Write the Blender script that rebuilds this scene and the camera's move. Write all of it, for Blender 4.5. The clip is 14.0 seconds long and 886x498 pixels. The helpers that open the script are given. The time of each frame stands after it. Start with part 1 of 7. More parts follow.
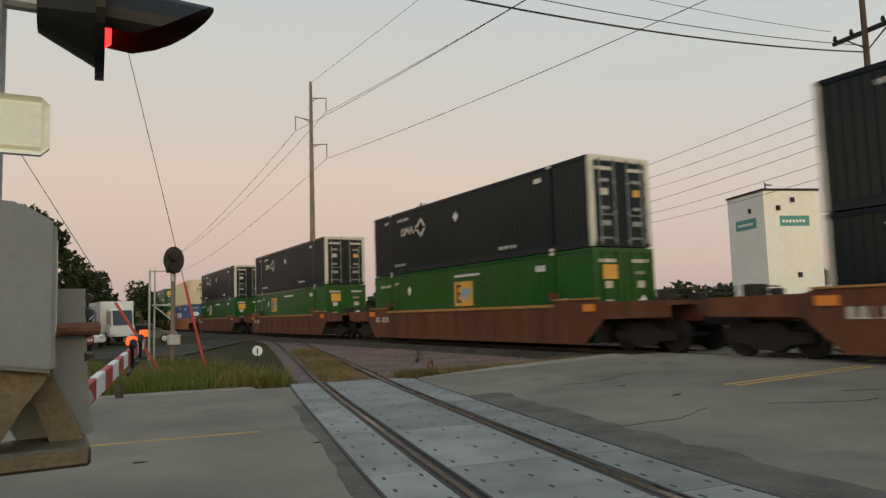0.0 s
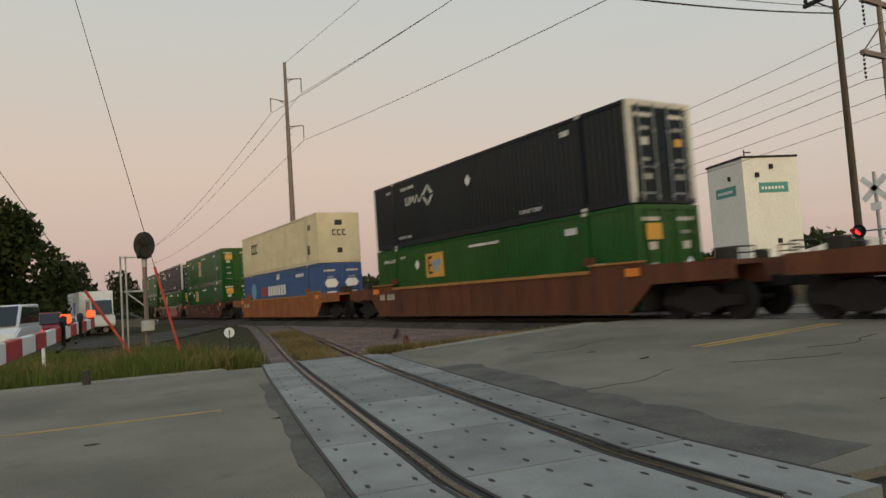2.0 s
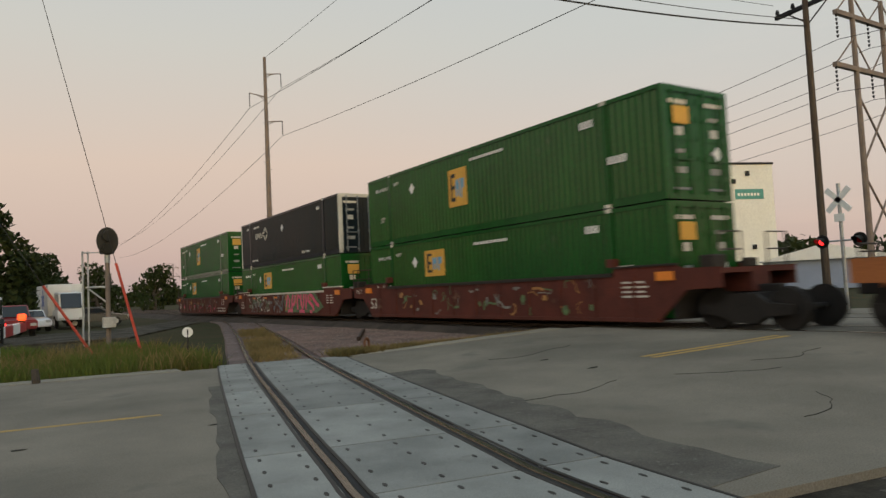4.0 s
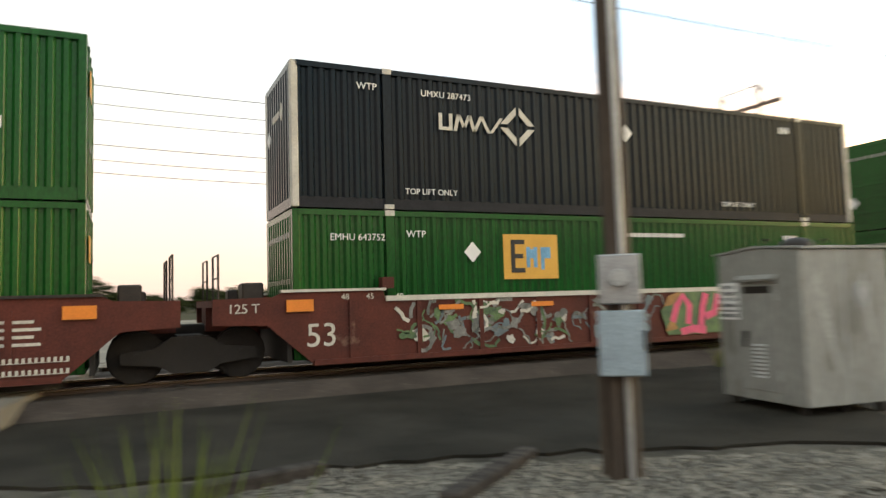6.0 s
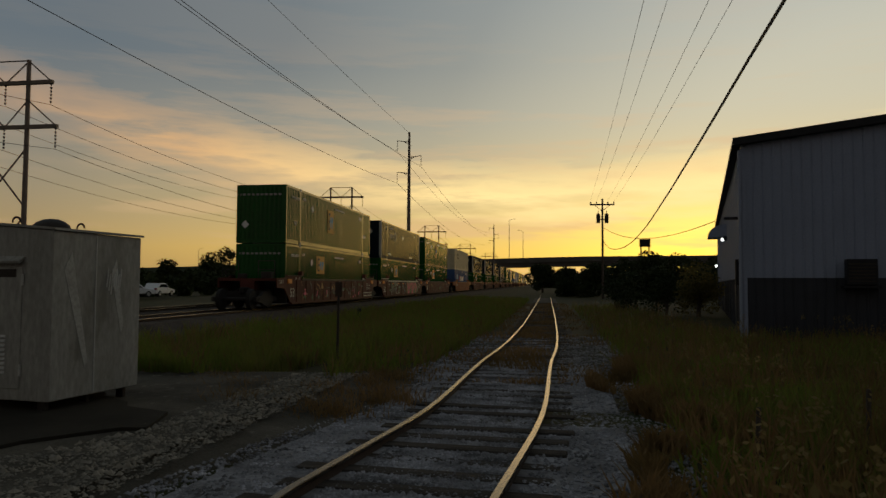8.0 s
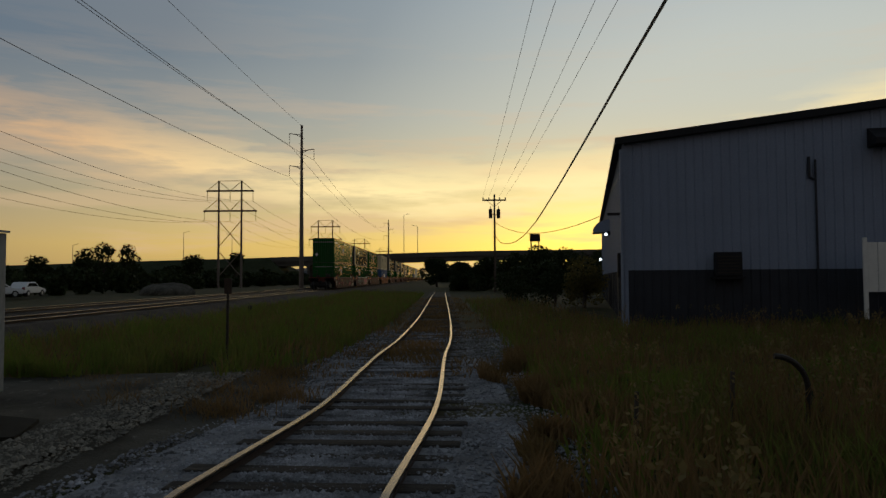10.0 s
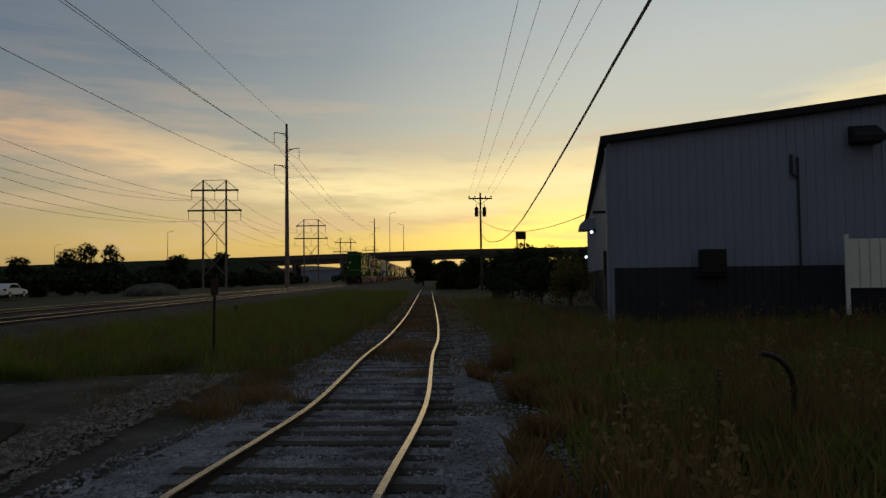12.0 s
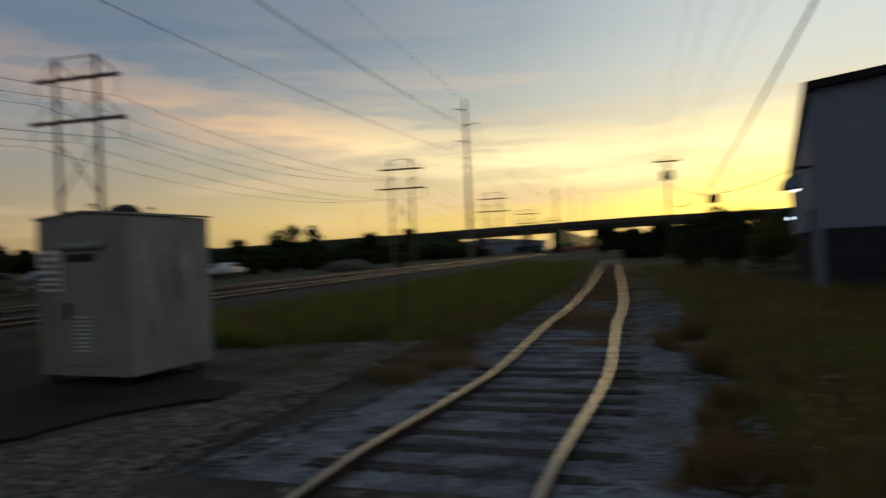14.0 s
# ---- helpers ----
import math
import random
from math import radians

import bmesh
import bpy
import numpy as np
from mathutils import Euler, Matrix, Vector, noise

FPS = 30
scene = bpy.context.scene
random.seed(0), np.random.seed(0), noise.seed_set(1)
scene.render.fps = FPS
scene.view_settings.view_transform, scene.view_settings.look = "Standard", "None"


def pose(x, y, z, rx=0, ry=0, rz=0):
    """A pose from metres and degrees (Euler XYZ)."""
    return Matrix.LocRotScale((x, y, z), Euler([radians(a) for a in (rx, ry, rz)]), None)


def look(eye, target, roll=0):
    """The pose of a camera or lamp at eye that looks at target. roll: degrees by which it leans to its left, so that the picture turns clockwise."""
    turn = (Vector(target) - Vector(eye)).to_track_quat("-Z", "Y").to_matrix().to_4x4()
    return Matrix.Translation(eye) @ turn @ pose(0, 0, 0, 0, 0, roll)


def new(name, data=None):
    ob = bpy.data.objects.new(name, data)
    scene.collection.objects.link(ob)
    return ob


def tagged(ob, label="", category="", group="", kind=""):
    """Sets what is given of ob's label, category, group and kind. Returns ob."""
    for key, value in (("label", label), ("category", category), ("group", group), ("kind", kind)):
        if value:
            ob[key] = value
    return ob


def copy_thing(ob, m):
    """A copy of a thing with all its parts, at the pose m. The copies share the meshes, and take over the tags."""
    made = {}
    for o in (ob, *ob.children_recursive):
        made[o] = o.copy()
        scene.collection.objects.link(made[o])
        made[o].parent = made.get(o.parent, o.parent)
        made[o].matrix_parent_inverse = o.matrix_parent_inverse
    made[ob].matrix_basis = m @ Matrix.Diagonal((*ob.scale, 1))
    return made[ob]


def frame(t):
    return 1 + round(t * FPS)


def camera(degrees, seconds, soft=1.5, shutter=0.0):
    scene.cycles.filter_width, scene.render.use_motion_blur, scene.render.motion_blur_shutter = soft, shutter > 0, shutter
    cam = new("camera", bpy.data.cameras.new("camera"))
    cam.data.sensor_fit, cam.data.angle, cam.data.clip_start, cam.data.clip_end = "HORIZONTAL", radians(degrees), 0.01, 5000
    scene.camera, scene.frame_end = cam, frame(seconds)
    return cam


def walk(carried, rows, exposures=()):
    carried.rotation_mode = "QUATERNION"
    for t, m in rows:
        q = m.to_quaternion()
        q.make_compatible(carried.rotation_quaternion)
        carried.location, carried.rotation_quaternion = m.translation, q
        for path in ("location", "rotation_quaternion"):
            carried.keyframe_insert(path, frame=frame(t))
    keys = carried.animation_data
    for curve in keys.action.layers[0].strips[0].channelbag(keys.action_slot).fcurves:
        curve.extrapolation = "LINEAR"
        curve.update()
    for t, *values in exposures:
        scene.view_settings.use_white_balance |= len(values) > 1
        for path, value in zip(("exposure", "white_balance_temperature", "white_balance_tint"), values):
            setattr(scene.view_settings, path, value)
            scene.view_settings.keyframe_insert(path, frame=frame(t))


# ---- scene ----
cam = camera(65.25, 14.0, soft=1.4, shutter=0.22)
PATH = [
    (0.0, pose(1.853, -0.712, 1.663, 95.24, 1.74, 150.09)),
    (0.5, pose(1.818, -0.697, 1.644, 95.51, 1.30, 151.07)),
    (1.0, pose(1.716, -0.678, 1.613, 94.91, 2.78, 154.71)),
    (1.5, pose(1.640, -0.700, 1.639, 98.34, 2.41, 147.39)),
    (2.0, pose(1.453, -0.657, 1.517, 93.47, 3.86, 149.05)),
    (2.5, pose(1.330, -0.565, 1.580, 92.04, 3.17, 149.15)),
    (5.0, pose(0.741, -0.352, 1.641, 96.54, 1.18, 141.10)),
    (5.5, pose(0.534, -0.539, 1.658, 96.42, 1.92, 109.71)),
    (5.8, pose(0.411, -0.438, 1.686, 95.65, 2.15, 84.67)),
    (6.0, pose(0.336, -0.440, 1.716, 94.12, 1.72, 65.23)),
    (6.2, pose(0.083, -0.318, 1.632, 93.96, 0.69, 47.75)),
    (6.5, pose(0.016, 0.040, 1.643, 95.38, 0.75, 30.91)),
    (6.8, pose(0.138, -0.142, 1.721, 96.40, 0.74, 21.40)),
    (7.0, pose(0.032, -0.057, 1.641, 96.26, 2.58, 16.56)),
    (7.5, pose(-0.009, -0.016, 1.621, 94.29, 0.28, 12.16)),
    (8.0, pose(-0.007, 0.037, 1.612, 92.83, -0.29, 8.60)),
    (8.5, pose(0.023, 0.010, 1.603, 92.47, -0.38, 5.34)),
    (9.0, pose(-0.000, -0.000, 1.595, 92.22, -0.26, 3.16)),
    (11.5, pose(0.017, 0.001, 1.635, 92.72, 1.00, -2.24)),
    (12.0, pose(-0.022, -0.014, 1.628, 92.26, 0.72, -1.22)),
    (12.5, pose(-0.057, -0.100, 1.583, 91.92, 0.20, -0.31)),
    (13.0, pose(-0.117, -0.024, 1.637, 92.07, 1.90, 2.40)),
    (13.5, pose(-0.391, -0.074, 1.575, 93.06, 3.05, 29.15)),
    (13.7, pose(-0.338, 0.220, 1.493, 92.06, 6.24, 36.29)),
    (14.0, pose(0.053, 0.040, 1.583, 90.30, 2.39, 13.83)),
]
EXPOSURES = [(0.0, -0.06, 6650), (1.0, -0.16, 6750), (2.0, -0.14, 6750), (2.5, 0.12, 6800), (5.0, -0.17, 6650), (5.5, 0.25, 6700), (6.0, 0.95, 7000), (6.5, 0.0, 7100), (6.7, -0.6, 7300), (7.0, -1.65, 7500), (7.5, -2.12, 7350), (8.5, -2.08, 6700), (9.0, -2.08, 6400), (11.5, -2.08, 6100), (13.0, -2.08, 6000), (13.4, -2.05, 5900), (13.7, -1.95, 5900), (14.0, -1.75, 5900)]
walk(cam, PATH, EXPOSURES)

# ---- sky and sun ----
SUN_AZ = 14.0    # degrees from +Y towards +X
world = bpy.data.worlds.new("dusk_sky")
scene.world = world
world.use_nodes = True
wt = world.node_tree
wt.nodes.clear()


def wn(kind, **kw):
    n = wt.nodes.new(kind)
    for k, v in kw.items():
        if k == "op":
            n.operation = v
        else:
            n.inputs[int(k[1:])].default_value = v
    return n


def ramp_node(tree, stops):
    n = tree.nodes.new("ShaderNodeValToRGB")
    el = n.color_ramp.elements
    while len(el) < len(stops):
        el.new(0.5)
    for e, (p, c) in zip(el, stops):
        e.position, e.color = p, (*c, 1)
    return n


def wmath(op, a, b=None):
    n = wn("ShaderNodeMath", op=op)
    for i, v in enumerate((a, b)):
        if v is None:
            continue
        if isinstance(v, (int, float)):
            n.inputs[i].default_value = v
        else:
            wt.links.new(v, n.inputs[i])
    return n.outputs[0]


def wmix(fac, a, b, blend="MIX"):
    n = wt.nodes.new("ShaderNodeMix")
    n.data_type, n.blend_type = "RGBA", blend
    for i, v in ((0, fac), (6, a), (7, b)):
        if isinstance(v, (int, float)):
            n.inputs[i].default_value = v
        elif isinstance(v, tuple):
            n.inputs[i].default_value = (*v, 1)
        else:
            wt.links.new(v, n.inputs[i])
    return n.outputs[2]


tc = wt.nodes.new("ShaderNodeTexCoord")
sep = wt.nodes.new("ShaderNodeSeparateXYZ")
wt.links.new(tc.outputs["Generated"], sep.inputs[0])
sx, sy = math.sin(radians(SUN_AZ)), math.cos(radians(SUN_AZ))
up = wmath("MAXIMUM", sep.outputs[2], 0.0)
toward = wmath("ADD", wmath("MULTIPLY", sep.outputs[0], sx), wmath("MULTIPLY", sep.outputs[1], sy))
west = wmath("MULTIPLY_ADD", toward, 0.5)
west.node.inputs[2].default_value = 0.5
elev = wmath("POWER", up, 0.6)
r_east = ramp_node(wt, [(0.0, (0.43, 0.36, 0.37)), (0.18, (0.58, 0.44, 0.41)), (0.36, (0.70, 0.56, 0.48)), (0.52, (0.62, 0.61, 0.57)), (0.72, (0.51, 0.60, 0.66)), (1.0, (0.40, 0.49, 0.54))])
wt.links.new(elev, r_east.inputs[0])
r_west = ramp_node(wt, [(0.0, (2.7, 1.6, 0.40)), (0.16, (3.7, 2.5, 0.66)), (0.28, (3.2, 2.6, 1.30)), (0.42, (2.5, 2.45, 1.95)), (0.60, (2.0, 2.2, 2.2)), (1.0, (0.40, 0.49, 0.54))])
wt.links.new(elev, r_west.inputs[0])
r_wide = ramp_node(wt, [(0.0, (0, 0, 0)), (0.45, (0.03,) * 3), (0.62, (0.12,) * 3), (0.80, (0.38,) * 3), (0.90, (0.70,) * 3), (1.0, (1, 1, 1))])
r_narrow = ramp_node(wt, [(0.45, (0, 0, 0)), (0.72, (0.05,) * 3), (0.82, (0.15,) * 3), (0.90, (0.42,) * 3), (0.975, (1, 1, 1))])
wt.links.new(west, r_wide.inputs[0])
# higher up the brightest part lies further round to the north-east
hx, hy = math.sin(radians(26)), math.cos(radians(26))
toward_high = wmath("ADD", wmath("MULTIPLY", sep.outputs[0], hx), wmath("MULTIPLY", sep.outputs[1], hy))
west_high = wmath("MULTIPLY_ADD", toward_high, 0.5)
west_high.node.inputs[2].default_value = 0.5
wt.links.new(west_high, r_narrow.inputs[0])
high = wmath("MINIMUM", wmath("MULTIPLY", wmath("MAXIMUM", wmath("SUBTRACT", up, 0.05), 0.0), 4.0), 1.0)
r_mix = wt.nodes.new("ShaderNodeMix")
r_mix.data_type = "RGBA"
wt.links.new(high, r_mix.inputs[0])
wt.links.new(r_wide.outputs[0], r_mix.inputs[6])
wt.links.new(r_narrow.outputs[0], r_mix.inputs[7])
mixfac = r_mix.outputs[2]
blue_fac = wmath("MULTIPLY", high, wmath("MINIMUM", wmath("MAXIMUM", wmath("MULTIPLY", wmath("SUBTRACT", west, 0.42), 3.6), 0.0), 1.0))
# away from the sunset the sky turns from rose to pale blue towards -x
west_side = wmath("MULTIPLY", wmath("SUBTRACT", -0.38, sep.outputs[0]), 1.6)
cool = wmath("MULTIPLY", wmath("MINIMUM", wmath("MAXIMUM", west_side, 0.0), 1.0), wmath("MINIMUM", wmath("MULTIPLY", up, 3.2), 1.0))
cool_east = wmix(wmath("MULTIPLY", cool, 0.7), r_east.outputs[0], (0.54, 0.61, 0.63))
east_sky = wmix(blue_fac, cool_east, (0.45, 0.61, 0.79))
base_sky = wmix(mixfac, east_sky, r_west.outputs[0])
# glow round the place where the sun went down
elev_glow = wmath("POWER", wmath("MAXIMUM", toward, 0.0), 40.0)
low = wmath("SUBTRACT", 1.0, wmath("MINIMUM", wmath("MULTIPLY", up, 4.5), 1.0))
glow = wmath("MULTIPLY", elev_glow, wmath("POWER", low, 1.5))
glow_col = wmix(glow, (0, 0, 0), (4.5, 3.2, 0.1))
sky1 = wmix(1.0, base_sky, glow_col, "ADD")
# thin streaked clouds, strongest towards the sunset
mp = wt.nodes.new("ShaderNodeMapping")
mp.inputs["Scale"].default_value = (1.3, 1.3, 13.0)
mp.inputs["Rotation"].default_value = (0.10, -0.14, 0.3)
wt.links.new(tc.outputs["Generated"], mp.inputs[0])
cl = wn("ShaderNodeTexNoise")
cl.inputs["Scale"].default_value, cl.inputs["Detail"].default_value, cl.inputs["Roughness"].default_value = 2.0, 9.0, 0.62
wt.links.new(mp.outputs[0], cl.inputs["Vector"])
cr = ramp_node(wt, [(0.50, (0, 0, 0)), (0.61, (1, 1, 1))])
wt.links.new(cl.outputs[0], cr.inputs[0])
wide_cloud = wmath("MULTIPLY", r_wide.outputs[0], wmath("MAXIMUM", wmath("SUBTRACT", 1.0, wmath("MULTIPLY", up, 2.8)), 0.08))
cloud_fac = wmath("MULTIPLY", cr.outputs[0], wmath("MULTIPLY", wide_cloud, 0.75))
sky2 = wmix(cloud_fac, sky1, (3.1, 2.05, 1.15))
# one long bank of thin cloud low over the sunset, climbing towards -x
bank_mid = wmath("MULTIPLY_ADD", wmath("MULTIPLY", sep.outputs[0], sep.outputs[0]), 0.27)
bank_mid.node.inputs[2].default_value = 0.128
bank_mp = wt.nodes.new("ShaderNodeMapping")
bank_mp.inputs["Scale"].default_value = (2.2, 2.2, 15.0)
bank_mp.inputs["Rotation"].default_value = (0.0, 0.20, 0.0)
wt.links.new(tc.outputs["Generated"], bank_mp.inputs[0])
bank_noise = wn("ShaderNodeTexNoise")
bank_noise.inputs["Scale"].default_value, bank_noise.inputs["Detail"].default_value, bank_noise.inputs["Roughness"].default_value = 2.4, 10.0, 0.60
wt.links.new(bank_mp.outputs[0], bank_noise.inputs["Vector"])
bank_off = wmath("ADD", wmath("SUBTRACT", sep.outputs[2], bank_mid), wmath("MULTIPLY", wmath("SUBTRACT", bank_noise.outputs[0], 0.5), 0.10))
bank_shape = wmath("POWER", wmath("MAXIMUM", wmath("SUBTRACT", 1.0, wmath("MULTIPLY", wmath("ABSOLUTE", bank_off), 22.0)), 0.0), 0.8)
bank_ramp = ramp_node(wt, [(0.34, (0.1,) * 3), (0.54, (1, 1, 1))])
wt.links.new(bank_noise.outputs[0], bank_ramp.inputs[0])
bank_fac = wmath("MULTIPLY", wmath("MULTIPLY", bank_shape, bank_ramp.outputs[0]), wmath("MINIMUM", wmath("MULTIPLY", r_wide.outputs[0], 1.5), 1.0))
bank_col = ramp_node(wt, [(0.70, (1.7, 1.1, 0.80)), (0.86, (3.1, 1.9, 0.95)), (0.97, (4.6, 3.6, 1.7))])
wt.links.new(west, bank_col.inputs[0])
sky2 = wmix(bank_fac, sky2, bank_col.outputs[0])
nish = wt.nodes.new("ShaderNodeTexSky")
nish.sky_type, nish.sun_disc = "NISHITA", False
nish.sun_elevation, nish.sun_rotation = radians(1.5), radians(SUN_AZ)
sky3 = wmix(0.02, sky2, nish.outputs[0], "ADD")
bg = wt.nodes.new("ShaderNodeBackground")
bg.inputs[1].default_value = 1.0
wt.links.new(sky3, bg.inputs[0])
wo = wt.nodes.new("ShaderNodeOutputWorld")
wt.links.new(bg.outputs[0], wo.inputs[0])

sun_data = bpy.data.lights.new("sun", "SUN")
sun_data.energy, sun_data.angle, sun_data.color = 0.5, radians(30), (1.0, 0.66, 0.34)
sun = new("sun", sun_data)
sun.matrix_world = look((30, 160, 14), (0, 0, 1.0))


# ---- materials ----
def mat(name, col, rough=0.7, metal=0.0, var=0.25, scale=3.0, fine=40.0, bump=0.15, col2=None, emit=0.0, stretch=None, patch=None, rnd=0.0, spec=0.5, trans=0.0):
    m = bpy.data.materials.new(name)
    m.use_nodes = True
    nt = m.node_tree
    b = nt.nodes["Principled BSDF"]
    co = nt.nodes.new("ShaderNodeTexCoord")
    src = co.outputs["Object"]
    if stretch:
        mpn = nt.nodes.new("ShaderNodeMapping")
        mpn.inputs["Scale"].default_value = stretch
        nt.links.new(src, mpn.inputs[0])
        src = mpn.outputs[0]

    def nz(sc, det=5.0, ro=0.6):
        n = nt.nodes.new("ShaderNodeTexNoise")
        n.inputs["Scale"].default_value, n.inputs["Detail"].default_value, n.inputs["Roughness"].default_value = sc, det, ro
        nt.links.new(src, n.inputs["Vector"])
        return n.outputs[0]

    def mix(fac, a, c, blend="MIX"):
        n = nt.nodes.new("ShaderNodeMix")
        n.data_type, n.blend_type = "RGBA", blend
        for i, v in ((0, fac), (6, a), (7, c)):
            if isinstance(v, (int, float)):
                n.inputs[i].default_value = v
            elif isinstance(v, tuple):
                n.inputs[i].default_value = (*v, 1)
            else:
                nt.links.new(v, n.inputs[i])
        return n.outputs[2]

    big, small = nz(scale), nz(fine, 3.0)
    c2 = col2 or tuple(c * (1 - var) for c in col)
    r1 = ramp_node(nt, [(0.35, (0, 0, 0)), (0.65, (1, 1, 1))])
    nt.links.new(big, r1.inputs[0])
    c = mix(r1.outputs[0], col, c2)
    r2 = ramp_node(nt, [(0.3, (1 - var,) * 3), (0.7, (1 + var * 0.6,) * 3)])
    nt.links.new(small, r2.inputs[0])
    c = mix(1.0, c, r2.outputs[0], "MULTIPLY")
    if patch:    # worn or dirty spots: (colour, scale, threshold)
        pn = nz(patch[1], 6.0, 0.65)
        rp = ramp_node(nt, [(patch[2], (0, 0, 0)), (min(patch[2] + 0.1, 1), (1, 1, 1))])
        nt.links.new(pn, rp.inputs[0])
        c = mix(rp.outputs[0], c, patch[0])
    if rnd:
        oi = nt.nodes.new("ShaderNodeObjectInfo")
        rr = ramp_node(nt, [(0, (1 - rnd,) * 3), (1, (1 + rnd,) * 3)])
        nt.links.new(oi.outputs["Random"], rr.inputs[0])
        c = mix(1.0, c, rr.outputs[0], "MULTIPLY")
    nt.links.new(c, b.inputs["Base Color"])
    b.inputs["Roughness"].default_value, b.inputs["Metallic"].default_value = rough, metal
    b.inputs["Specular IOR Level"].default_value = spec
    if bump:
        bn = nt.nodes.new("ShaderNodeBump")
        bn.inputs["Strength"].default_value, bn.inputs["Distance"].default_value = bump, 0.02
        nt.links.new(small, bn.inputs["Height"])
        nt.links.new(bn.outputs[0], b.inputs["Normal"])
    if trans:    # thin leaves let light through
        tb = nt.nodes.new("ShaderNodeBsdfTranslucent")
        nt.links.new(c, tb.inputs["Color"])
        ms = nt.nodes.new("ShaderNodeMixShader")
        ms.inputs[0].default_value = trans
        nt.links.new(b.outputs[0], ms.inputs[1])
        nt.links.new(tb.outputs[0], ms.inputs[2])
        nt.links.new(ms.outputs[0], nt.nodes["Material Output"].inputs[0])
    if emit:
        b.inputs["Emission Color"].default_value, b.inputs["Emission Strength"].default_value = (*col, 1), emit
    return m


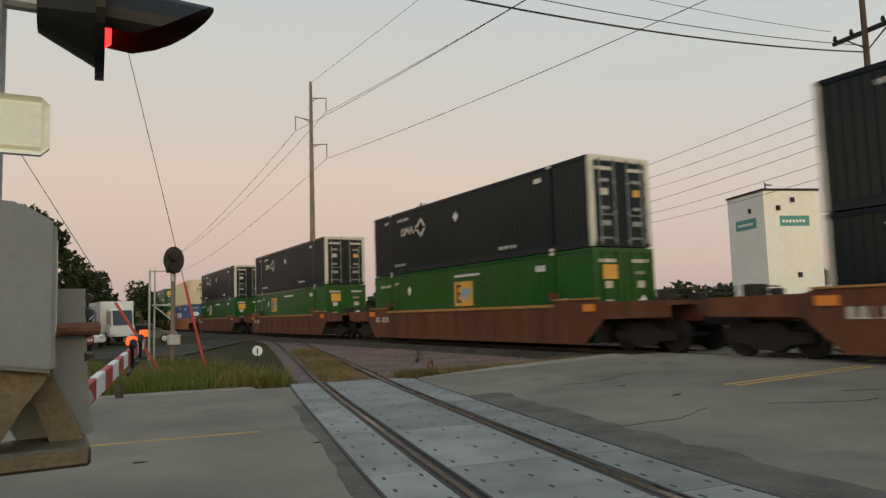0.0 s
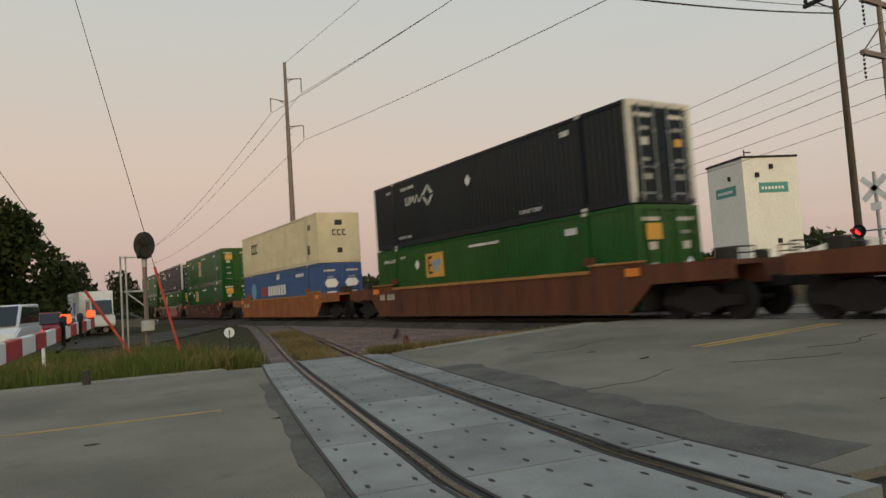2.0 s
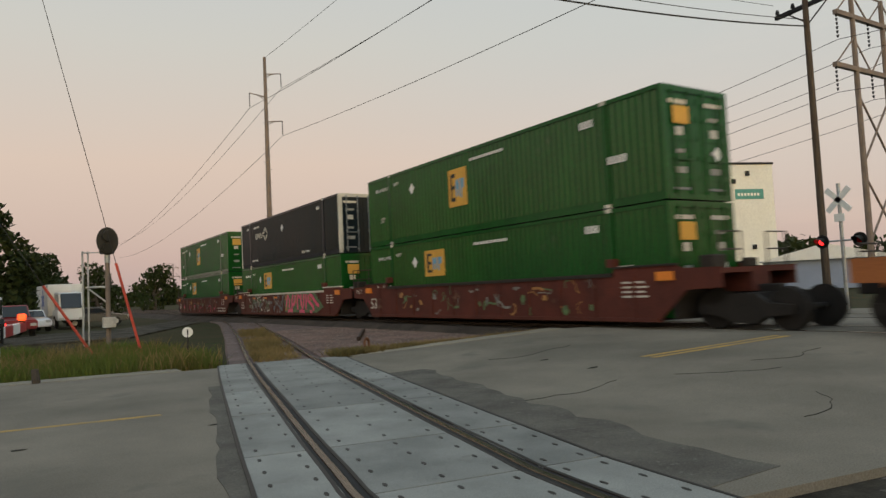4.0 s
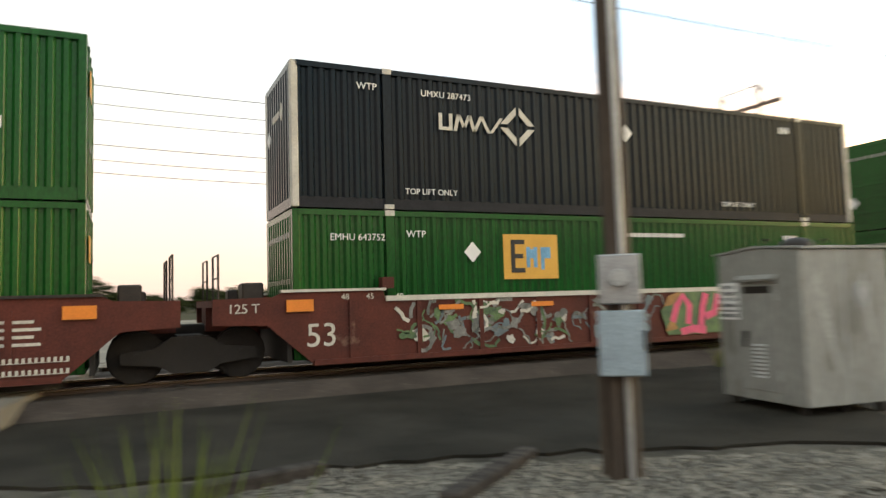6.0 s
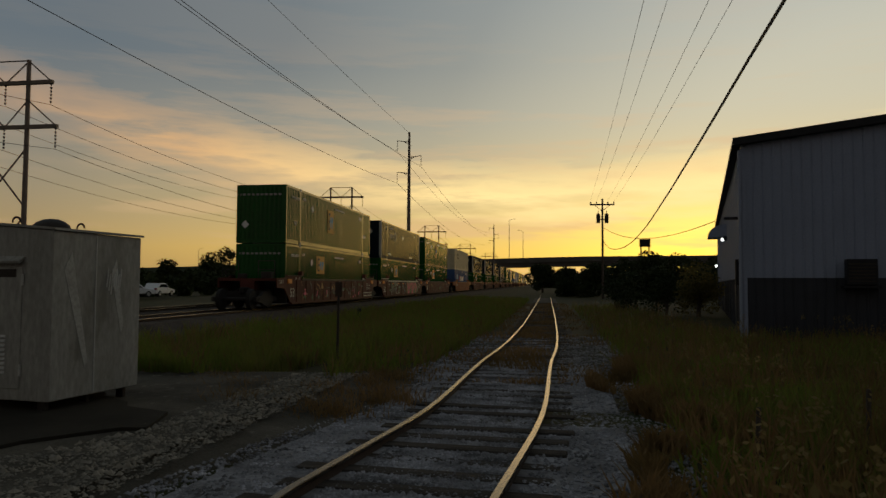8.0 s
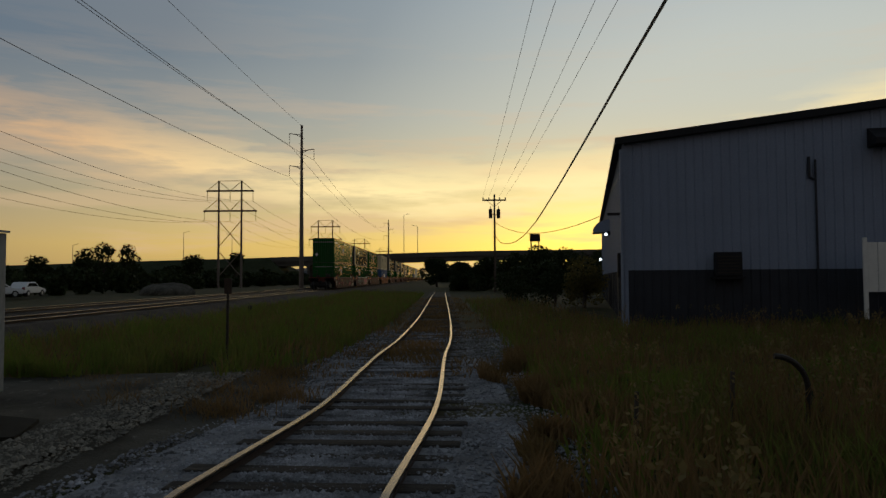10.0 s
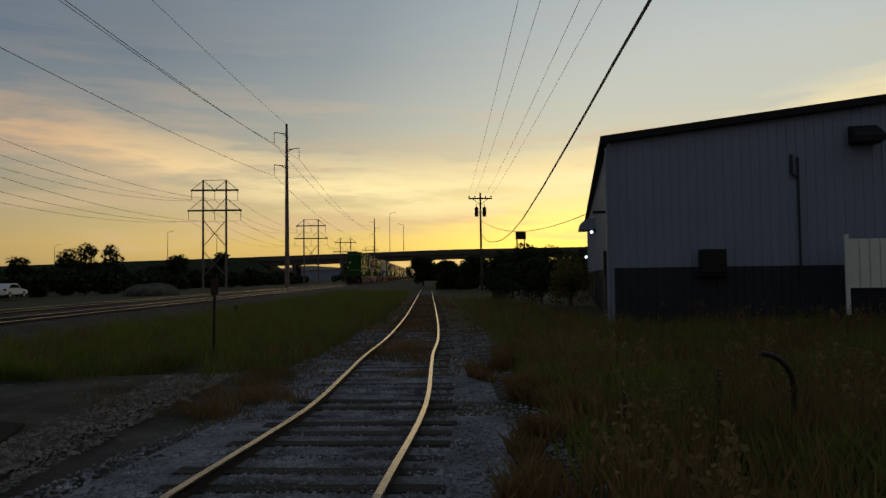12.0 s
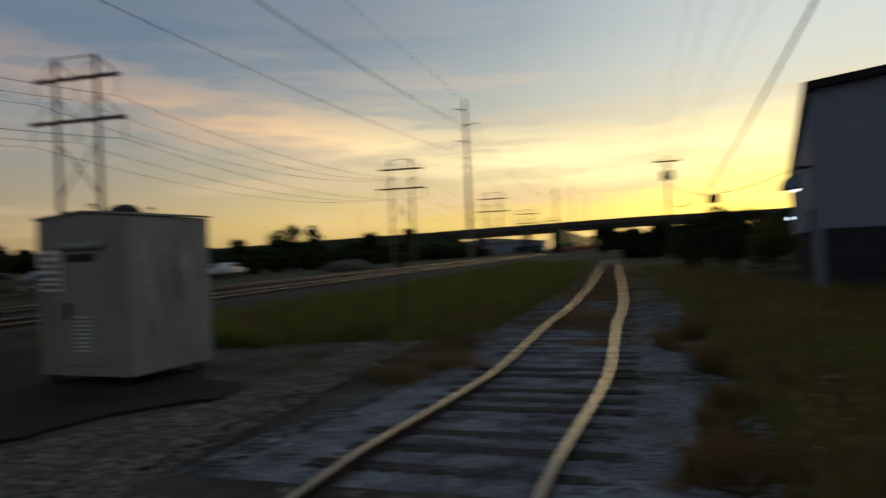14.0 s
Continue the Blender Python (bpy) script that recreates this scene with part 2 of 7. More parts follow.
M = dict(
    grassground=mat("grass_soil", (0.035, 0.038, 0.014), 0.95, col2=(0.055, 0.043, 0.02), scale=0.25, fine=9, bump=0.6, patch=((0.028, 0.04, 0.012), 0.6, 0.55), spec=0.12),
    dirt=mat("dirt_gravel", (0.105, 0.093, 0.073), 0.95, col2=(0.032, 0.028, 0.021), scale=0.7, fine=28, bump=0.9, patch=((0.22, 0.20, 0.17), 4.0, 0.60), spec=0.12),
    concrete=mat("road_concrete", (0.262, 0.230, 0.182), 0.85, col2=(0.158, 0.141, 0.112), scale=0.28, fine=60, bump=0.15, patch=((0.15, 0.138, 0.112), 0.5, 0.60), spec=0.12),
    asphalt=mat("asphalt", (0.018, 0.016, 0.012), 0.92, col2=(0.040, 0.035, 0.027), scale=0.6, fine=70, bump=0.5, spec=0.12),
    asphalt2=mat("worn_asphalt", (0.165, 0.152, 0.128), 0.92, col2=(0.11, 0.10, 0.085), scale=1.5, fine=60, bump=0.6, patch=((0.2, 0.19, 0.17), 9.0, 0.6), spec=0.12),
    panel=mat("crossing_panel_concrete", (0.275, 0.275, 0.250), 0.8, col2=(0.185, 0.187, 0.170), scale=1.1, fine=90, bump=0.1, patch=((0.16, 0.15, 0.135), 1.4, 0.63), rnd=0.16),
    steel_dark=mat("dark_steel", (0.05, 0.042, 0.036), 0.6, 0.6, scale=6, bump=0.1),
    railhead=mat("polished_rail", (0.155, 0.118, 0.080), 0.27, 1.0, var=0.25, scale=2, fine=30, bump=0.05, patch=((0.10, 0.07, 0.05), 2.5, 0.60)),
    railrust=mat("rusty_rail", (0.060, 0.036, 0.024), 0.85, 0.1, scale=5, bump=0.2),
    tie=mat("weathered_tie", (0.075, 0.064, 0.055), 0.95, col2=(0.035, 0.03, 0.026), scale=3, fine=25, bump=0.6, rnd=0.25, stretch=(0.4, 3, 3), spec=0.12),
    ballast=mat("ballast", (0.27, 0.27, 0.285), 0.95, col2=(0.11, 0.108, 0.113), scale=1.2, fine=22, bump=1.0, spec=0.12),
    ballast_red=mat("pinkish_ballast", (0.20, 0.14, 0.125), 0.95, col2=(0.13, 0.10, 0.088), scale=0.8, fine=20, bump=1.0, patch=((0.36, 0.30, 0.28), 14.0, 0.57), spec=0.12),
    ballast_dark=mat("grimy_main_line_ballast", (0.080, 0.064, 0.052), 0.95, col2=(0.042, 0.034, 0.028), scale=0.8, fine=20, bump=1.0, patch=((0.14, 0.115, 0.10), 12.0, 0.60), spec=0.12),
    stone=mat("ballast_stone", (0.38, 0.38, 0.41), 0.95, var=0.4, scale=2.0, fine=14, bump=0.3, col2=(0.09, 0.088, 0.09), spec=0.12),
    blade=mat("grass_blade", (0.135, 0.195, 0.030), 0.8, col2=(0.17, 0.155, 0.045), scale=0.5, fine=3, bump=0, spec=0.12, trans=0.5),
    blade_dry=mat("dry_grass", (0.25, 0.155, 0.070), 0.85, col2=(0.14, 0.095, 0.038), scale=0.45, fine=3, bump=0, spec=0.12, trans=0.4),
    verge=mat("verge_grass", (0.105, 0.155, 0.028), 0.8, col2=(0.15, 0.145, 0.04), scale=0.5, fine=3, bump=0, spec=0.12, trans=0.3),
    straw=mat("straw_grass", (0.31, 0.22, 0.095), 0.85, col2=(0.15, 0.125, 0.05), scale=0.45, fine=3, bump=0, spec=0.12, trans=0.35),
    bluegrey=mat("pale_blue_grey_paint", (0.36, 0.45, 0.50), 0.5, scale=3, bump=0.05),
    yardstone=mat("pale_rubble", (0.285, 0.255, 0.205), 0.95, var=0.4, scale=2.0, fine=14, bump=0.3, col2=(0.15, 0.14, 0.12), spec=0.12),
    kerbcon=mat("pale_kerb_concrete", (0.33, 0.295, 0.235), 0.9, col2=(0.25, 0.225, 0.18), scale=0.8, fine=40, bump=0.2, spec=0.12),
    leaf=mat("leaf", (0.020, 0.034, 0.010), 0.7, col2=(0.036, 0.044, 0.013), scale=0.6, fine=4, bump=0, spec=0.12),
    leaf_yellow=mat("yellowing_leaf", (0.17, 0.13, 0.03), 0.7, col2=(0.10, 0.09, 0.025), scale=1.2, fine=4, bump=0, trans=0.5),
    bark=mat("bark", (0.07, 0.055, 0.042), 0.95, scale=5, bump=0.6),
    wood=mat("pole_wood", (0.11, 0.086, 0.066), 0.9, col2=(0.065, 0.05, 0.04), scale=3, fine=30, bump=0.5, stretch=(4, 4, 0.3), spec=0.12),
    polesteel=mat("brown_pole_steel", (0.22, 0.17, 0.14), 0.7, 0.2, scale=1.0, bump=0.1),
    galv=mat("galvanised_steel", (0.45, 0.46, 0.46), 0.5, 0.5, scale=3, bump=0.08),
    wire=mat("black_wire", (0.02, 0.02, 0.02), 0.7, bump=0),
    boxmetal=mat("weathered_aluminium_case", (0.35, 0.345, 0.315), 0.62, 0.15, col2=(0.24, 0.235, 0.21), scale=1.5, fine=18, bump=0.1, patch=((0.17, 0.16, 0.135), 1.9, 0.58), stretch=(1, 1, 0.35)),
    boxscuff=mat("rubbed_aluminium", (0.42, 0.415, 0.385), 0.6, 0.15, col2=(0.33, 0.325, 0.30), scale=2.5, fine=18, bump=0.08),
    boxmetal2=mat("scuffed_aluminium", (0.52, 0.52, 0.50), 0.6, 0.15, scale=2, bump=0.05),
    white=mat("white_paint", (0.78, 0.77, 0.74), 0.6, scale=2, var=0.1, bump=0.03),
    cream=mat("cream_plate", (0.90, 0.87, 0.70), 0.55, var=0.06, bump=0),
    ink=mat("black_ink", (0.02, 0.02, 0.02), 0.7, bump=0),
    yellowline=mat("worn_yellow_paint", (0.50, 0.30, 0.06), 0.8, var=0.3, col2=(0.30, 0.21, 0.09), scale=2.0, fine=50, bump=0.05),
    signalblack=mat("signal_black", (0.010, 0.011, 0.011), 0.45, scale=5, bump=0.05, spec=0.3),
    gatesteel=mat("grey_gate_enamel", (0.19, 0.205, 0.21), 0.5, 0.1, var=0.08, scale=3, fine=60, bump=0.06, patch=((0.14, 0.12, 0.10), 3.0, 0.68)),
    rustbolt=mat("rust", (0.19, 0.085, 0.045), 0.9, scale=8, bump=0.3),
    brass=mat("dull_galvanised", (0.15, 0.125, 0.085), 0.5, 0.6, scale=5),
    redlamp=mat("red_lamp", (0.9, 0.02, 0.02), 0.3, emit=4.0, bump=0, var=0),
    redlens=mat("red_lens", (0.25, 0.01, 0.01), 0.2, bump=0, var=0),
    amberlamp=mat("orange_red_lamp", (1.0, 0.09, 0.02), 0.3, emit=1.6, bump=0, var=0),
    whitelamp=mat("cool_white_lamp", (0.85, 0.95, 1.0), 0.3, emit=14, bump=0, var=0),
    greenlamp=mat("pale_lamp", (0.9, 0.95, 0.55), 0.3, emit=1.2, bump=0, var=0),
    red=mat("red_paint", (0.45, 0.03, 0.03), 0.55, bump=0.03),
    redplastic=mat("red_guard", (0.55, 0.07, 0.04), 0.6, bump=0.02),
    # white siding with the blue of skylit shade put into its colour
    siding=mat("white_siding_blue_shade", (0.24, 0.285, 0.39), 0.55, 0.1, var=0.08, scale=0.7, fine=15, bump=0.03),
    wainscot=mat("dark_blue_siding", (0.022, 0.027, 0.040), 0.6, 0.1, scale=1.5, bump=0.04),
    trimdark=mat("dark_trim", (0.03, 0.03, 0.034), 0.6, bump=0.03, spec=0.12),
    bridgecon=mat("bridge_concrete", (0.11, 0.10, 0.088), 0.9, scale=0.3, fine=5, bump=0.2),
    embank=mat("embankment_scrub", (0.035, 0.042, 0.018), 1.0, scale=0.15, fine=1.5, bump=0.6, spec=0.12),
    silo=mat("white_silo_concrete", (0.72, 0.71, 0.66), 0.8, var=0.08, scale=0.2, fine=3, bump=0.05),
    teal=mat("teal_sign", (0.07, 0.30, 0.27), 0.6, bump=0),
    rubber=mat("rubber", (0.02, 0.02, 0.02), 0.9, bump=0.1),
    glass=mat("car_glass", (0.02, 0.025, 0.03), 0.08, var=0.05, bump=0),
    carwhite=mat("white_car_paint", (0.70, 0.71, 0.72), 0.3, var=0.04, bump=0),
    carred=mat("dark_red_car_paint", (0.22, 0.02, 0.025), 0.3, var=0.04, bump=0),
    cardark=mat("dark_car_paint", (0.04, 0.045, 0.05), 0.3, var=0.04, bump=0),
    carblue=mat("blue_paint", (0.06, 0.14, 0.40), 0.4, var=0.04, bump=0),
    # train
    umax=mat("dark_slate_paint", (0.005, 0.0135, 0.020), 0.22, 0.0, col2=(0.010, 0.014, 0.018), scale=0.8, fine=25, bump=0.03, patch=((0.026, 0.026, 0.025), 2.0, 0.66), spec=0.12, stretch=(1, 1, 0.4)),
    green=mat("green_paint", (0.008, 0.086, 0.014), 0.22, 0.0, col2=(0.007, 0.064, 0.012), scale=0.8, fine=25, bump=0.03, patch=((0.035, 0.075, 0.03), 2.0, 0.64), spec=0.22, stretch=(1, 1, 0.4)),
    creamcont=mat("cream_container_paint", (0.66, 0.58, 0.40), 0.5, col2=(0.56, 0.48, 0.32), scale=0.8, fine=25, bump=0.03, patch=((0.40, 0.27, 0.15), 1.3, 0.70), spec=0.22),
    bluecont=mat("blue_container_paint", (0.045, 0.10, 0.25), 0.45, col2=(0.035, 0.08, 0.20), scale=0.8, fine=25, bump=0.03, spec=0.22),
    whitecont=mat("white_container_paint", (0.62, 0.62, 0.60), 0.5, scale=0.8, fine=25, bump=0.03, spec=0.22),
    postwhite=mat("off_white_post", (0.62, 0.58, 0.50), 0.6, scale=2, bump=0.05, patch=((0.35, 0.25, 0.18), 3.0, 0.66)),
    maroon=mat("maroon_wagon_paint", (0.115, 0.030, 0.020), 0.7, col2=(0.075, 0.022, 0.016), scale=1.2, fine=25, bump=0.1, patch=((0.20, 0.12, 0.085), 1.2, 0.64), spec=0.22),
    rustcar=mat("rusty_brown_wagon_paint", (0.155, 0.056, 0.028), 0.75, col2=(0.09, 0.036, 0.021), scale=1.0, fine=25, bump=0.15, patch=((0.11, 0.05, 0.035), 1.5, 0.6), stretch=(1.6, 1, 0.35), spec=0.22),
    orangecar=mat("faded_orange_wagon_paint", (0.36, 0.125, 0.04), 0.7, col2=(0.25, 0.09, 0.035), scale=1.0, fine=25, bump=0.1, patch=((0.12, 0.06, 0.04), 1.5, 0.64), spec=0.22),
    edgeyellow=mat("ochre_edge_paint", (0.42, 0.20, 0.05), 0.7, scale=2, bump=0.05),
    truck=mat("grimy_bogie_steel", (0.022, 0.018, 0.015), 0.8, 0.3, scale=3, bump=0.2),
    logo_y=mat("yellow_decal", (0.68, 0.36, 0.05), 0.6, var=0.12, scale=2, bump=0),
    logo_b=mat("light_blue_decal", (0.16, 0.40, 0.62), 0.6, bump=0),
    reflector=mat("orange_reflector", (0.75, 0.22, 0.02), 0.5, bump=0, var=0.1),
    pink=mat("pink_spray", (0.75, 0.10, 0.20), 0.6, var=0.2, scale=4, bump=0),
    spraygreen=mat("green_spray", (0.12, 0.20, 0.07), 0.6, var=0.35, scale=4, bump=0, col2=(0.05, 0.09, 0.05)),
    spraygrey=mat("grey_spray", (0.26, 0.25, 0.23), 0.6, var=0.5, scale=5, bump=0, col2=(0.09, 0.10, 0.09)),
    sprayblue=mat("blue_grey_spray", (0.14, 0.18, 0.20), 0.6, var=0.3, scale=5, bump=0),
    sprayorange=mat("orange_spray", (0.42, 0.20, 0.06), 0.6, var=0.3, scale=5, bump=0),
)


# ---- mesh helpers ----
def link(name, bm, material, smooth=False):
    me = bpy.data.meshes.new(name)
    bmesh.ops.recalc_face_normals(bm, faces=bm.faces)
    bm.to_mesh(me)
    bm.free()
    for mm in (material if isinstance(material, (list, tuple)) else [material]):
        me.materials.append(M[mm] if isinstance(mm, str) else mm)
    if smooth:
        me.polygons.foreach_set("use_smooth", [True] * len(me.polygons))
    return new(name, me)


def part(name, bm, material, parent, label="", smooth=False):
    ob = link(name, bm, material, smooth)
    ob.parent = parent
    if label:
        tagged(ob, label)
    return ob


def thing(name, label, category, group="", at=None, kind=""):
    ob = new(name)
    ob.empty_display_size = 0.2
    if at is not None:
        ob.matrix_basis = at
    return tagged(ob, label, category, group, kind)


def pyobj(name, verts, faces, material, parent=None):
    me = bpy.data.meshes.new(name)
    me.from_pydata(verts, [], faces)
    me.update()
    for mm in (material if isinstance(material, (list, tuple)) else [material]):
        me.materials.append(M[mm])
    ob = new(name, me)
    if parent:
        ob.parent = parent
    return ob


def box(bm, x0, x1, y0, y1, z0, z1, bevel=0.0, m=None):
    r = bmesh.ops.create_cube(bm, size=1.0)
    vs = r["verts"]
    for v in vs:
        v.co = Vector(((x0 + x1) / 2 + v.co.x * (x1 - x0), (y0 + y1) / 2 + v.co.y * (y1 - y0), (z0 + z1) / 2 + v.co.z * (z1 - z0)))
    if bevel:
        es = list({e for v in vs for e in v.link_edges})
        vs = list({v for f in bmesh.ops.bevel(bm, geom=es, offset=bevel, segments=1, affect="EDGES")["faces"] for v in f.verts} | {v for v in vs if v.is_valid})
    if m is not None:
        bmesh.ops.transform(bm, matrix=m, verts=[v for v in vs if v.is_valid])
    return bm


def B(*a, **k):
    return box(bmesh.new(), *a, **k)


def rod(bm, p, q, r, r2=None, n=8):
    p, q = Vector(p), Vector(q)
    d = q - p
    m = Matrix.Translation((p + q) / 2) @ d.to_track_quat("Z", "Y").to_matrix().to_4x4()
    bmesh.ops.create_cone(bm, cap_ends=True, segments=n, radius1=r, radius2=r if r2 is None else r2, depth=d.length, matrix=m)
    return bm


def R(*a, **k):
    return rod(bmesh.new(), *a, **k)


def prism(bm, pts, h0, h1, plane="xz"):
    """A flat outline pushed to a thickness: outline in x,z from y=h0 to y=h1 (or x,y from z=h0 to z=h1; or y,z along x)."""
    def P(a, b, h):
        return {"xz": (a, h, b), "xy": (a, b, h), "yz": (h, a, b)}[plane]
    lo = [bm.verts.new(P(a, b, h0)) for a, b in pts]
    hi = [bm.verts.new(P(a, b, h1)) for a, b in pts]
    n = len(pts)
    bm.faces.new(lo)
    bm.faces.new(hi[::-1])
    for i in range(n):
        bm.faces.new((lo[i], lo[(i + 1) % n], hi[(i + 1) % n], hi[i]))
    return bm


def PR(*a, **k):
    return prism(bmesh.new(), *a, **k)


def text_mesh(body, size, material, name, parent, m, label=""):
    cu = bpy.data.curves.new("lettering", "FONT")
    cu.body, cu.size, cu.extrude = body, size, 0.003
    tmp = bpy.data.objects.new("lettering", cu)
    scene.collection.objects.link(tmp)
    me = bpy.data.meshes.new_from_object(tmp.evaluated_get(bpy.context.evaluated_depsgraph_get()))
    bpy.data.objects.remove(tmp)
    bpy.data.curves.remove(cu)
    me.materials.clear()
    me.materials.append(M[material])
    ob = new(name, me)
    ob.parent, ob.matrix_basis = parent, m
    if label:
        tagged(ob, label)
    return ob


def lerp(a, b, t):
    return a + (b - a) * t


def curve_points(ctrl, step=0.6):
    """Smooth line through control points (x, y), as evenly spaced points."""
    c = np.array(ctrl, float)
    c = np.vstack([2 * c[0] - c[1], c, 2 * c[-1] - c[-2]])
    out = []
    for i in range(1, len(c) - 2):
        n = max(4, int(np.hypot(*(c[i + 1] - c[i])) / step))
        for k in range(n):
            t = k / n
            out.append(0.5 * (2 * c[i] + (c[i + 1] - c[i - 1]) * t + (2 * c[i - 1] - 5 * c[i] + 4 * c[i + 1] - c[i + 2]) * t * t + (3 * c[i] - c[i - 1] - 3 * c[i + 1] + c[i + 2]) * t ** 3))
    out.append(c[-2])
    return np.array(out)


def sweep(name, line, zs, profile, material, parent=None):
    """A closed profile (offset to the right, height) swept along a plan line with heights zs."""
    n = len(line)
    tan = np.gradient(line, axis=0)
    tan /= np.hypot(tan[:, 0], tan[:, 1])[:, None]
    rt = np.stack([tan[:, 1], -tan[:, 0]], 1)
    vs, fs, k = [], [], len(profile)
    for i in range(n):
        for o, h in profile:
            vs.append((line[i, 0] + rt[i, 0] * o, line[i, 1] + rt[i, 1] * o, zs[i] + h))
    for i in range(n - 1):
        for j in range(k):
            a, b = i * k + j, i * k + (j + 1) % k
            fs.append((a, b, b + k, a + k))
    fs += [tuple(range(k))[::-1], tuple((n - 1) * k + j for j in range(k))]
    return pyobj(name, vs, fs, material, parent)


RAIL_HEAD = [(-0.031, 0.0), (0.031, 0.0), (0.036, -0.008), (0.036, -0.035), (-0.036, -0.035), (-0.036, -0.008)]
RAIL_WEB = [(-0.034, -0.036), (0.034, -0.036), (0.011, -0.05), (0.011, -0.13), (0.07, -0.15), (0.07, -0.165), (-0.07, -0.165), (-0.07, -0.15), (-0.011, -0.13), (-0.011, -0.05)]


# ---- ground, road, tracks ----
def main_x(y):
    """Plan line of the near main track."""
    return -14.0 - (0.00016 * (y + 30) ** 2 if y < -30 else 0.0)


ZR = 0.38       # main rail height
SPUR = [(-13.9, -62), (-12.4, -48), (-8.9, -33), (-4.75, -17.0), (-2.98, -9.6), (-2.16, -6.0), (-1.86, -4.4), (-1.45, 0.0), (-1.18, 4.5), (-0.83, 9.0), (-0.71, 14.6), (-0.38, 33), (-0.29, 117), (0.4, 290)]
spur = curve_points(SPUR, 0.5)


def spur_z(y):
    """Rail height of the spur, which dips beyond a low joint."""
    return np.interp(y, [5.0, 9.0, 14.6, 33.0, 60.0], [0.10, -0.03, -0.08, -0.28, -0.32])



def road_mid(x):
    return -10.7 - 0.174 * x


def road_z(x):
    if x > -6:
        return 0.085
    if x > -12.2:
        return lerp(0.085, ZR - 0.01, (-6 - x) / 6.2)
    if x > -20.5:
        return ZR - 0.01
    return max(0.06, ZR - 0.01 - (-20.5 - x) * 0.03)


def ground_height(x, y):
    z = float(np.interp(y, [4, 9.5, 15, 34, 60], [0, -0.12, -0.17, -0.36, -0.4]))
    z *= float(np.interp(x, [-13, -9, -3, 3, 8], [0.5, 0.7, 1, 1, 0.3]))
    return z + 0.05 * noise.noise((x * 0.15, y * 0.15, 0)) - 0.06


gx = np.concatenate([[-2500, -900, -400, -200, -120, -80], np.arange(-60, 41, 2.0), [60, 90, 140, 220, 400, 900, 2500]])
gy = np.concatenate([[-2500, -900, -400, -250, -160, -110, -80], np.arange(-64, 101, 2.0), [120, 150, 200, 280, 400, 900, 2500]])
gv, gf = [], []
for yy in gy:
    for xx in gx:
        far = abs(xx) > 60 or abs(yy) > 100
        gv.append((xx, yy, -0.08 if far else ground_height(xx, yy)))
nx = len(gx)
for j in range(len(gy) - 1):
    for i in range(nx - 1):
        a = j * nx + i
        gf.append((a, a + 1, a + nx + 1, a + nx))
tagged(pyobj("ground", gv, gf, "grassground"), "flat ground of patchy grass and bare soil", "ground", kind="structure")


def flat(name, pts, z, material, label, category, thick=0.3, kind="structure"):
    ob = link(name, PR([(x, y) for x, y in pts], z - thick, z, plane="xy"), material)
    return tagged(ob, label, category, kind=kind)


# road slab, humped up to the main line
rv, rf = [], []
xs = [60, 40, 25, 12, 6, 2, 0, -3, -6, -8, -10, -12.2, -14, -17, -20.5, -24, -30, -45, -90]
for xx in xs:
    n_half = 6.7
    for o in (-6.1, -3.0, 0.0, 3.0, n_half):
        rv.append((xx, road_mid(xx) + o, road_z(xx)))
    rv.append((xx, road_mid(xx) + n_half, -0.3))
    rv.append((xx, road_mid(xx) - 6.1, -0.3))
for i in range(len(xs) - 1):
    a = i * 7
    for p, q in ((0, 1), (1, 2), (2, 3), (3, 4), (4, 5), (6, 0)):
        rf.append((a + p, a + q, a + 7 + q, a + 7 + p))
road = tagged(pyobj("road", rv, rf, "concrete"), "worn pale concrete road rising over the railway crossing", "road", kind="structure")


def on_road(name, pts, lift, material, parent=None):
    """A thin sheet draped on the road."""
    vs = [(x, y, road_z(x) + lift) for x, y in pts]
    n = len(pts)
    vs += [(x, y, road_z(x) - 0.02) for x, y in pts]
    fs = [tuple(range(n))] + [(i, (i + 1) % n, n + (i + 1) % n, n + i) for i in range(n)]
    return pyobj(name, vs, fs, material, parent)


for x0, x1 in ((40, 14), (14, 3.2), (3.2, -0.8), (-8.8, -10.5), (-10.5, -12.1), (-21, -45)):
    for o in (0.0, 0.24) if x1 < -5 else (0.0,):
        n = 6
        pts = [(lerp(x0, x1, k / n), road_mid(lerp(x0, x1, k / n)) + o - 0.06) for k in range(n + 1)]
        pts += [(x, y + 0.12) for x, y in pts[::-1]]
        on_road("center_line", pts, 0.004, "yellowline", road)
# strips of broken old asphalt beside the crossing panels
def beside(name, o0, o1, y0, y1, seed):
    rng = random.Random(seed)
    a, c = [], []
    n = 22
    for k in range(n + 1):
        y = lerp(y0, y1, k / n)
        x = float(np.interp(y, spur[:, 1], spur[:, 0]))
        a.append((x + o0, y))
        c.append((x + o1 + rng.uniform(-0.12, 0.12) * (1 if abs(o1 - o0) > 0.4 else 0.4), y))
    on_road(name, a + c[::-1], 0.006, "asphalt2", road)


beside("asphalt_strip", -1.52, -2.35, -3.7, -12.0, 3)
beside("asphalt_strip", 1.50, 1.72, -4.2, -13.0, 4)
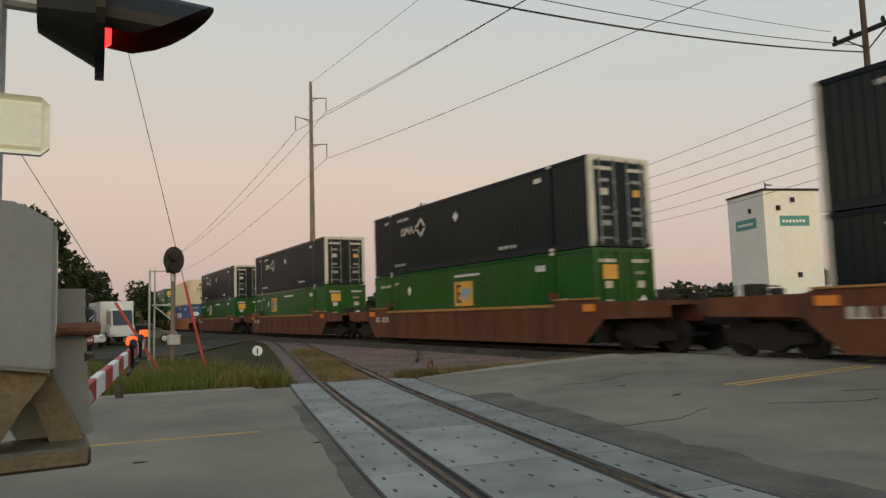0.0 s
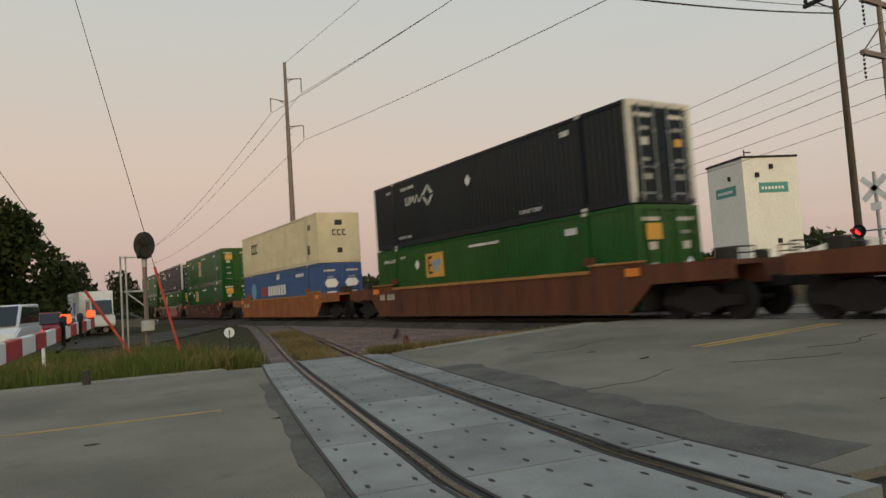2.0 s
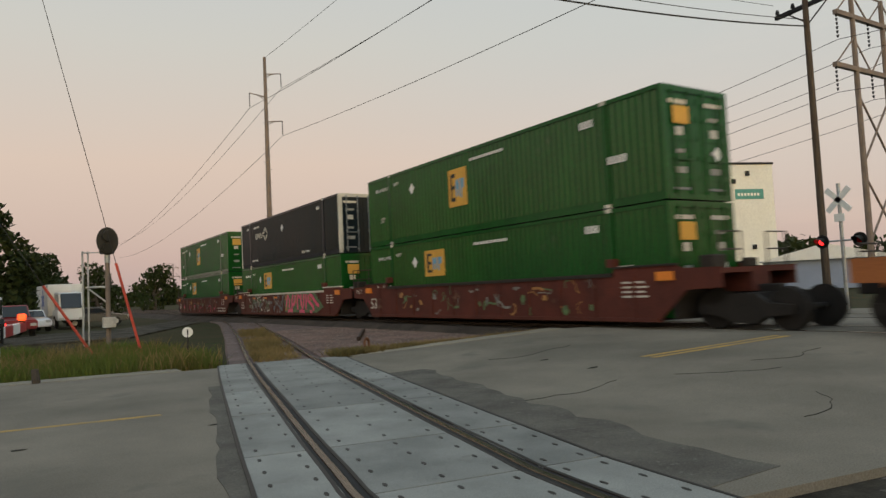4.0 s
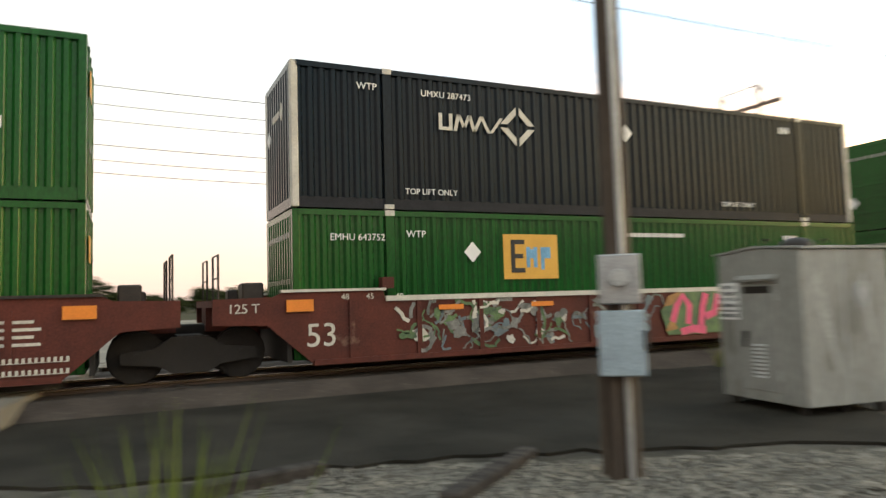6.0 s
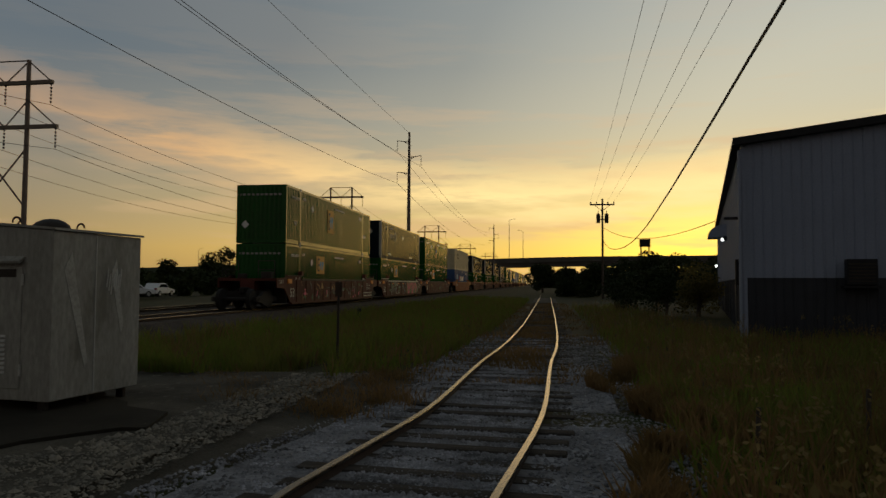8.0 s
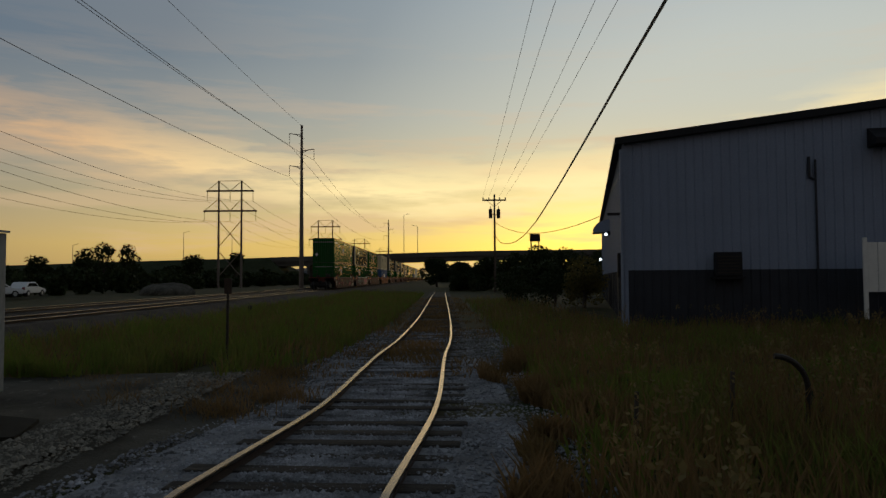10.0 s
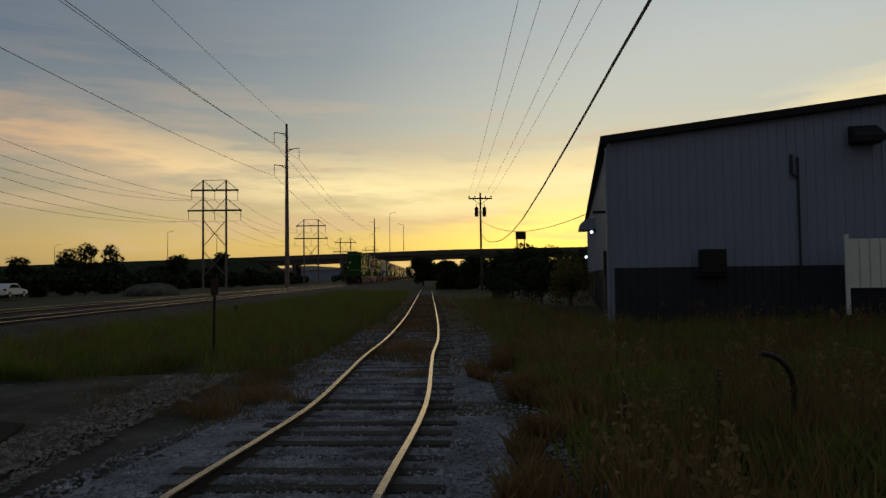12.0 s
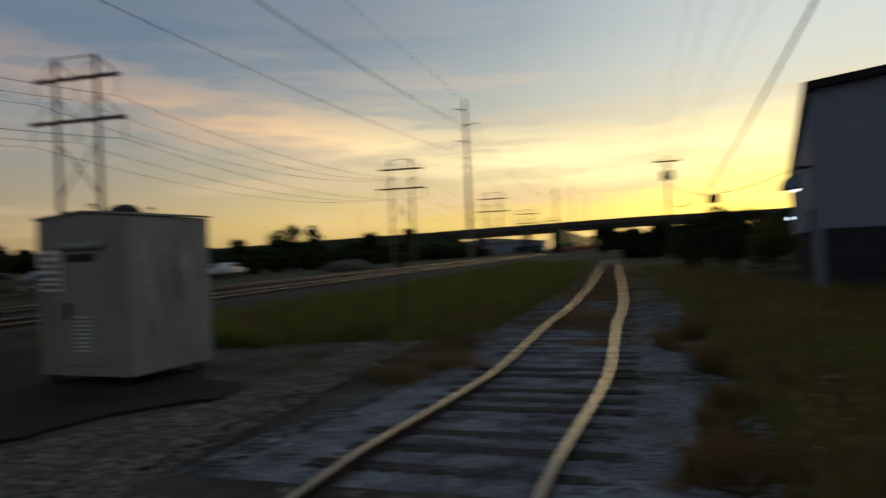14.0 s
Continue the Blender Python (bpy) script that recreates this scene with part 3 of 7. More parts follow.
# cracks and oil marks in the concrete
rngc = random.Random(8)
for k, (cx, cy, ln, ang) in enumerate(((-6.8, -7.9, 2.2, 20), (-8.8, -6.5, 1.6, -35), (-4.6, -12.6, 1.8, 70), (-9.5, -11.8, 2.4, 15), (-7.4, -5.2, 1.5, 60), (-10.8, -7.0, 1.8, -20))):
    x, y, a = cx, cy, radians(ang)
    line = [(x, y)]
    for q in range(9):
        a += rngc.uniform(-0.5, 0.5)
        x, y = x + ln / 9 * math.cos(a), y + ln / 9 * math.sin(a)
        line.append((x, y))
    w = [rngc.uniform(0.008, 0.022) for _ in line]
    on_road("crack", line + [(x + 0.4 * ww, y + ww) for (x, y), ww in zip(line[::-1], w)], 0.004, "asphalt", road)
for k in range(7):
    cx, cy = rngc.uniform(-11, 1), rngc.uniform(-14, -6)
    on_road("oil_stain", [(cx + rngc.uniform(0.05, 0.16) * math.cos(q), cy + rngc.uniform(0.03, 0.07) * math.sin(q)) for q in (0, 0.9, 1.8, 2.7, 3.6, 4.5, 5.4)], 0.004, "asphalt", road)

# pale kerb strip along the far edge of the road
for x0, x1 in ((30, 14), (14, 6), (6, 1.5), (1.5, -2.3), (-6.1, -9), (-9, -12)):
    pts = [(x0, road_mid(x0) - 6.72), (x1, road_mid(x1) - 6.72), (x1, road_mid(x1) - 6.104), (x0, road_mid(x0) - 6.104)]
    on_road("kerb_strip", pts, 0.012, "kerbcon", road)

# dark asphalt apron towards the equipment case
APRON = [(-13.0, -3.9), (-8.6, -3.0), (-7.3, -1.2), (-6.75, 1.4), (-6.2, 3.4), (-5.4, 5.3), (-4.9, 6.6), (-4.35, 7.1), (-4.6, 7.8), (-6.0, 8.9), (-8.5, 11.0), (-11.3, 11.5), (-12.2, 6)]
rng_a = random.Random(17)
outline = []
for (xa, ya), (xb, yb) in zip(APRON, APRON[1:] + APRON[:1]):
    n = max(1, int(math.hypot(xb - xa, yb - ya) / 0.3))
    for k in range(n):
        outline.append((lerp(xa, xb, k / n) + rng_a.uniform(-0.11, 0.11), lerp(ya, yb, k / n) + rng_a.uniform(-0.11, 0.11)))
apron = PR(outline, -0.2, 0.05, plane="xy")
tagged(link("asphalt_apron", apron, "asphalt"), "dark asphalt apron between road and equipment case", "asphalt", kind="structure")
flat("gravel_yard", [(-13, -4.2), (12, -7.5), (12, -1.0), (3.0, 2.2), (1.6, 4.2), (-3.6, 4.6), (-3.7, 9.0), (-3.6, 11.0), (-4.5, 12.0), (-7, 11.6), (-9, 13), (-12.3, 12)], 0.012, "dirt", "bare packed dirt and fine gravel by the crossing", "gravel", 0.3)
flat("gravel_road", [(30, -50), (30, -37), (-4, -36.0), (-11, -52), (-11, -60), (-5, -48)], 0.02, "dirt", "pale gravel lane beyond the grass verge", "lane", 0.3)


def bed(name, line, z, w_top, w_bot, material, label):
    ob = sweep(name, line, np.full(len(line), z) if not callable(z) else z(line[:, 1]) - 0.115, [(-w_bot, -0.5), (-w_top, 0), (w_top, 0), (w_bot, -0.5)], material)
    return tagged(ob, label, "ballast", kind="structure")


ys_main = np.concatenate([np.arange(-330, -40, 10.0), np.arange(-40, 720, 20.0)])
line_main = np.array([(main_x(y), y) for y in ys_main])
line_far = np.array([(main_x(y) - 4.3, y) for y in ys_main])
for ln, lb in ((line_main, "near"), (line_far, "far")):
    bed("ballast_bed", ln, ZR - 0.10, 1.55, 2.9, "ballast_dark", "grimy dark stone ballast under the " + lb + " main track")
flat("ballast_field", [(-13.5, -15.6), (-6.2, -15.7), (-5.9, -17), (-10.5, -36), (-13.2, -52)], 0.07, "ballast_red", "pinkish ballast between the main and the spur track", "ballast", 0.3)
i0 = int(np.argmin(abs(spur[:, 1] + 16.6)))
i1 = int(np.argmin(abs(spur[:, 1] + 3.4)))
bed("ballast_bed", spur[:i0], 0.02, 1.2, 1.5, "ballast_red", "ballast of the spur track south of the road")
i2, i3 = int(np.argmin(abs(spur[:, 1] - 3.6))), int(np.argmin(abs(spur[:, 1] - 13.5)))
sh = sweep("gravel_shoulder", spur[i2:i3], np.minimum(spur_z(spur[i2:i3, 1]), -0.03), [(-3.2, -0.4), (-3.2, 0.030), (-2.7, 0.012), (-2.1, -0.06), (-1.6, -0.118), (-1.6, -0.4)], "dirt")
tagged(sh, "bare gravel shoulder of the spur track", "gravel", kind="structure")
i4 = int(np.argmin(abs(spur[:, 1] - 15.5)))
bed("track_bed", spur[i4:], spur_z, 1.35, 2.0, "dirt", "weedy brown bed of the old spur track")
bed("ballast_bed", spur[i1:i4 + 1], spur_z, 1.75, 2.7, "ballast", "grey crushed-stone ballast of the spur track")


def track(name, line, z, label, tie_range, tie_step, tie_len=2.55):
    th = thing(name, label, "railway track", kind="structure")
    zs = z(line[:, 1]) if callable(z) else np.full(len(line), z)
    low = callable(z)
    tan = np.gradient(line, axis=0)
    tan /= np.hypot(tan[:, 0], tan[:, 1])[:, None]
    rt = np.stack([tan[:, 1], -tan[:, 0]], 1)
    for o in (-0.7525, 0.7525):
        ln = line + rt * o
        sweep("rail", ln, zs, RAIL_WEB, "railrust", th)
        sweep("rail_head", ln, zs, RAIL_HEAD, "railhead", th)
    bm = box(bmesh.new(), -tie_len / 2, tie_len / 2, -0.11, 0.11, -0.18, 0, bevel=0.015)
    me = bpy.data.meshes.new("tie")
    bm.to_mesh(me)
    bm.free()
    me.materials.append(M["tie"])
    d = np.concatenate([[0], np.cumsum(np.hypot(*np.diff(line, axis=0).T))])
    rng = random.Random(5)
    for s in np.arange(0, d[-1], tie_step):
        px, py = np.interp(s, d, line[:, 0]), np.interp(s, d, line[:, 1])
        if not (tie_range[0] < py < tie_range[1]) or (-17.3 < py < -3.2 and low) or (-17 < py < -1 and not low):
            continue
        tx, ty = np.interp(s, d, tan[:, 0]), np.interp(s, d, tan[:, 1])
        ob = new("tie", me)
        ob.parent = th
        ob.matrix_basis = pose(px + rng.uniform(-0.06, 0.06), py, (float(z(py)) - 0.103 if low else z - 0.09) + rng.uniform(-0.012, 0.012), rng.uniform(-1, 1), rng.uniform(-0.7, 0.7), math.degrees(math.atan2(-tx, ty)) + rng.uniform(-1.6, 1.6))
    return th


track("spur_track", spur, spur_z, "old spur track with shiny rail heads and weathered ties", (-60, 75), 0.56, 2.3)
track("main_track", line_main, ZR, "main line track carrying the train", (-55, 60), 0.56)
track("main_track_far", line_far, ZR, "second main line track beyond the first", (-30, 40), 0.6)

# ---- crossing panels on the spur ----
crossing = thing("crossing_surface", "pale concrete railway crossing panels with bolt holes", "crossing panel", kind="structure")
seg_y = [-16.4, -14.0, -11.6, -9.2, -6.8, -5.1, -3.25]
dist_y = spur[:, 1]


def spur_at(y):
    i = int(np.clip(np.searchsorted(dist_y, y), 1, len(spur) - 1))
    t = (y - dist_y[i - 1]) / (dist_y[i] - dist_y[i - 1])
    p = spur[i - 1] + (spur[i] - spur[i - 1]) * t
    d = spur[i] - spur[i - 1]
    d = d / np.hypot(*d)
    return p, d


for k in range(len(seg_y) - 1):
    y0, y1 = seg_y[k] + 0.012, seg_y[k + 1] - 0.012
    (p0, d0), (p1, d1) = spur_at(y0), spur_at(y1)
    for o0, o1 in ((-1.45, -0.83), (-0.64, 0.64), (0.83, 1.45)):
        q = []
        for p, d in ((p0, d0), (p1, d1)):
            r = np.array((d[1], -d[0]))
            q.append((p + r * o0, p + r * o1))
        pts = [q[0][0], q[0][1], q[1][1], q[1][0]]
        bm = PR([tuple(a) for a in pts], -0.1, 0.098, plane="xy")
        panel = part("panel", bm, "panel", crossing)
        hb = bmesh.new()
        for u in (0.1, 0.37, 0.63, 0.9):
            for v in ((0.2, 0.8) if o1 - o0 < 1 else (0.12, 0.5, 0.88)):
                c = lerp(lerp(pts[0], pts[3], u), lerp(pts[1], pts[2], u), v)
                m = Matrix.Translation((c[0], c[1], 0.099)) @ pose(0, 0, 0, 0, 0, math.degrees(math.atan2(-d0[0], d0[1]))) @ Matrix.Diagonal((0.02, 0.055, 0.004, 1))
                bmesh.ops.create_cone(hb, cap_ends=True, segments=8, radius1=1, radius2=1, depth=1, matrix=m)
        part("bolt_hole", hb, "steel_dark", panel)
    # steel flangeway angles along the rails
for o in (-0.85, -0.64, 0.64, 0.85, -1.47, 1.47):
    idx = [i for i in range(len(spur)) if seg_y[0] < spur[i, 1] < seg_y[-1]]
    ln = spur[idx]
    tan = np.gradient(ln, axis=0)
    tan /= np.hypot(tan[:, 0], tan[:, 1])[:, None]
    sweep("edge_angle", ln + np.stack([tan[:, 1], -tan[:, 0]], 1) * o, np.full(len(ln), 0.1), [(-0.018, 0.002), (0.018, 0.002), (0.018, -0.1), (-0.018, -0.1)], "steel_dark", crossing)

# black strips standing in for the shade down in the gaps beside the rails
for o in (-0.795, -0.71, 0.71, 0.795):
    idx = [i for i in range(len(spur)) if seg_y[0] < spur[i, 1] < seg_y[-1]]
    ln = spur[idx]
    tan = np.gradient(ln, axis=0)
    tan /= np.hypot(tan[:, 0], tan[:, 1])[:, None]
    w = 0.036 if abs(o) < 0.75 else 0.022
    oo = o - 0.036 * math.copysign(1, o) if abs(o) < 0.75 else o + 0.02 * math.copysign(1, o)
    sweep("flangeway", ln + np.stack([tan[:, 1], -tan[:, 0]], 1) * oo, np.full(len(ln), 0.091), [(-w, 0), (w, 0), (w, -0.05), (-w, -0.05)], "rubber", crossing)


# ---- the train ----
V, S_TAIL = 24.766, -165.75     # speed, rear of the last container at the clip's start
OFFS = [0.0, 19.63, 39.0, 62.42, 86.17, 109.58, 132.9]
while len(OFFS) < 17:
    OFFS.append(OFFS[-1] + 23.4)
LC, WC, HC = 16.15, 2.59, 2.88
Z_LOW, Z_UP = 0.26, 3.18        # container floors above the rail


def corrugated(x0, x1, z0, z1, y, out, pitch=0.235, depth=0.048):
    """Upright trapezoid corrugation in the plane y, the outer ridges at y, valleys inwards."""
    bm = bmesh.new()
    n = max(1, round((x1 - x0) / pitch))
    p = (x1 - x0) / n
    prof = []
    for i in range(n):
        a = x0 + i * p
        prof += [(a, 0), (a + 0.30 * p, 0), (a + 0.5 * p, depth), (a + 0.80 * p, depth)]
    prof.append((x1, 0))
    lo = [bm.verts.new((a, y - out * d, z0)) for a, d in prof]
    hi = [bm.verts.new((a, y - out * d, z1)) for a, d in prof]
    for i in range(len(prof) - 1):
        bm.faces.new((lo[i], lo[i + 1], hi[i + 1], hi[i]))
    return bm


def decal(parent, name, pts, material, y, out, thick=0.006, label=""):
    return part(name, PR(pts, y, y + out * thick, plane="xz"), material, parent, label)


def bars(parent, x, z, w, h, n, y, out, material="white", gap=0.35):
    """A row of plain bars in place of lettering."""
    bm = bmesh.new()
    cw = w / n
    for i in range(n):
        box(bm, x + i * cw, x + i * cw + cw * (1 - gap), min(y, y + out * 0.005), max(y, y + out * 0.005), z, z + h)
    box(bm, x, x + w - cw * gap, min(y, y + out * 0.004), max(y, y + out * 0.004), z, z + h * 0.12)
    return part("marking", bm, material, parent)


def rect(x, z, w, h):
    return [(x, z), (x + w, z), (x + w, z + h), (x, z + h)]


def diamond(x, z, r):
    return [(x - r, z), (x, z - r * 1.1), (x + r, z), (x, z + r * 1.1)]


def container(colour, label, posts, design):
    """A 53 ft container: +x is the door end. The side towards the camera is -y."""
    th = thing("shipping_container", label, "shipping container", "containers on the train")
    h = WC / 2
    for s in (-1, 1):
        side = part("side_wall", corrugated(-LC / 2 + 0.12, LC / 2 - 0.12, 0.20, HC - 0.1, s * (h - 0.015), s), colour, th)
        part("bottom_rail", B(-LC / 2 + 0.1, LC / 2 - 0.1, s * h - (0.09 if s > 0 else -0.03), s * h + (0.09 if s < 0 else -0.03), 0.0, 0.215), "trimdark" if colour == "umax" else colour, th)
        part("top_rail", B(-LC / 2 + 0.1, LC / 2 - 0.1, s * h - 0.06 * (s > 0), s * h + 0.06 * (s < 0), HC - 0.11, HC), colour, th)
        for e in (-1, 1):
            part("corner_post", B(e * LC / 2 - 0.14 * (e > 0), e * LC / 2 + 0.14 * (e < 0), s * h - 0.20 * (s > 0), s * h + 0.20 * (s < 0), 0, HC, bevel=0.015), posts, th)
            # posts and lifting castings at the 40 ft places
            xm = e * 6.1
            part("lifting_post", B(xm - 0.09, xm + 0.09, s * (h + 0.004) - 0.1 * (s > 0), s * (h + 0.004) + 0.1 * (s < 0), 0.02, HC + 0.005), colour, th)
            for z0, z1 in ((HC - 0.1, HC + 0.012), (0.0, 0.09)):
                part("lifting_casting", B(xm - 0.1, xm + 0.1, s * (h + 0.012) - 0.16 * (s > 0), s * (h + 0.012) + 0.16 * (s < 0), z0, z1), posts if posts != colour else "postwhite", th)
    part("roof", B(-LC / 2 + 0.05, LC / 2 - 0.05, -h + 0.03, h - 0.03, HC - 0.05, HC - 0.01), colour, th)
    part("floor", B(-LC / 2 + 0.05, LC / 2 - 0.05, -h + 0.05, h - 0.05, 0.08, 0.16), "steel_dark", th)
    # plain front wall at -x
    bm = corrugated(-h + 0.14, h - 0.14, 0.2, HC - 0.12, 0, 1, 0.24, 0.04)
    bmesh.ops.transform(bm, matrix=Matrix.Translation((-LC / 2 + 0.03, 0, 0)) @ pose(0, 0, 0, 0, 0, -90), verts=bm.verts)
    part("end_wall", bm, colour, th)
    part("end_sill", B(-LC / 2, -LC / 2 + 0.1, -h + 0.1, h - 0.1, 0, 0.2), colour, th)
    part("end_header", B(-LC / 2, -LC / 2 + 0.1, -h + 0.1, h - 0.1, HC - 0.13, HC), colour, th)
    # doors at +x
    part("door_sill", B(LC / 2 - 0.1, LC / 2, -h + 0.1, h - 0.1, 0, 0.14), colour, th)
    part("door_header", B(LC / 2 - 0.1, LC / 2, -h + 0.19, h - 0.19, HC - 0.16, HC), posts, th)
    for s in (-1, 1):
        y0, y1 = (0.01, h - 0.13) if s > 0 else (-h + 0.13, -0.01)
        bm = B(LC / 2 - 0.09, LC / 2 - 0.045, y0, y1, 0.14, HC - 0.16)
        for zz in (0.5, 1.0, 1.5, 2.0, 2.45):
            box(bm, LC / 2 - 0.05, LC / 2 - 0.02, y0 + 0.05, y1 - 0.05, zz, zz + 0.14)
        door = part("door", bm, colour, th)
        for yy in (y0 + 0.28, y1 - 0.28):
            rb = R((LC / 2 + 0.005, yy, 0.06), (LC / 2 + 0.005, yy, HC - 0.08), 0.024, n=6)
            for zz in (0.15, 1.05, 2.0, 2.7):
                box(rb, LC / 2 - 0.03, LC / 2 + 0.03, yy - 0.05, yy + 0.05, zz, zz + 0.07)
            box(rb, LC / 2, LC / 2 + 0.03, yy - 0.02, yy + 0.42 * (1 if yy < (y0 + y1) / 2 else -1), 0.98, 1.02)
            part("lock_rod", rb, "gatesteel" if colour == "umax" else colour, door)
        # small plates and notices
        for zz, ww, hh, mm in ((2.42, 0.70, 0.11, "postwhite"), (2.05, 0.42, 0.10, "boxmetal"), (1.62, 0.30, 0.22, "logo_y" if s > 0 and colour == "umax" else "postwhite"), (1.17, 0.34, 0.10, "boxmetal"), (0.66, 0.44, 0.16, "boxmetal"), (0.24, 0.6, 0.06, "gatesteel")):
            yc = (y0 + y1) / 2 + 0.1 * s
            part("notice", B(LC / 2 - 0.02, LC / 2 - 0.012, yc - ww / 2, yc + ww / 2, zz, zz + hh), mm, door)
    design(th)
    return th


SIDES = ((-1, -WC / 2 - 0.002), (1, WC / 2 + 0.002))


def side_text(th, body, size, x, z, s, material="white"):
    y = s * (WC / 2 + 0.003)
    m = pose(x, y, z, 90, 0, 0) if s < 0 else pose(x, y, z, 90, 0, 180)
    return text_mesh(body, size, material, "marking", th, m)


def design_umax(th):
    for s, y in SIDES:
        a = (lambda v: v) if s < 0 else (lambda v: -v)      # seen from outside, x runs to the right on -y

        def box_at(x, z, w, h, mm, nm="marking"):
            x0 = x if s < 0 else -x - w
            return decal(th, nm, rect(x0, z, w, h), mm, y, s)
        side_text(th, "TOP LIFT ONLY", 0.17, a(-5.75), 0.32, s)
        side_text(th, "WTP", 0.2, a(-6.75), 2.42, s)
        side_text(th, "TOP LIFT ONLY", 0.17, a(3.0), 0.32, s)
        side_text(th, "UMXU 287473", 0.19, a(-5.35), 2.40, s)
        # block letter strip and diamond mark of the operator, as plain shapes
        for bx, bw, bz, bh in ((0.0, 0.08, 1.72, 0.36), (0.24, 0.08, 1.72, 0.36), (0.08, 0.16, 1.72, 0.07)):
            box_at(-4.95 + bx, bz, bw, bh, "postwhite", "logo_bar")
        zig = [(0.38, 0.0), (0.47, 0.36), (0.60, 0.08), (0.73, 0.36), (0.84, 0.0), (1.02, 0.36), (1.20, 0.0), (1.26, 0.02), (1.52, 0.36)]
        for (p0, q0), (p1, q1) in zip(zig, zig[1:]):
            u0, u1 = a(-4.95 + p0), a(-4.95 + p1)
            decal(th, "logo_bar", [(u0 - 0.04, 1.72 + q0), (u0 + 0.04, 1.72 + q0), (u1 + 0.04, 1.72 + q1), (u1 - 0.04, 1.72 + q1)], "postwhite", y, s)
        dx, dz = a(-3.02), 1.92
        bm = bmesh.new()
        for q in range(4):
            ang = q * math.pi / 2
            for r0, r1 in ((0.26, 0.44),):
                p = [(r1, 0.04), (0.04, r1), (0.04, r0), (r0, 0.04)]
                prism(bm, [(dx + u * math.cos(ang) - v * math.sin(ang), dz + u * math.sin(ang) + v * math.cos(ang)) for u, v in p], y, y + s * 0.006)
        part("logo_diamond", bm, "postwhite", th)
        decal(th, "placard_holder", diamond(a(0.0), 2.0, 0.2), "white", y, s)
        bars(th, a(5.3) if s < 0 else -6.3, 2.4, 0.4, 0.16, 3, y, s)
    xe = -LC / 2 - 0.012
    part("placard_holder", PR(diamond(0.82, 1.72, 0.17), xe, xe + 0.012, plane="yz"), "white", th)
    part("logo_diamond", PR(diamond(-0.45, 2.05, 0.17), xe, xe + 0.012, plane="yz"), "postwhite", th)
    part("logo_bar", B(xe, xe + 0.012, -0.2, 0.42, 1.98, 2.12), "postwhite", th)


def design_green(logo_w, logo_x, low=1.46):
    def f(th):
        for s, y in SIDES:
            a = (lambda v: v) if s < 0 else (lambda v: -v)
            side_text(th, "53'", 0.3, a(-6.95), 0.95, s)
            side_text(th, "WTP", 0.2, a(-5.75), 2.35, s)
            side_text(th, "EMHU 643752", 0.19, a(-7.35), 2.28, s)
            decal(th, "placard_holder", diamond(a(-4.25), 2.05, 0.2), "white", y, s)
            x0 = a(logo_x) if s < 0 else a(logo_x) - logo_w
            hgt = 0.98 if logo_w > 1.2 else 1.35
            decal(th, "logo_panel", rect(x0, low if logo_w > 1.2 else 0.95, logo_w, hgt), "logo_y", y, s)
            yy = y + s * 0.007
            for bx, bz, bw, bh, mm in ((0.18, 0.14, 0.1, 0.72, "ink"), (0.28, 0.14, 0.24, 0.1, "ink"), (0.28, 0.45, 0.2, 0.1, "ink"), (0.28, 0.76, 0.24, 0.1, "ink"),
                                       (0.56, 0.25, 0.09, 0.45, "logo_b"), (0.74, 0.25, 0.09, 0.45, "logo_b"), (0.65, 0.45, 0.09, 0.2, "logo_b"), (0.92, 0.2, 0.09, 0.5, "logo_b"), (1.01, 0.45, 0.16, 0.25, "logo_b")):
                kx = logo_w / 1.36
                decal(th, "logo_mark", rect(x0 + bx * kx, (low if logo_w > 1.2 else 0.95) + bz * hgt / 0.98, bw * kx, bh * hgt / 0.98), mm, yy, s)
            bars(th, a(-0.2) if s < 0 else -2.0, 2.42, 1.9, 0.09, 18, y, s)
            bars(th, a(5.2) if s < 0 else -6.0, 2.3, 0.55, 0.2, 4, y, s)
            bars(th, a(6.2) if s < 0 else -7.2, 1.15, 0.7, 0.2, 4, y, s)
        xe = -LC / 2 - 0.012
        part("placard_holder", PR(diamond(0.82, 0.92, 0.19), xe, xe + 0.012, plane="yz"), "white", th)
        for zz in (0.55, 1.05, 1.45, 2.35):
            part("end_rib", B(-LC / 2 - 0.005, -LC / 2 + 0.03, -1.1, 1.1, zz, zz + 0.10), "boxmetal" if zz > 2 else "green", th)
        part("logo_panel", B(LC / 2 + 0.03, LC / 2 + 0.04, -0.95, -0.35, 1.9, 2.35), "logo_y", th)
        part("placard_holder", PR(diamond(0.75, 1.2, 0.18), LC / 2 + 0.0, LC / 2 + 0.012, plane="yz"), "white", th)
    return f


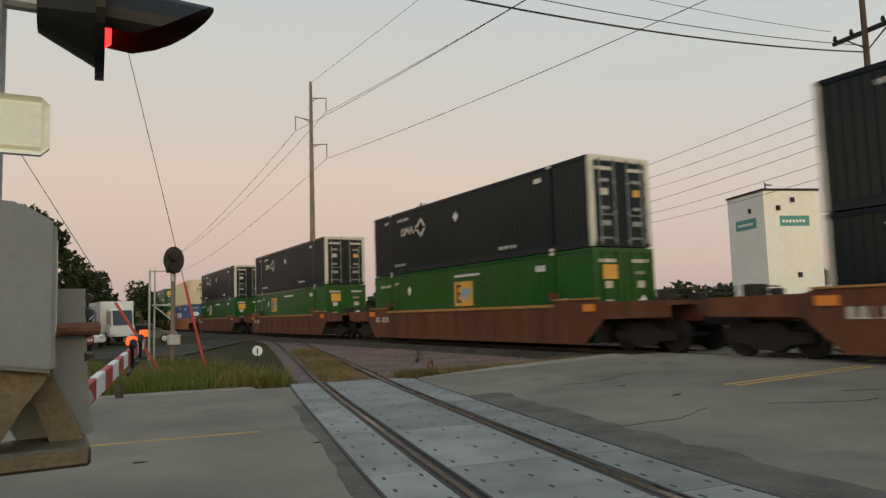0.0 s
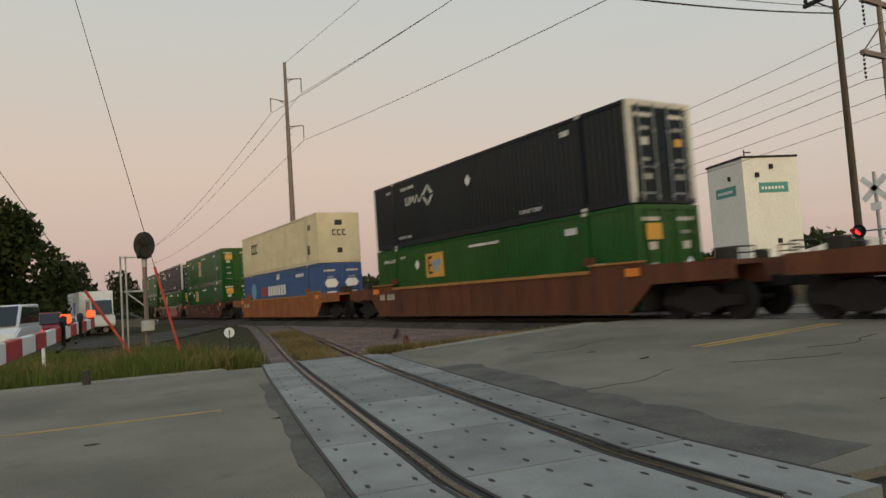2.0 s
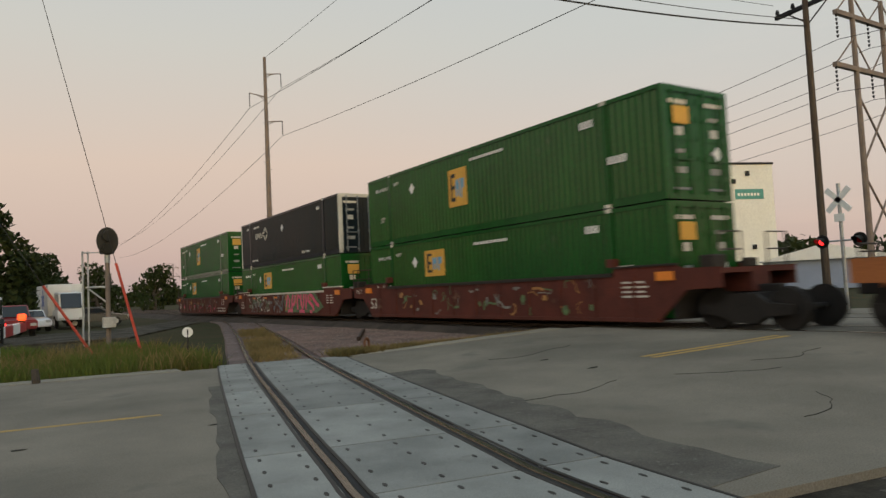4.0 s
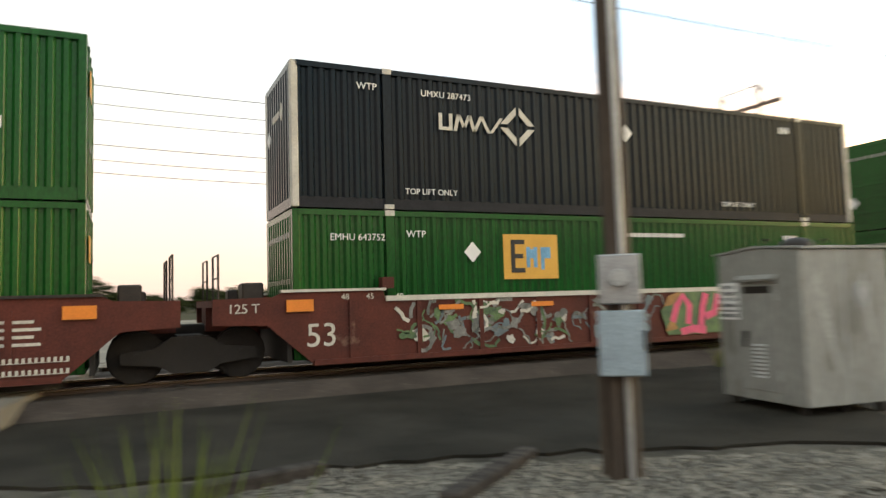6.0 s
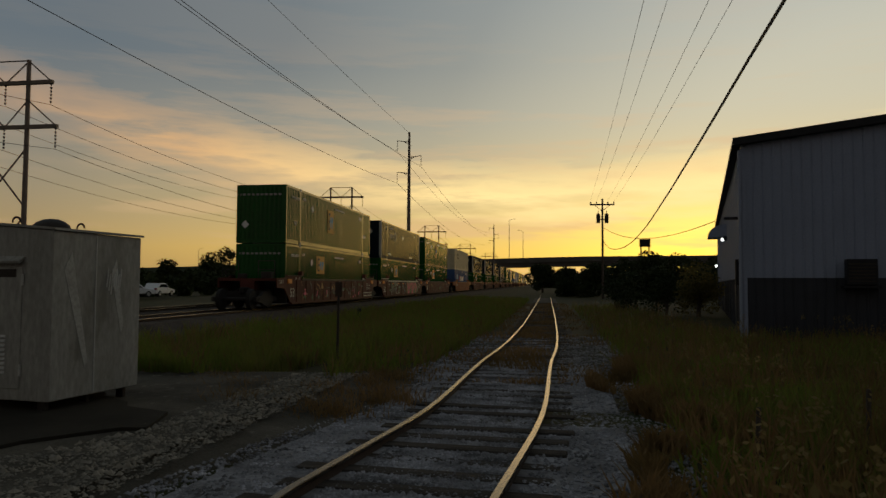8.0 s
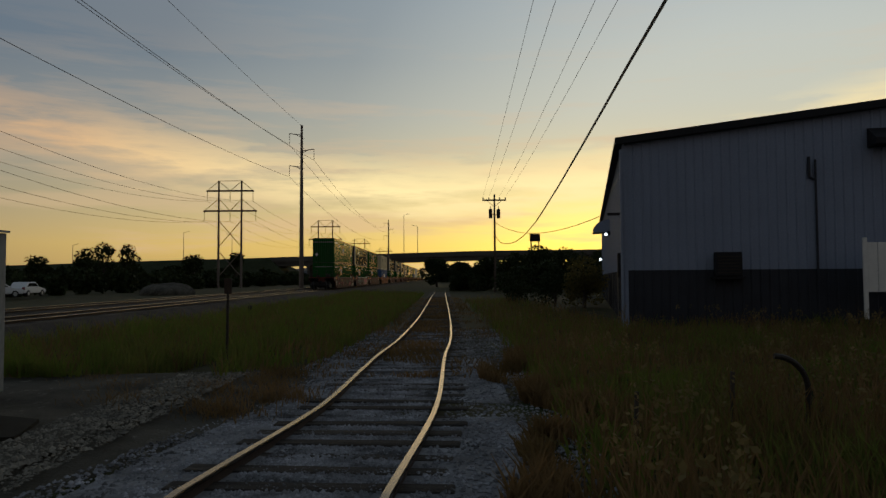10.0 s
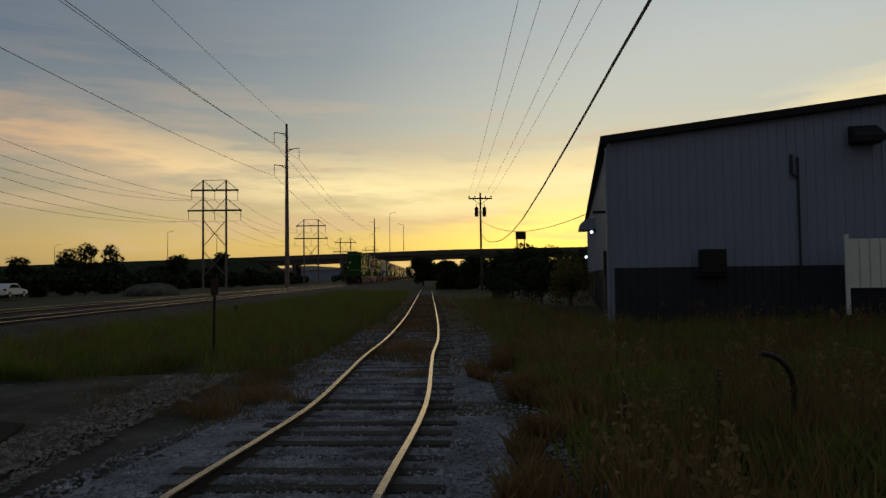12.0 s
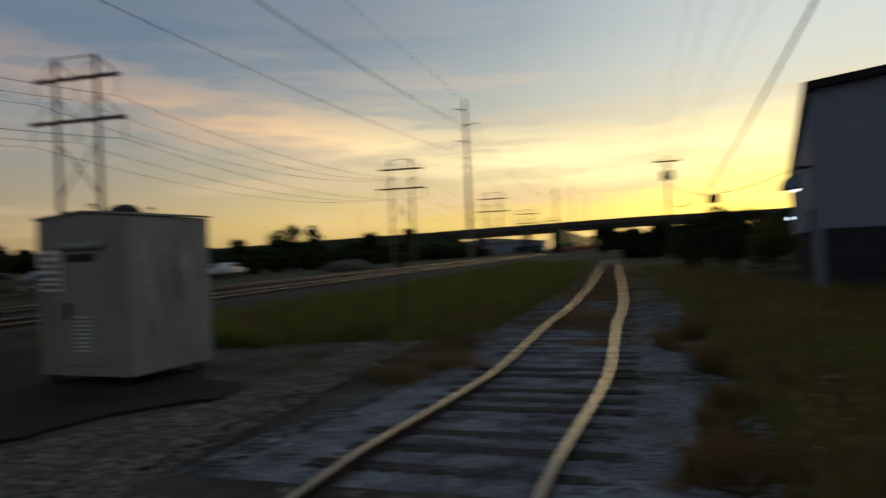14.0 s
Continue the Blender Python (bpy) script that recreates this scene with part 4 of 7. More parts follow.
def design_cream(th):
    for s, y in SIDES:
        a = (lambda v: v) if s < 0 else (lambda v: -v)
        x0 = a(-5.6) if s < 0 else 3.9
        for k in range(3):
            decal(th, "logo_bar", rect(x0 + k * 0.55, 1.5, 0.12, 0.7), "ink", y, s)
            decal(th, "logo_bar", rect(x0 + k * 0.55 + 0.12, 1.5, 0.28, 0.14), "ink", y, s)
            decal(th, "logo_bar", rect(x0 + k * 0.55 + 0.12, 2.06, 0.28, 0.14), "ink", y, s)
        bars(th, a(6.3) if s < 0 else -7.2, 0.6, 0.5, 0.5, 3, y, s, "ink")
        bars(th, a(6.5) if s < 0 else -7.4, 2.0, 0.5, 0.3, 3, y, s, "ink")
    # flat panels cover this door end
    part("door_panel", B(LC / 2 + 0.03, LC / 2 + 0.045, -1.15, 1.15, 0.15, HC - 0.18), "creamcont", th)
    bm = bmesh.new()
    for k in range(3):
        y0 = -0.42 + k * 0.3
        box(bm, LC / 2 + 0.045, LC / 2 + 0.052, y0, y0 + 0.07, 1.55, 1.9)
        box(bm, LC / 2 + 0.045, LC / 2 + 0.052, y0 + 0.07, y0 + 0.22, 1.55, 1.62)
        box(bm, LC / 2 + 0.045, LC / 2 + 0.052, y0 + 0.07, y0 + 0.22, 1.83, 1.9)
    box(bm, LC / 2 + 0.045, LC / 2 + 0.052, -0.25, 0.2, 2.15, 2.45)
    box(bm, LC / 2 + 0.045, LC / 2 + 0.052, -0.15, 0.15, 0.55, 0.85)
    part("logo_bar", bm, "ink", th)


def design_blue(th):
    for s, y in SIDES:
        a = (lambda v: v) if s < 0 else (lambda v: -v)
        bars(th, a(-1.9) if s < 0 else -2.0, 1.35, 3.9, 0.62, 7, y, s, "white", 0.25)
        bars(th, a(-3.5) if s < 0 else 2.2, 1.35, 1.3, 0.62, 3, y, s, "red", 0.3)
        decal(th, "emblem", [(a(-5.4) + 0.6 * math.cos(q * math.pi / 5), 1.75 + 0.6 * math.sin(q * math.pi / 5)) for q in range(10)], "logo_b", y, s)
        bars(th, a(0.2) if s < 0 else -0.8, 2.35, 0.6, 0.35, 2, y, s)
        bars(th, a(4.0) if s < 0 else -5.4, 2.3, 1.4, 0.2, 9, y, s)
    for yc in (-0.62, 0.62):
        for zz in (1.75, 1.05):
            part("emblem", PR([(yc - 0.42, zz), (yc - 0.25, zz - 0.24), (yc + 0.25, zz - 0.24), (yc + 0.42, zz), (yc + 0.25, zz + 0.24), (yc - 0.25, zz + 0.24)], LC / 2 + 0.03, LC / 2 + 0.04, plane="yz"), "white", th)


def design_plain(th):
    for s, y in SIDES:
        bars(th, -6.8 if s < 0 else 5.4, 2.2, 1.4, 0.2, 9, y, s, "ink")


protos = {
    "umax": container("umax", "dark slate corrugated container with white corner posts", "postwhite", design_umax),
    "green": container("green", "green corrugated container with a square yellow panel", "green", design_green(1.4, -3.5)),
    "green_tall": container("green", "green corrugated container with a tall yellow panel", "green", design_green(1.15, -1.6)),
    "green_low": container("green", "green corrugated container with a low yellow panel amidships", "green", design_green(1.4, -0.25, 1.25)),
    "cream": container("creamcont", "cream container with black block marks and rust stains", "creamcont", design_cream),
    "blue": container("bluecont", "blue container with white and red block marks", "bluecont", design_blue),
    "white": container("whitecont", "plain white corrugated container", "whitecont", design_plain),
}


def bogie(parent, x):
    bm = bmesh.new()
    for s in (-1, 1):
        prism(bm, [(x - 1.15, 0.36), (x - 0.55, 0.30), (x - 0.30, 0.16), (x + 0.30, 0.16), (x + 0.55, 0.30), (x + 1.15, 0.36), (x + 1.15, 0.56), (x + 0.62, 0.60), (x + 0.32, 0.80), (x - 0.32, 0.80), (x - 0.62, 0.60), (x - 1.15, 0.56)], s * 0.93, s * 1.08)
        box(bm, x - 0.2, x + 0.2, s * 0.93 - 0.1, s * 0.93 + 0.16, 0.25, 0.66)
    box(bm, x - 0.22, x + 0.22, -1.0, 1.0, 0.5, 0.82)
    fr = part("bogie_frame", bm, "truck", parent, "grimy black bogie frame")
    for ax in (-0.89, 0.89):
        wb = bmesh.new()
        for s in (-1, 1):
            rod(wb, (x + ax, s * 0.68, 0.46), (x + ax, s * 0.81, 0.46), 0.46, n=20)
            rod(wb, (x + ax, s * 0.64, 0.46), (x + ax, s * 0.69, 0.46), 0.49, n=20)
        rod(wb, (x + ax, -1.1, 0.46), (x + ax, 1.1, 0.46), 0.08, n=8)
        part("wheelset", wb, "truck", fr)
    sb = bmesh.new()
    for s in (-1, 1):
        for dx in (-0.14, 0, 0.14):
            rod(sb, (x + dx, s * 1.02, 0.34), (x + dx, s * 1.02, 0.62), 0.055, n=7)
    part("spring", sb, "railrust", fr)


def well_car(colour, label, end, trucks, edge, design):
    """A well wagon; end is half its length to the end beam."""
    th = thing("well_car", label, "freight wagon", "well wagons of the train")
    for s in (-1, 1):
        y0, y1 = s * 1.42, s * 1.48
        prof = [(-7.75, 0.20), (7.75, 0.20), (8.60, 0.94), (end, 0.98), (end, 1.44), (8.5, 1.46), (8.3, 1.55), (6.35, 1.55), (6.3, 1.36), (-6.3, 1.36), (-6.35, 1.55), (-8.3, 1.55), (-8.5, 1.46), (-end, 1.44), (-end, 0.98), (-8.60, 0.94)]
        sd = part("side_sill", PR(prof, y0, y1), colour, th)
        part("top_chord", B(-6.3, 6.3, min(s * 1.36, s * 1.53), max(s * 1.36, s * 1.53), 1.33, 1.43), edge, sd)
        for e in (-1, 1):
            part("end_chord", B(min(e * 6.3, e * 8.35), max(e * 6.3, e * 8.35), min(s * 1.36, s * 1.53), max(s * 1.36, s * 1.53), 1.54, 1.59), edge, sd)
        part("bottom_chord", B(-7.75, 7.75, min(s * 1.36, s * 1.54), max(s * 1.36, s * 1.54), 0.17, 0.27), colour, sd)
        for k in range(11):
            xx = -7.0 + k * 1.4
            part("rib", B(xx - 0.05, xx + 0.05, min(y1, y1 + s * 0.035), max(y1, y1 + s * 0.035), 0.27, 1.35), colour, sd)
        for e in (-1, 1):
            # raised guide blocks and end rail line
            part("guide_block", B(e * 6.25 - 0.12, e * 6.25 + 0.12, min(s * 1.30, s * 1.52), max(s * 1.30, s * 1.52), 1.58, 1.80), colour, sd)
            part("reflector", B(e * 8.0 - 0.25, e * 8.0 + 0.25, min(y1, y1 + s * 0.055), max(y1, y1 + s * 0.055), 1.18, 1.40), "reflector", sd)
    well = bmesh.new()
    for k in range(7):
        xx = -7.5 + k * 2.5
        box(well, xx - 0.2, xx + 0.2, -1.42, 1.42, 0.2, 0.27)
    part("cross_member", well, "truck", th)
    for e in (-1, 1):
        x0, x1 = (8.35, end) if e > 0 else (-end, -8.35)
        part("end_platform", box(B(x0, x1, -1.42, 1.42, 1.30, 1.42), x0, x1, -0.35, 0.35, 0.85, 1.3), colour, th)
        bm = bmesh.new()
        xe = e * (end - 0.12)
        rail_top = 2.25 if end < 10 else 1.72
        for yy in (-1.3, -0.5, 0.5, 1.3):
            rod(bm, (xe, yy, 1.42), (xe, yy, rail_top), 0.022, n=6)
        for zz in (1.42 + (rail_top - 1.42) * 0.5, rail_top):
            rod(bm, (xe, -1.3, zz), (xe, -0.5, zz), 0.018, n=6)
            rod(bm, (xe, 0.5, zz), (xe, 1.3, zz), 0.018, n=6)
        part("hand_rail", bm, "steel_dark", th)
        part("coupler", B(e * end - 0.55, e * end + 0.55, -0.13, 0.13, 0.72, 1.0, bevel=0.03), "truck", th)
        part("brake_gear", B(e * (end - 0.8) - 0.2, e * (end - 0.8) + 0.2, -0.9, -0.4, 1.42, 1.75, bevel=0.03), "steel_dark", th)
        part("brake_cylinder", B(e * (end - 0.6) - 0.1, e * (end - 0.6) + 0.1, 0.3, 0.7, 1.42, 1.65, bevel=0.03), "steel_dark", th)
    # bulkheads in the dark bogie colour, which stands in for shade at the well ends
    for e in (-1, 1):
        part("bulkhead", B(min(e * 8.14, e * 8.22), max(e * 8.14, e * 8.22), -1.41, 1.41, 0.24, 1.32), "truck", th)
    for tx in trucks:
        bogie(th, tx)
    if design:
        design(th)
    return th


def ribbon(th, line, w, s, y, colour):
    """One sprayed stroke of even width along a bent line."""
    up_, dn = [], []
    for k, (x, z) in enumerate(line):
        (xa, za), (xb, zb) = line[max(k - 1, 0)], line[min(k + 1, len(line) - 1)]
        d = math.hypot(xb - xa, zb - za) or 1.0
        nx_, nz_ = -(zb - za) / d * w, (xb - xa) / d * w
        up_.append((x + nx_, min(max(z + nz_, 0.285), 1.325)))
        dn.append((x - nx_, min(max(z - nz_, 0.285), 1.325)))
    bm = bmesh.new()
    for k in range(len(line) - 1):
        prism(bm, [up_[k], up_[k + 1], dn[k + 1], dn[k]], y, y + s * 0.002)
    return part("graffiti", bm, colour, th)


def scrawl(th, rng, x0, x1, z0, z1, s, colours, n):
    """Overlapping sprayed strokes and small patches of no legible shape."""
    for k in range(int(n * 3)):
        cx, cz = rng.uniform(x0, x1), rng.uniform(z0, z1)
        y = s * (1.482 + 0.0013 * (k % 28))
        if k % 3 == 0:
            w, h = rng.uniform(0.08, 0.30), rng.uniform(0.07, 0.22)
            pts = []
            for q in range(11):
                an = q / 11 * 2 * math.pi
                rr = rng.uniform(0.45, 1.0)
                pts.append((min(max(cx + w * rr * math.cos(an), x0 - 0.2), x1 + 0.2), min(max(cz + h * rr * math.sin(an), 0.29), 1.33)))
            decal(th, "graffiti", pts, rng.choice(colours), y, s, 0.002)
        else:
            an, line = rng.uniform(0, 6.28), [(cx, cz)]
            for q in range(rng.randint(4, 7)):
                an += rng.uniform(-0.9, 0.9)
                st = rng.uniform(0.05, 0.13)
                line.append((min(max(line[-1][0] + st * math.cos(an), x0 - 0.2), x1 + 0.2), min(max(line[-1][1] + st * math.sin(an), 0.32), 1.29)))
            ribbon(th, line, rng.uniform(0.012, 0.04), s, y, rng.choice(colours))


def marks_common(th, s):
    y = s * 1.484
    a = 1 if s < 0 else -1
    m = (lambda x, z: pose(x, y, z, 90, 0, 0)) if s < 0 else (lambda x, z: pose(-x, y, z, 90, 0, 180))
    text_mesh("53", 0.62, "postwhite", "marking", th, m(-7.9, 0.52), "faded white number")
    text_mesh("125 T", 0.24, "postwhite", "marking", th, m(-9.3, 1.18))
    text_mesh("40", 0.18, "postwhite", "marking", th, m(-6.1, 1.35))
    text_mesh("45", 0.16, "postwhite", "marking", th, m(-6.7, 1.38))
    text_mesh("48", 0.16, "postwhite", "marking", th, m(-7.2, 1.38))
    for k in range(4):
        x0 = 6.6
        decal(th, "marking", rect(x0 if s < 0 else -x0 - 0.85, 0.78 + k * 0.12, 0.85 - 0.1 * (k % 2), 0.05), "postwhite", y, s, 0.003)


def design_b(th):
    rng = random.Random(11)
    for s in (-1, 1):
        f = 1 if s < 0 else -1
        scrawl(th, rng, *sorted((-5.9 * f, -1.9 * f)), 0.42, 1.2, s, ["spraygrey", "spraygrey", "sprayblue", "postwhite", "spraygreen", "spraygrey"], 30)
        scrawl(th, rng, *sorted((-1.7 * f, 0.6 * f)), 0.45, 1.2, s, ["sprayblue", "spraygrey"], 12)
        y = s * 1.522
        gx = [(0.8, 0.32), (5.4, 0.32), (6.3, 0.6), (5.2, 1.33), (1.2, 1.35), (0.6, 0.9)]
        decal(th, "graffiti", [(f * u, v) for u, v in gx], "spraygreen", y, s, 0.003)
        for u0, u1, v0, v1 in ((0.7, 1.3, 1.0, 1.34), (2.3, 2.8, 0.8, 1.33), (4.3, 4.9, 0.9, 1.34), (0.7, 1.1, 0.4, 0.7)):
            decal(th, "graffiti", [(f * u0, v0), (f * u1, v0 + 0.05), (f * (u1 - 0.1), v1), (f * (u0 + 0.15), v1 - 0.1)], "sprayorange", y + s * 0.002, s, 0.003)
        yy = y + s * 0.004
        # thick bent pink strokes with dark green edges
        strokes = [[(0.95, 0.62), (1.10, 1.0), (1.30, 1.26), (1.50, 1.0), (1.45, 0.55)], [(1.85, 0.50), (1.92, 0.95), (2.05, 1.28)], [(2.0, 0.72), (2.3, 0.80), (2.45, 1.25)],
                   [(2.75, 0.45), (2.72, 0.9), (2.88, 1.27), (3.10, 1.10)], [(3.25, 1.27), (3.28, 0.75), (3.45, 0.52), (3.65, 0.75), (3.70, 1.27)], [(3.95, 0.48), (4.02, 0.9), (3.98, 1.27)],
                   [(4.35, 1.24), (4.30, 0.95), (4.65, 0.78), (4.95, 0.62), (5.05, 0.42)], [(4.50, 1.28), (4.85, 1.16), (5.15, 0.95), (5.45, 0.75), (5.75, 0.66)], [(1.2, 0.36), (1.6, 0.44), (2.0, 0.38)], [(3.0, 0.36), (3.4, 0.40), (3.75, 0.34)], [(4.5, 0.38), (4.8, 0.33)]]
        for q, line in enumerate(strokes):
            ln = [(f * u, v) for u, v in line]
            ribbon(th, [(u, v) for u, v in ln], 0.125, s, yy, "signalblack" if q % 2 else "spraygreen")
            ribbon(th, ln, 0.095, s, yy + s * 0.004, "pink")
        for u in (-4.9, -2.7, -0.8):
            decal(th, "reflector", rect(f * u - 0.28, 1.12, 0.56, 0.1), "reflector", yy + s * 0.006, s, 0.003)
        marks_common(th, s)


def design_a(th):
    rng = random.Random(12)
    for s in (-1, 1):
        scrawl(th, rng, -6.5, 5.8, 0.42, 1.2, s, ["spraygrey", "sprayorange", "spraygreen", "pink", "maroon", "spraygrey", "maroon"], 34)
        for k in range(2):
            bars(th, 5.6 if s < 0 else -8.0, 0.32 + 0.19 * k, 2.3, 0.085, 26, s * 1.53, s, "postwhite", 0.5)
        marks_common(th, s)


def design_c(th):
    rng = random.Random(13)
    for s in (-1, 1):
        scrawl(th, rng, -5.5, 5.5, 0.45, 1.2, s, ["spraygrey", "spraygreen", "sprayorange", "maroon"], 18)
        marks_common(th, s)


def design_rust(th):
    for s in (-1, 1):
        bars(th, -7.6 if s < 0 else 6.0, 0.9, 1.5, 0.25, 6, s * 1.484, s, "postwhite", 0.45)


J = 9.75
cars = {
    "A": well_car("maroon", "maroon articulated well wagon covered in faded graffiti", 9.55, (-J, J), "steel_dark", design_a),
    "B": well_car("maroon", "maroon articulated well wagon with pink and green graffiti", 9.55, (J,), "postwhite", design_b),
    "C": well_car("maroon", "maroon articulated well wagon with grey graffiti", 9.55, (J,), "steel_dark", design_c),
    "D": well_car("orangecar", "faded orange well wagon", 11.1, (-J, J), "edgeyellow", design_rust),
    "R": well_car("rustcar", "rusty brown well wagon with an ochre top edge", 11.1, (-J, J), "edgeyellow", design_rust),
}
CONSIST = [("A", "green", "green_tall"), ("B", "green", "umax"), ("C", "green", "green_tall"), ("D", "blue", "cream"), ("R", "green", "umax"), ("R", "green", "umax"), ("R", "green_low", "umax"), ("R", "umax", "umax"),
           ("R", "green", "green"), ("R", "green", "umax"), ("R", "blue", "green_tall"), ("R", "white", "white"), ("D", "green", "umax"), ("R", "green", "green"), ("D", "white", "umax"), ("R", "green", "umax"), ("R", "blue", "green")]
MOVERS = []
used = set()


def fresh(table, key):
    if key in used:
        return copy_thing(table[key], Matrix())
    used.add(key)
    return table[key]


for i, (c, lo, hi) in enumerate(CONSIST):
    MOVERS.append((fresh(cars, c), i, 0.0))
    MOVERS.append((fresh(protos, lo), i, Z_LOW))
    MOVERS.append((fresh(protos, hi), i, Z_UP))


def car_pose(i, t, lift):
    y = S_TAIL + V * t + OFFS[i] + LC / 2
    a, b = y - J, y + J
    x = (main_x(a) + main_x(b)) / 2
    head = math.degrees(math.atan2(main_x(b) - main_x(a), b - a))
    return pose(x, y, ZR + lift, 0, 0, 90 - head)


def motions():
    """Every wagon and container rolls along the main line at one speed."""
    for ob, i, lift in MOVERS:
        walk(ob, [(t, car_pose(i, t, lift)) for t in (0, 1, 2, 3, 4, 5, 6, 8, 10, 12, 14)])

# ---- poles, towers and wires ----
def insulator(bm, p, length=1.4, r=0.09):
    x, y, z = p
    for k in range(6):
        rod(bm, (x, y, z - length * k / 6), (x, y, z - length * (k + 0.6) / 6), r, r * 0.55, n=6)


def trans_pole(x, y, h, z1, z2, z3, group):
    th = thing("transmission_pole", "tall brown transmission pole with three offset arms", "utility pole", group, pose(x, y, 0))
    part("shaft", R((0, 0, -0.3), (0, 0, h), 0.36, 0.16, n=12), "polesteel", th)
    for z, d in ((z1, -1), (z2, 1), (z3, -1)):
        arm = part("arm", rod(R((0, 0, z - 0.15), (d * 1.75, 0, z + 0.1), 0.07, 0.05, n=6), (0, 0, z - 0.5), (d * 0.9, 0, z - 0.02), 0.04, n=6), "polesteel", th)
        bm = bmesh.new()
        insulator(bm, (d * 1.75, 0, z + 0.05), 1.5, 0.08)
        part("insulator", bm, "trimdark", arm)
    st = bmesh.new()
    for k in range(int(h * 1.2)):
        zz = 3 + k / 1.4
        if zz < h - 0.5:
            rod(st, (-0.42 if k % 2 else 0.42, 0, zz), (0, 0, zz), 0.015, n=4)
    part("step_bolt", st, "steel_dark", th)
    return th


trans_pole(-23.1, -71.7, 27.3, 25.6, 23.1, 20.4, "transmission poles")
trans_pole(-19.85, 97.8, 23.5, 22.2, 19.95, 17.6, "transmission poles")
trans_pole(-19.8, 257, 23.5, 22.2, 19.9, 17.6, "transmission poles")


def wire(name, p, q, sag, r, label, ctrl=None, material="wire"):
    """A hanging cable as a thin tube."""
    n = 28
    pts = []
    for k in range(n + 1):
        t = k / n
        if ctrl:
            tt = [c[0] for c in ctrl]
            pts.append((float(np.interp(t, tt, [c[1] for c in ctrl])), float(np.interp(t, tt, [c[2] for c in ctrl])), float(np.interp(t, tt, [c[3] for c in ctrl]))))
        else:
            pts.append((lerp(p[0], q[0], t), lerp(p[1], q[1], t), lerp(p[2], q[2], t) - 4 * sag * t * (1 - t)))
    bm = bmesh.new()
    rings = []
    for i, c in enumerate(pts):
        d = (Vector(pts[min(i + 1, n)]) - Vector(pts[max(i - 1, 0)])).normalized()
        u = d.cross(Vector((0, 0, 1))).normalized()
        w = u.cross(d)
        rings.append([bm.verts.new(Vector(c) + (u * math.cos(a) + w * math.sin(a)) * r) for a in (0.3, 2.4, 4.5)])
    for a, b in zip(rings, rings[1:]):
        for k in range(3):
            bm.faces.new((a[k], a[(k + 1) % 3], b[(k + 1) % 3], b[k]))
    return tagged(link(name, bm, material), label, "cable")


for (za, zb, da) in ((25.6 - 1.5, 22.2 - 1.5, -1.75), (23.1 - 1.5, 19.95 - 1.5, 1.75), (20.4 - 1.5, 17.6 - 1.5, -1.75)):
    wire("power_line", (-23.1 + da, -71.7, za), (-19.85 + da, 97.8, zb), 3.2, 0.024, "thin transmission wire between tall poles")
    wire("power_line", (-19.85 + da, 97.8, zb), (-19.8 + da, 257, zb), 3.0, 0.026, "thin transmission wire between tall poles")
    wire("power_line", (-23.1 + da, -71.7, za), (-29.0 + da, -240, zb), 3.0, 0.03, "thin transmission wire between tall poles")
wire("ground_wire", (-23.1, -71.7, 27.2), (-19.85, 97.8, 23.4), 2.0, 0.02, "thin top wire between tall poles")


def lattice_tower(x, y, h=20.4, s=1.0):
    th = thing("lattice_tower", "brown steel H-frame power tower with cross bracing", "power tower", "H-frame towers", pose(x, y, 0))
    for d in (-1, 1):
        part("leg", R((d * 2.15, 0, -0.2), (d * 2.15, 0, h), 0.24, 0.17, n=8), "polesteel", th)
    za, zb = h - 1.95, h - 5.75
    part("crossarm", B(-4.45, 4.45, -0.15, 0.15, za - 0.16, za + 0.16), "polesteel", th)
    part("crossarm", B(-5.0, 5.0, -0.15, 0.15, zb - 0.16, zb + 0.16), "polesteel", th)
    part("tie_bar", R((-2.15, 0, h - 0.05), (2.15, 0, h - 0.05), 0.06, n=5), "polesteel", th)
    for z0, w in ((za, 4.45), (zb, 5.0)):
        zt = z0 + 1.85 if z0 == za else z0 + 2.3
        for d in (-1, 1):
            part("brace", R((d * 2.15, 0, zt), (d * (w - 0.1), 0, z0), 0.06, n=5), "polesteel", th)
            part("brace", R((d * 2.15, 0, zt), (0, 0, z0), 0.06, n=5), "polesteel", th)
    for z0, z1 in ((zb - 1.8, zb - 6.8), (zb - 7.6, zb - 12.4)):
        part("cross_brace", R((-2.15, 0, z0), (2.15, 0, z1), 0.08, n=5), "polesteel", th)
        part("cross_brace", R((2.15, 0, z0), (-2.15, 0, z1), 0.08, n=5), "polesteel", th)
    for z0, xs_ in ((za, (-4.3, 0, 4.3)), (zb, (-4.85, 0, 4.85))):
        for xx in xs_:
            bm = bmesh.new()
            insulator(bm, (xx, 0, z0 - 0.15), 1.8, 0.1)
            part("insulator", bm, "trimdark", th)
    return th


TOWERS = [(-62.8, -330, 18.5), (-56, -104, 20.4), (-52.5, -25, 21.5), (-45.75, 52.15, 20.4), (-39.9, 130.2, 20.25), (-35.0, 208, 19.2), (-34, 286, 18), (-31, 370, 18)]
for x, y, h in TOWERS:
    lattice_tower(x, y, h)
for (xa, ya, ha), (xb, yb, hb) in zip(TOWERS[1:], TOWERS[2:]):
    for dz, xx in ((3.9, -4.3), (3.9, 0), (3.9, 4.3), (7.7, -4.85), (7.7, 0), (7.7, 4.85)):
        wire("power_line", (xa + xx, ya, ha - dz), (xb + xx, yb, hb - dz), 2.2, 0.026, "sagging high voltage wire between steel towers")


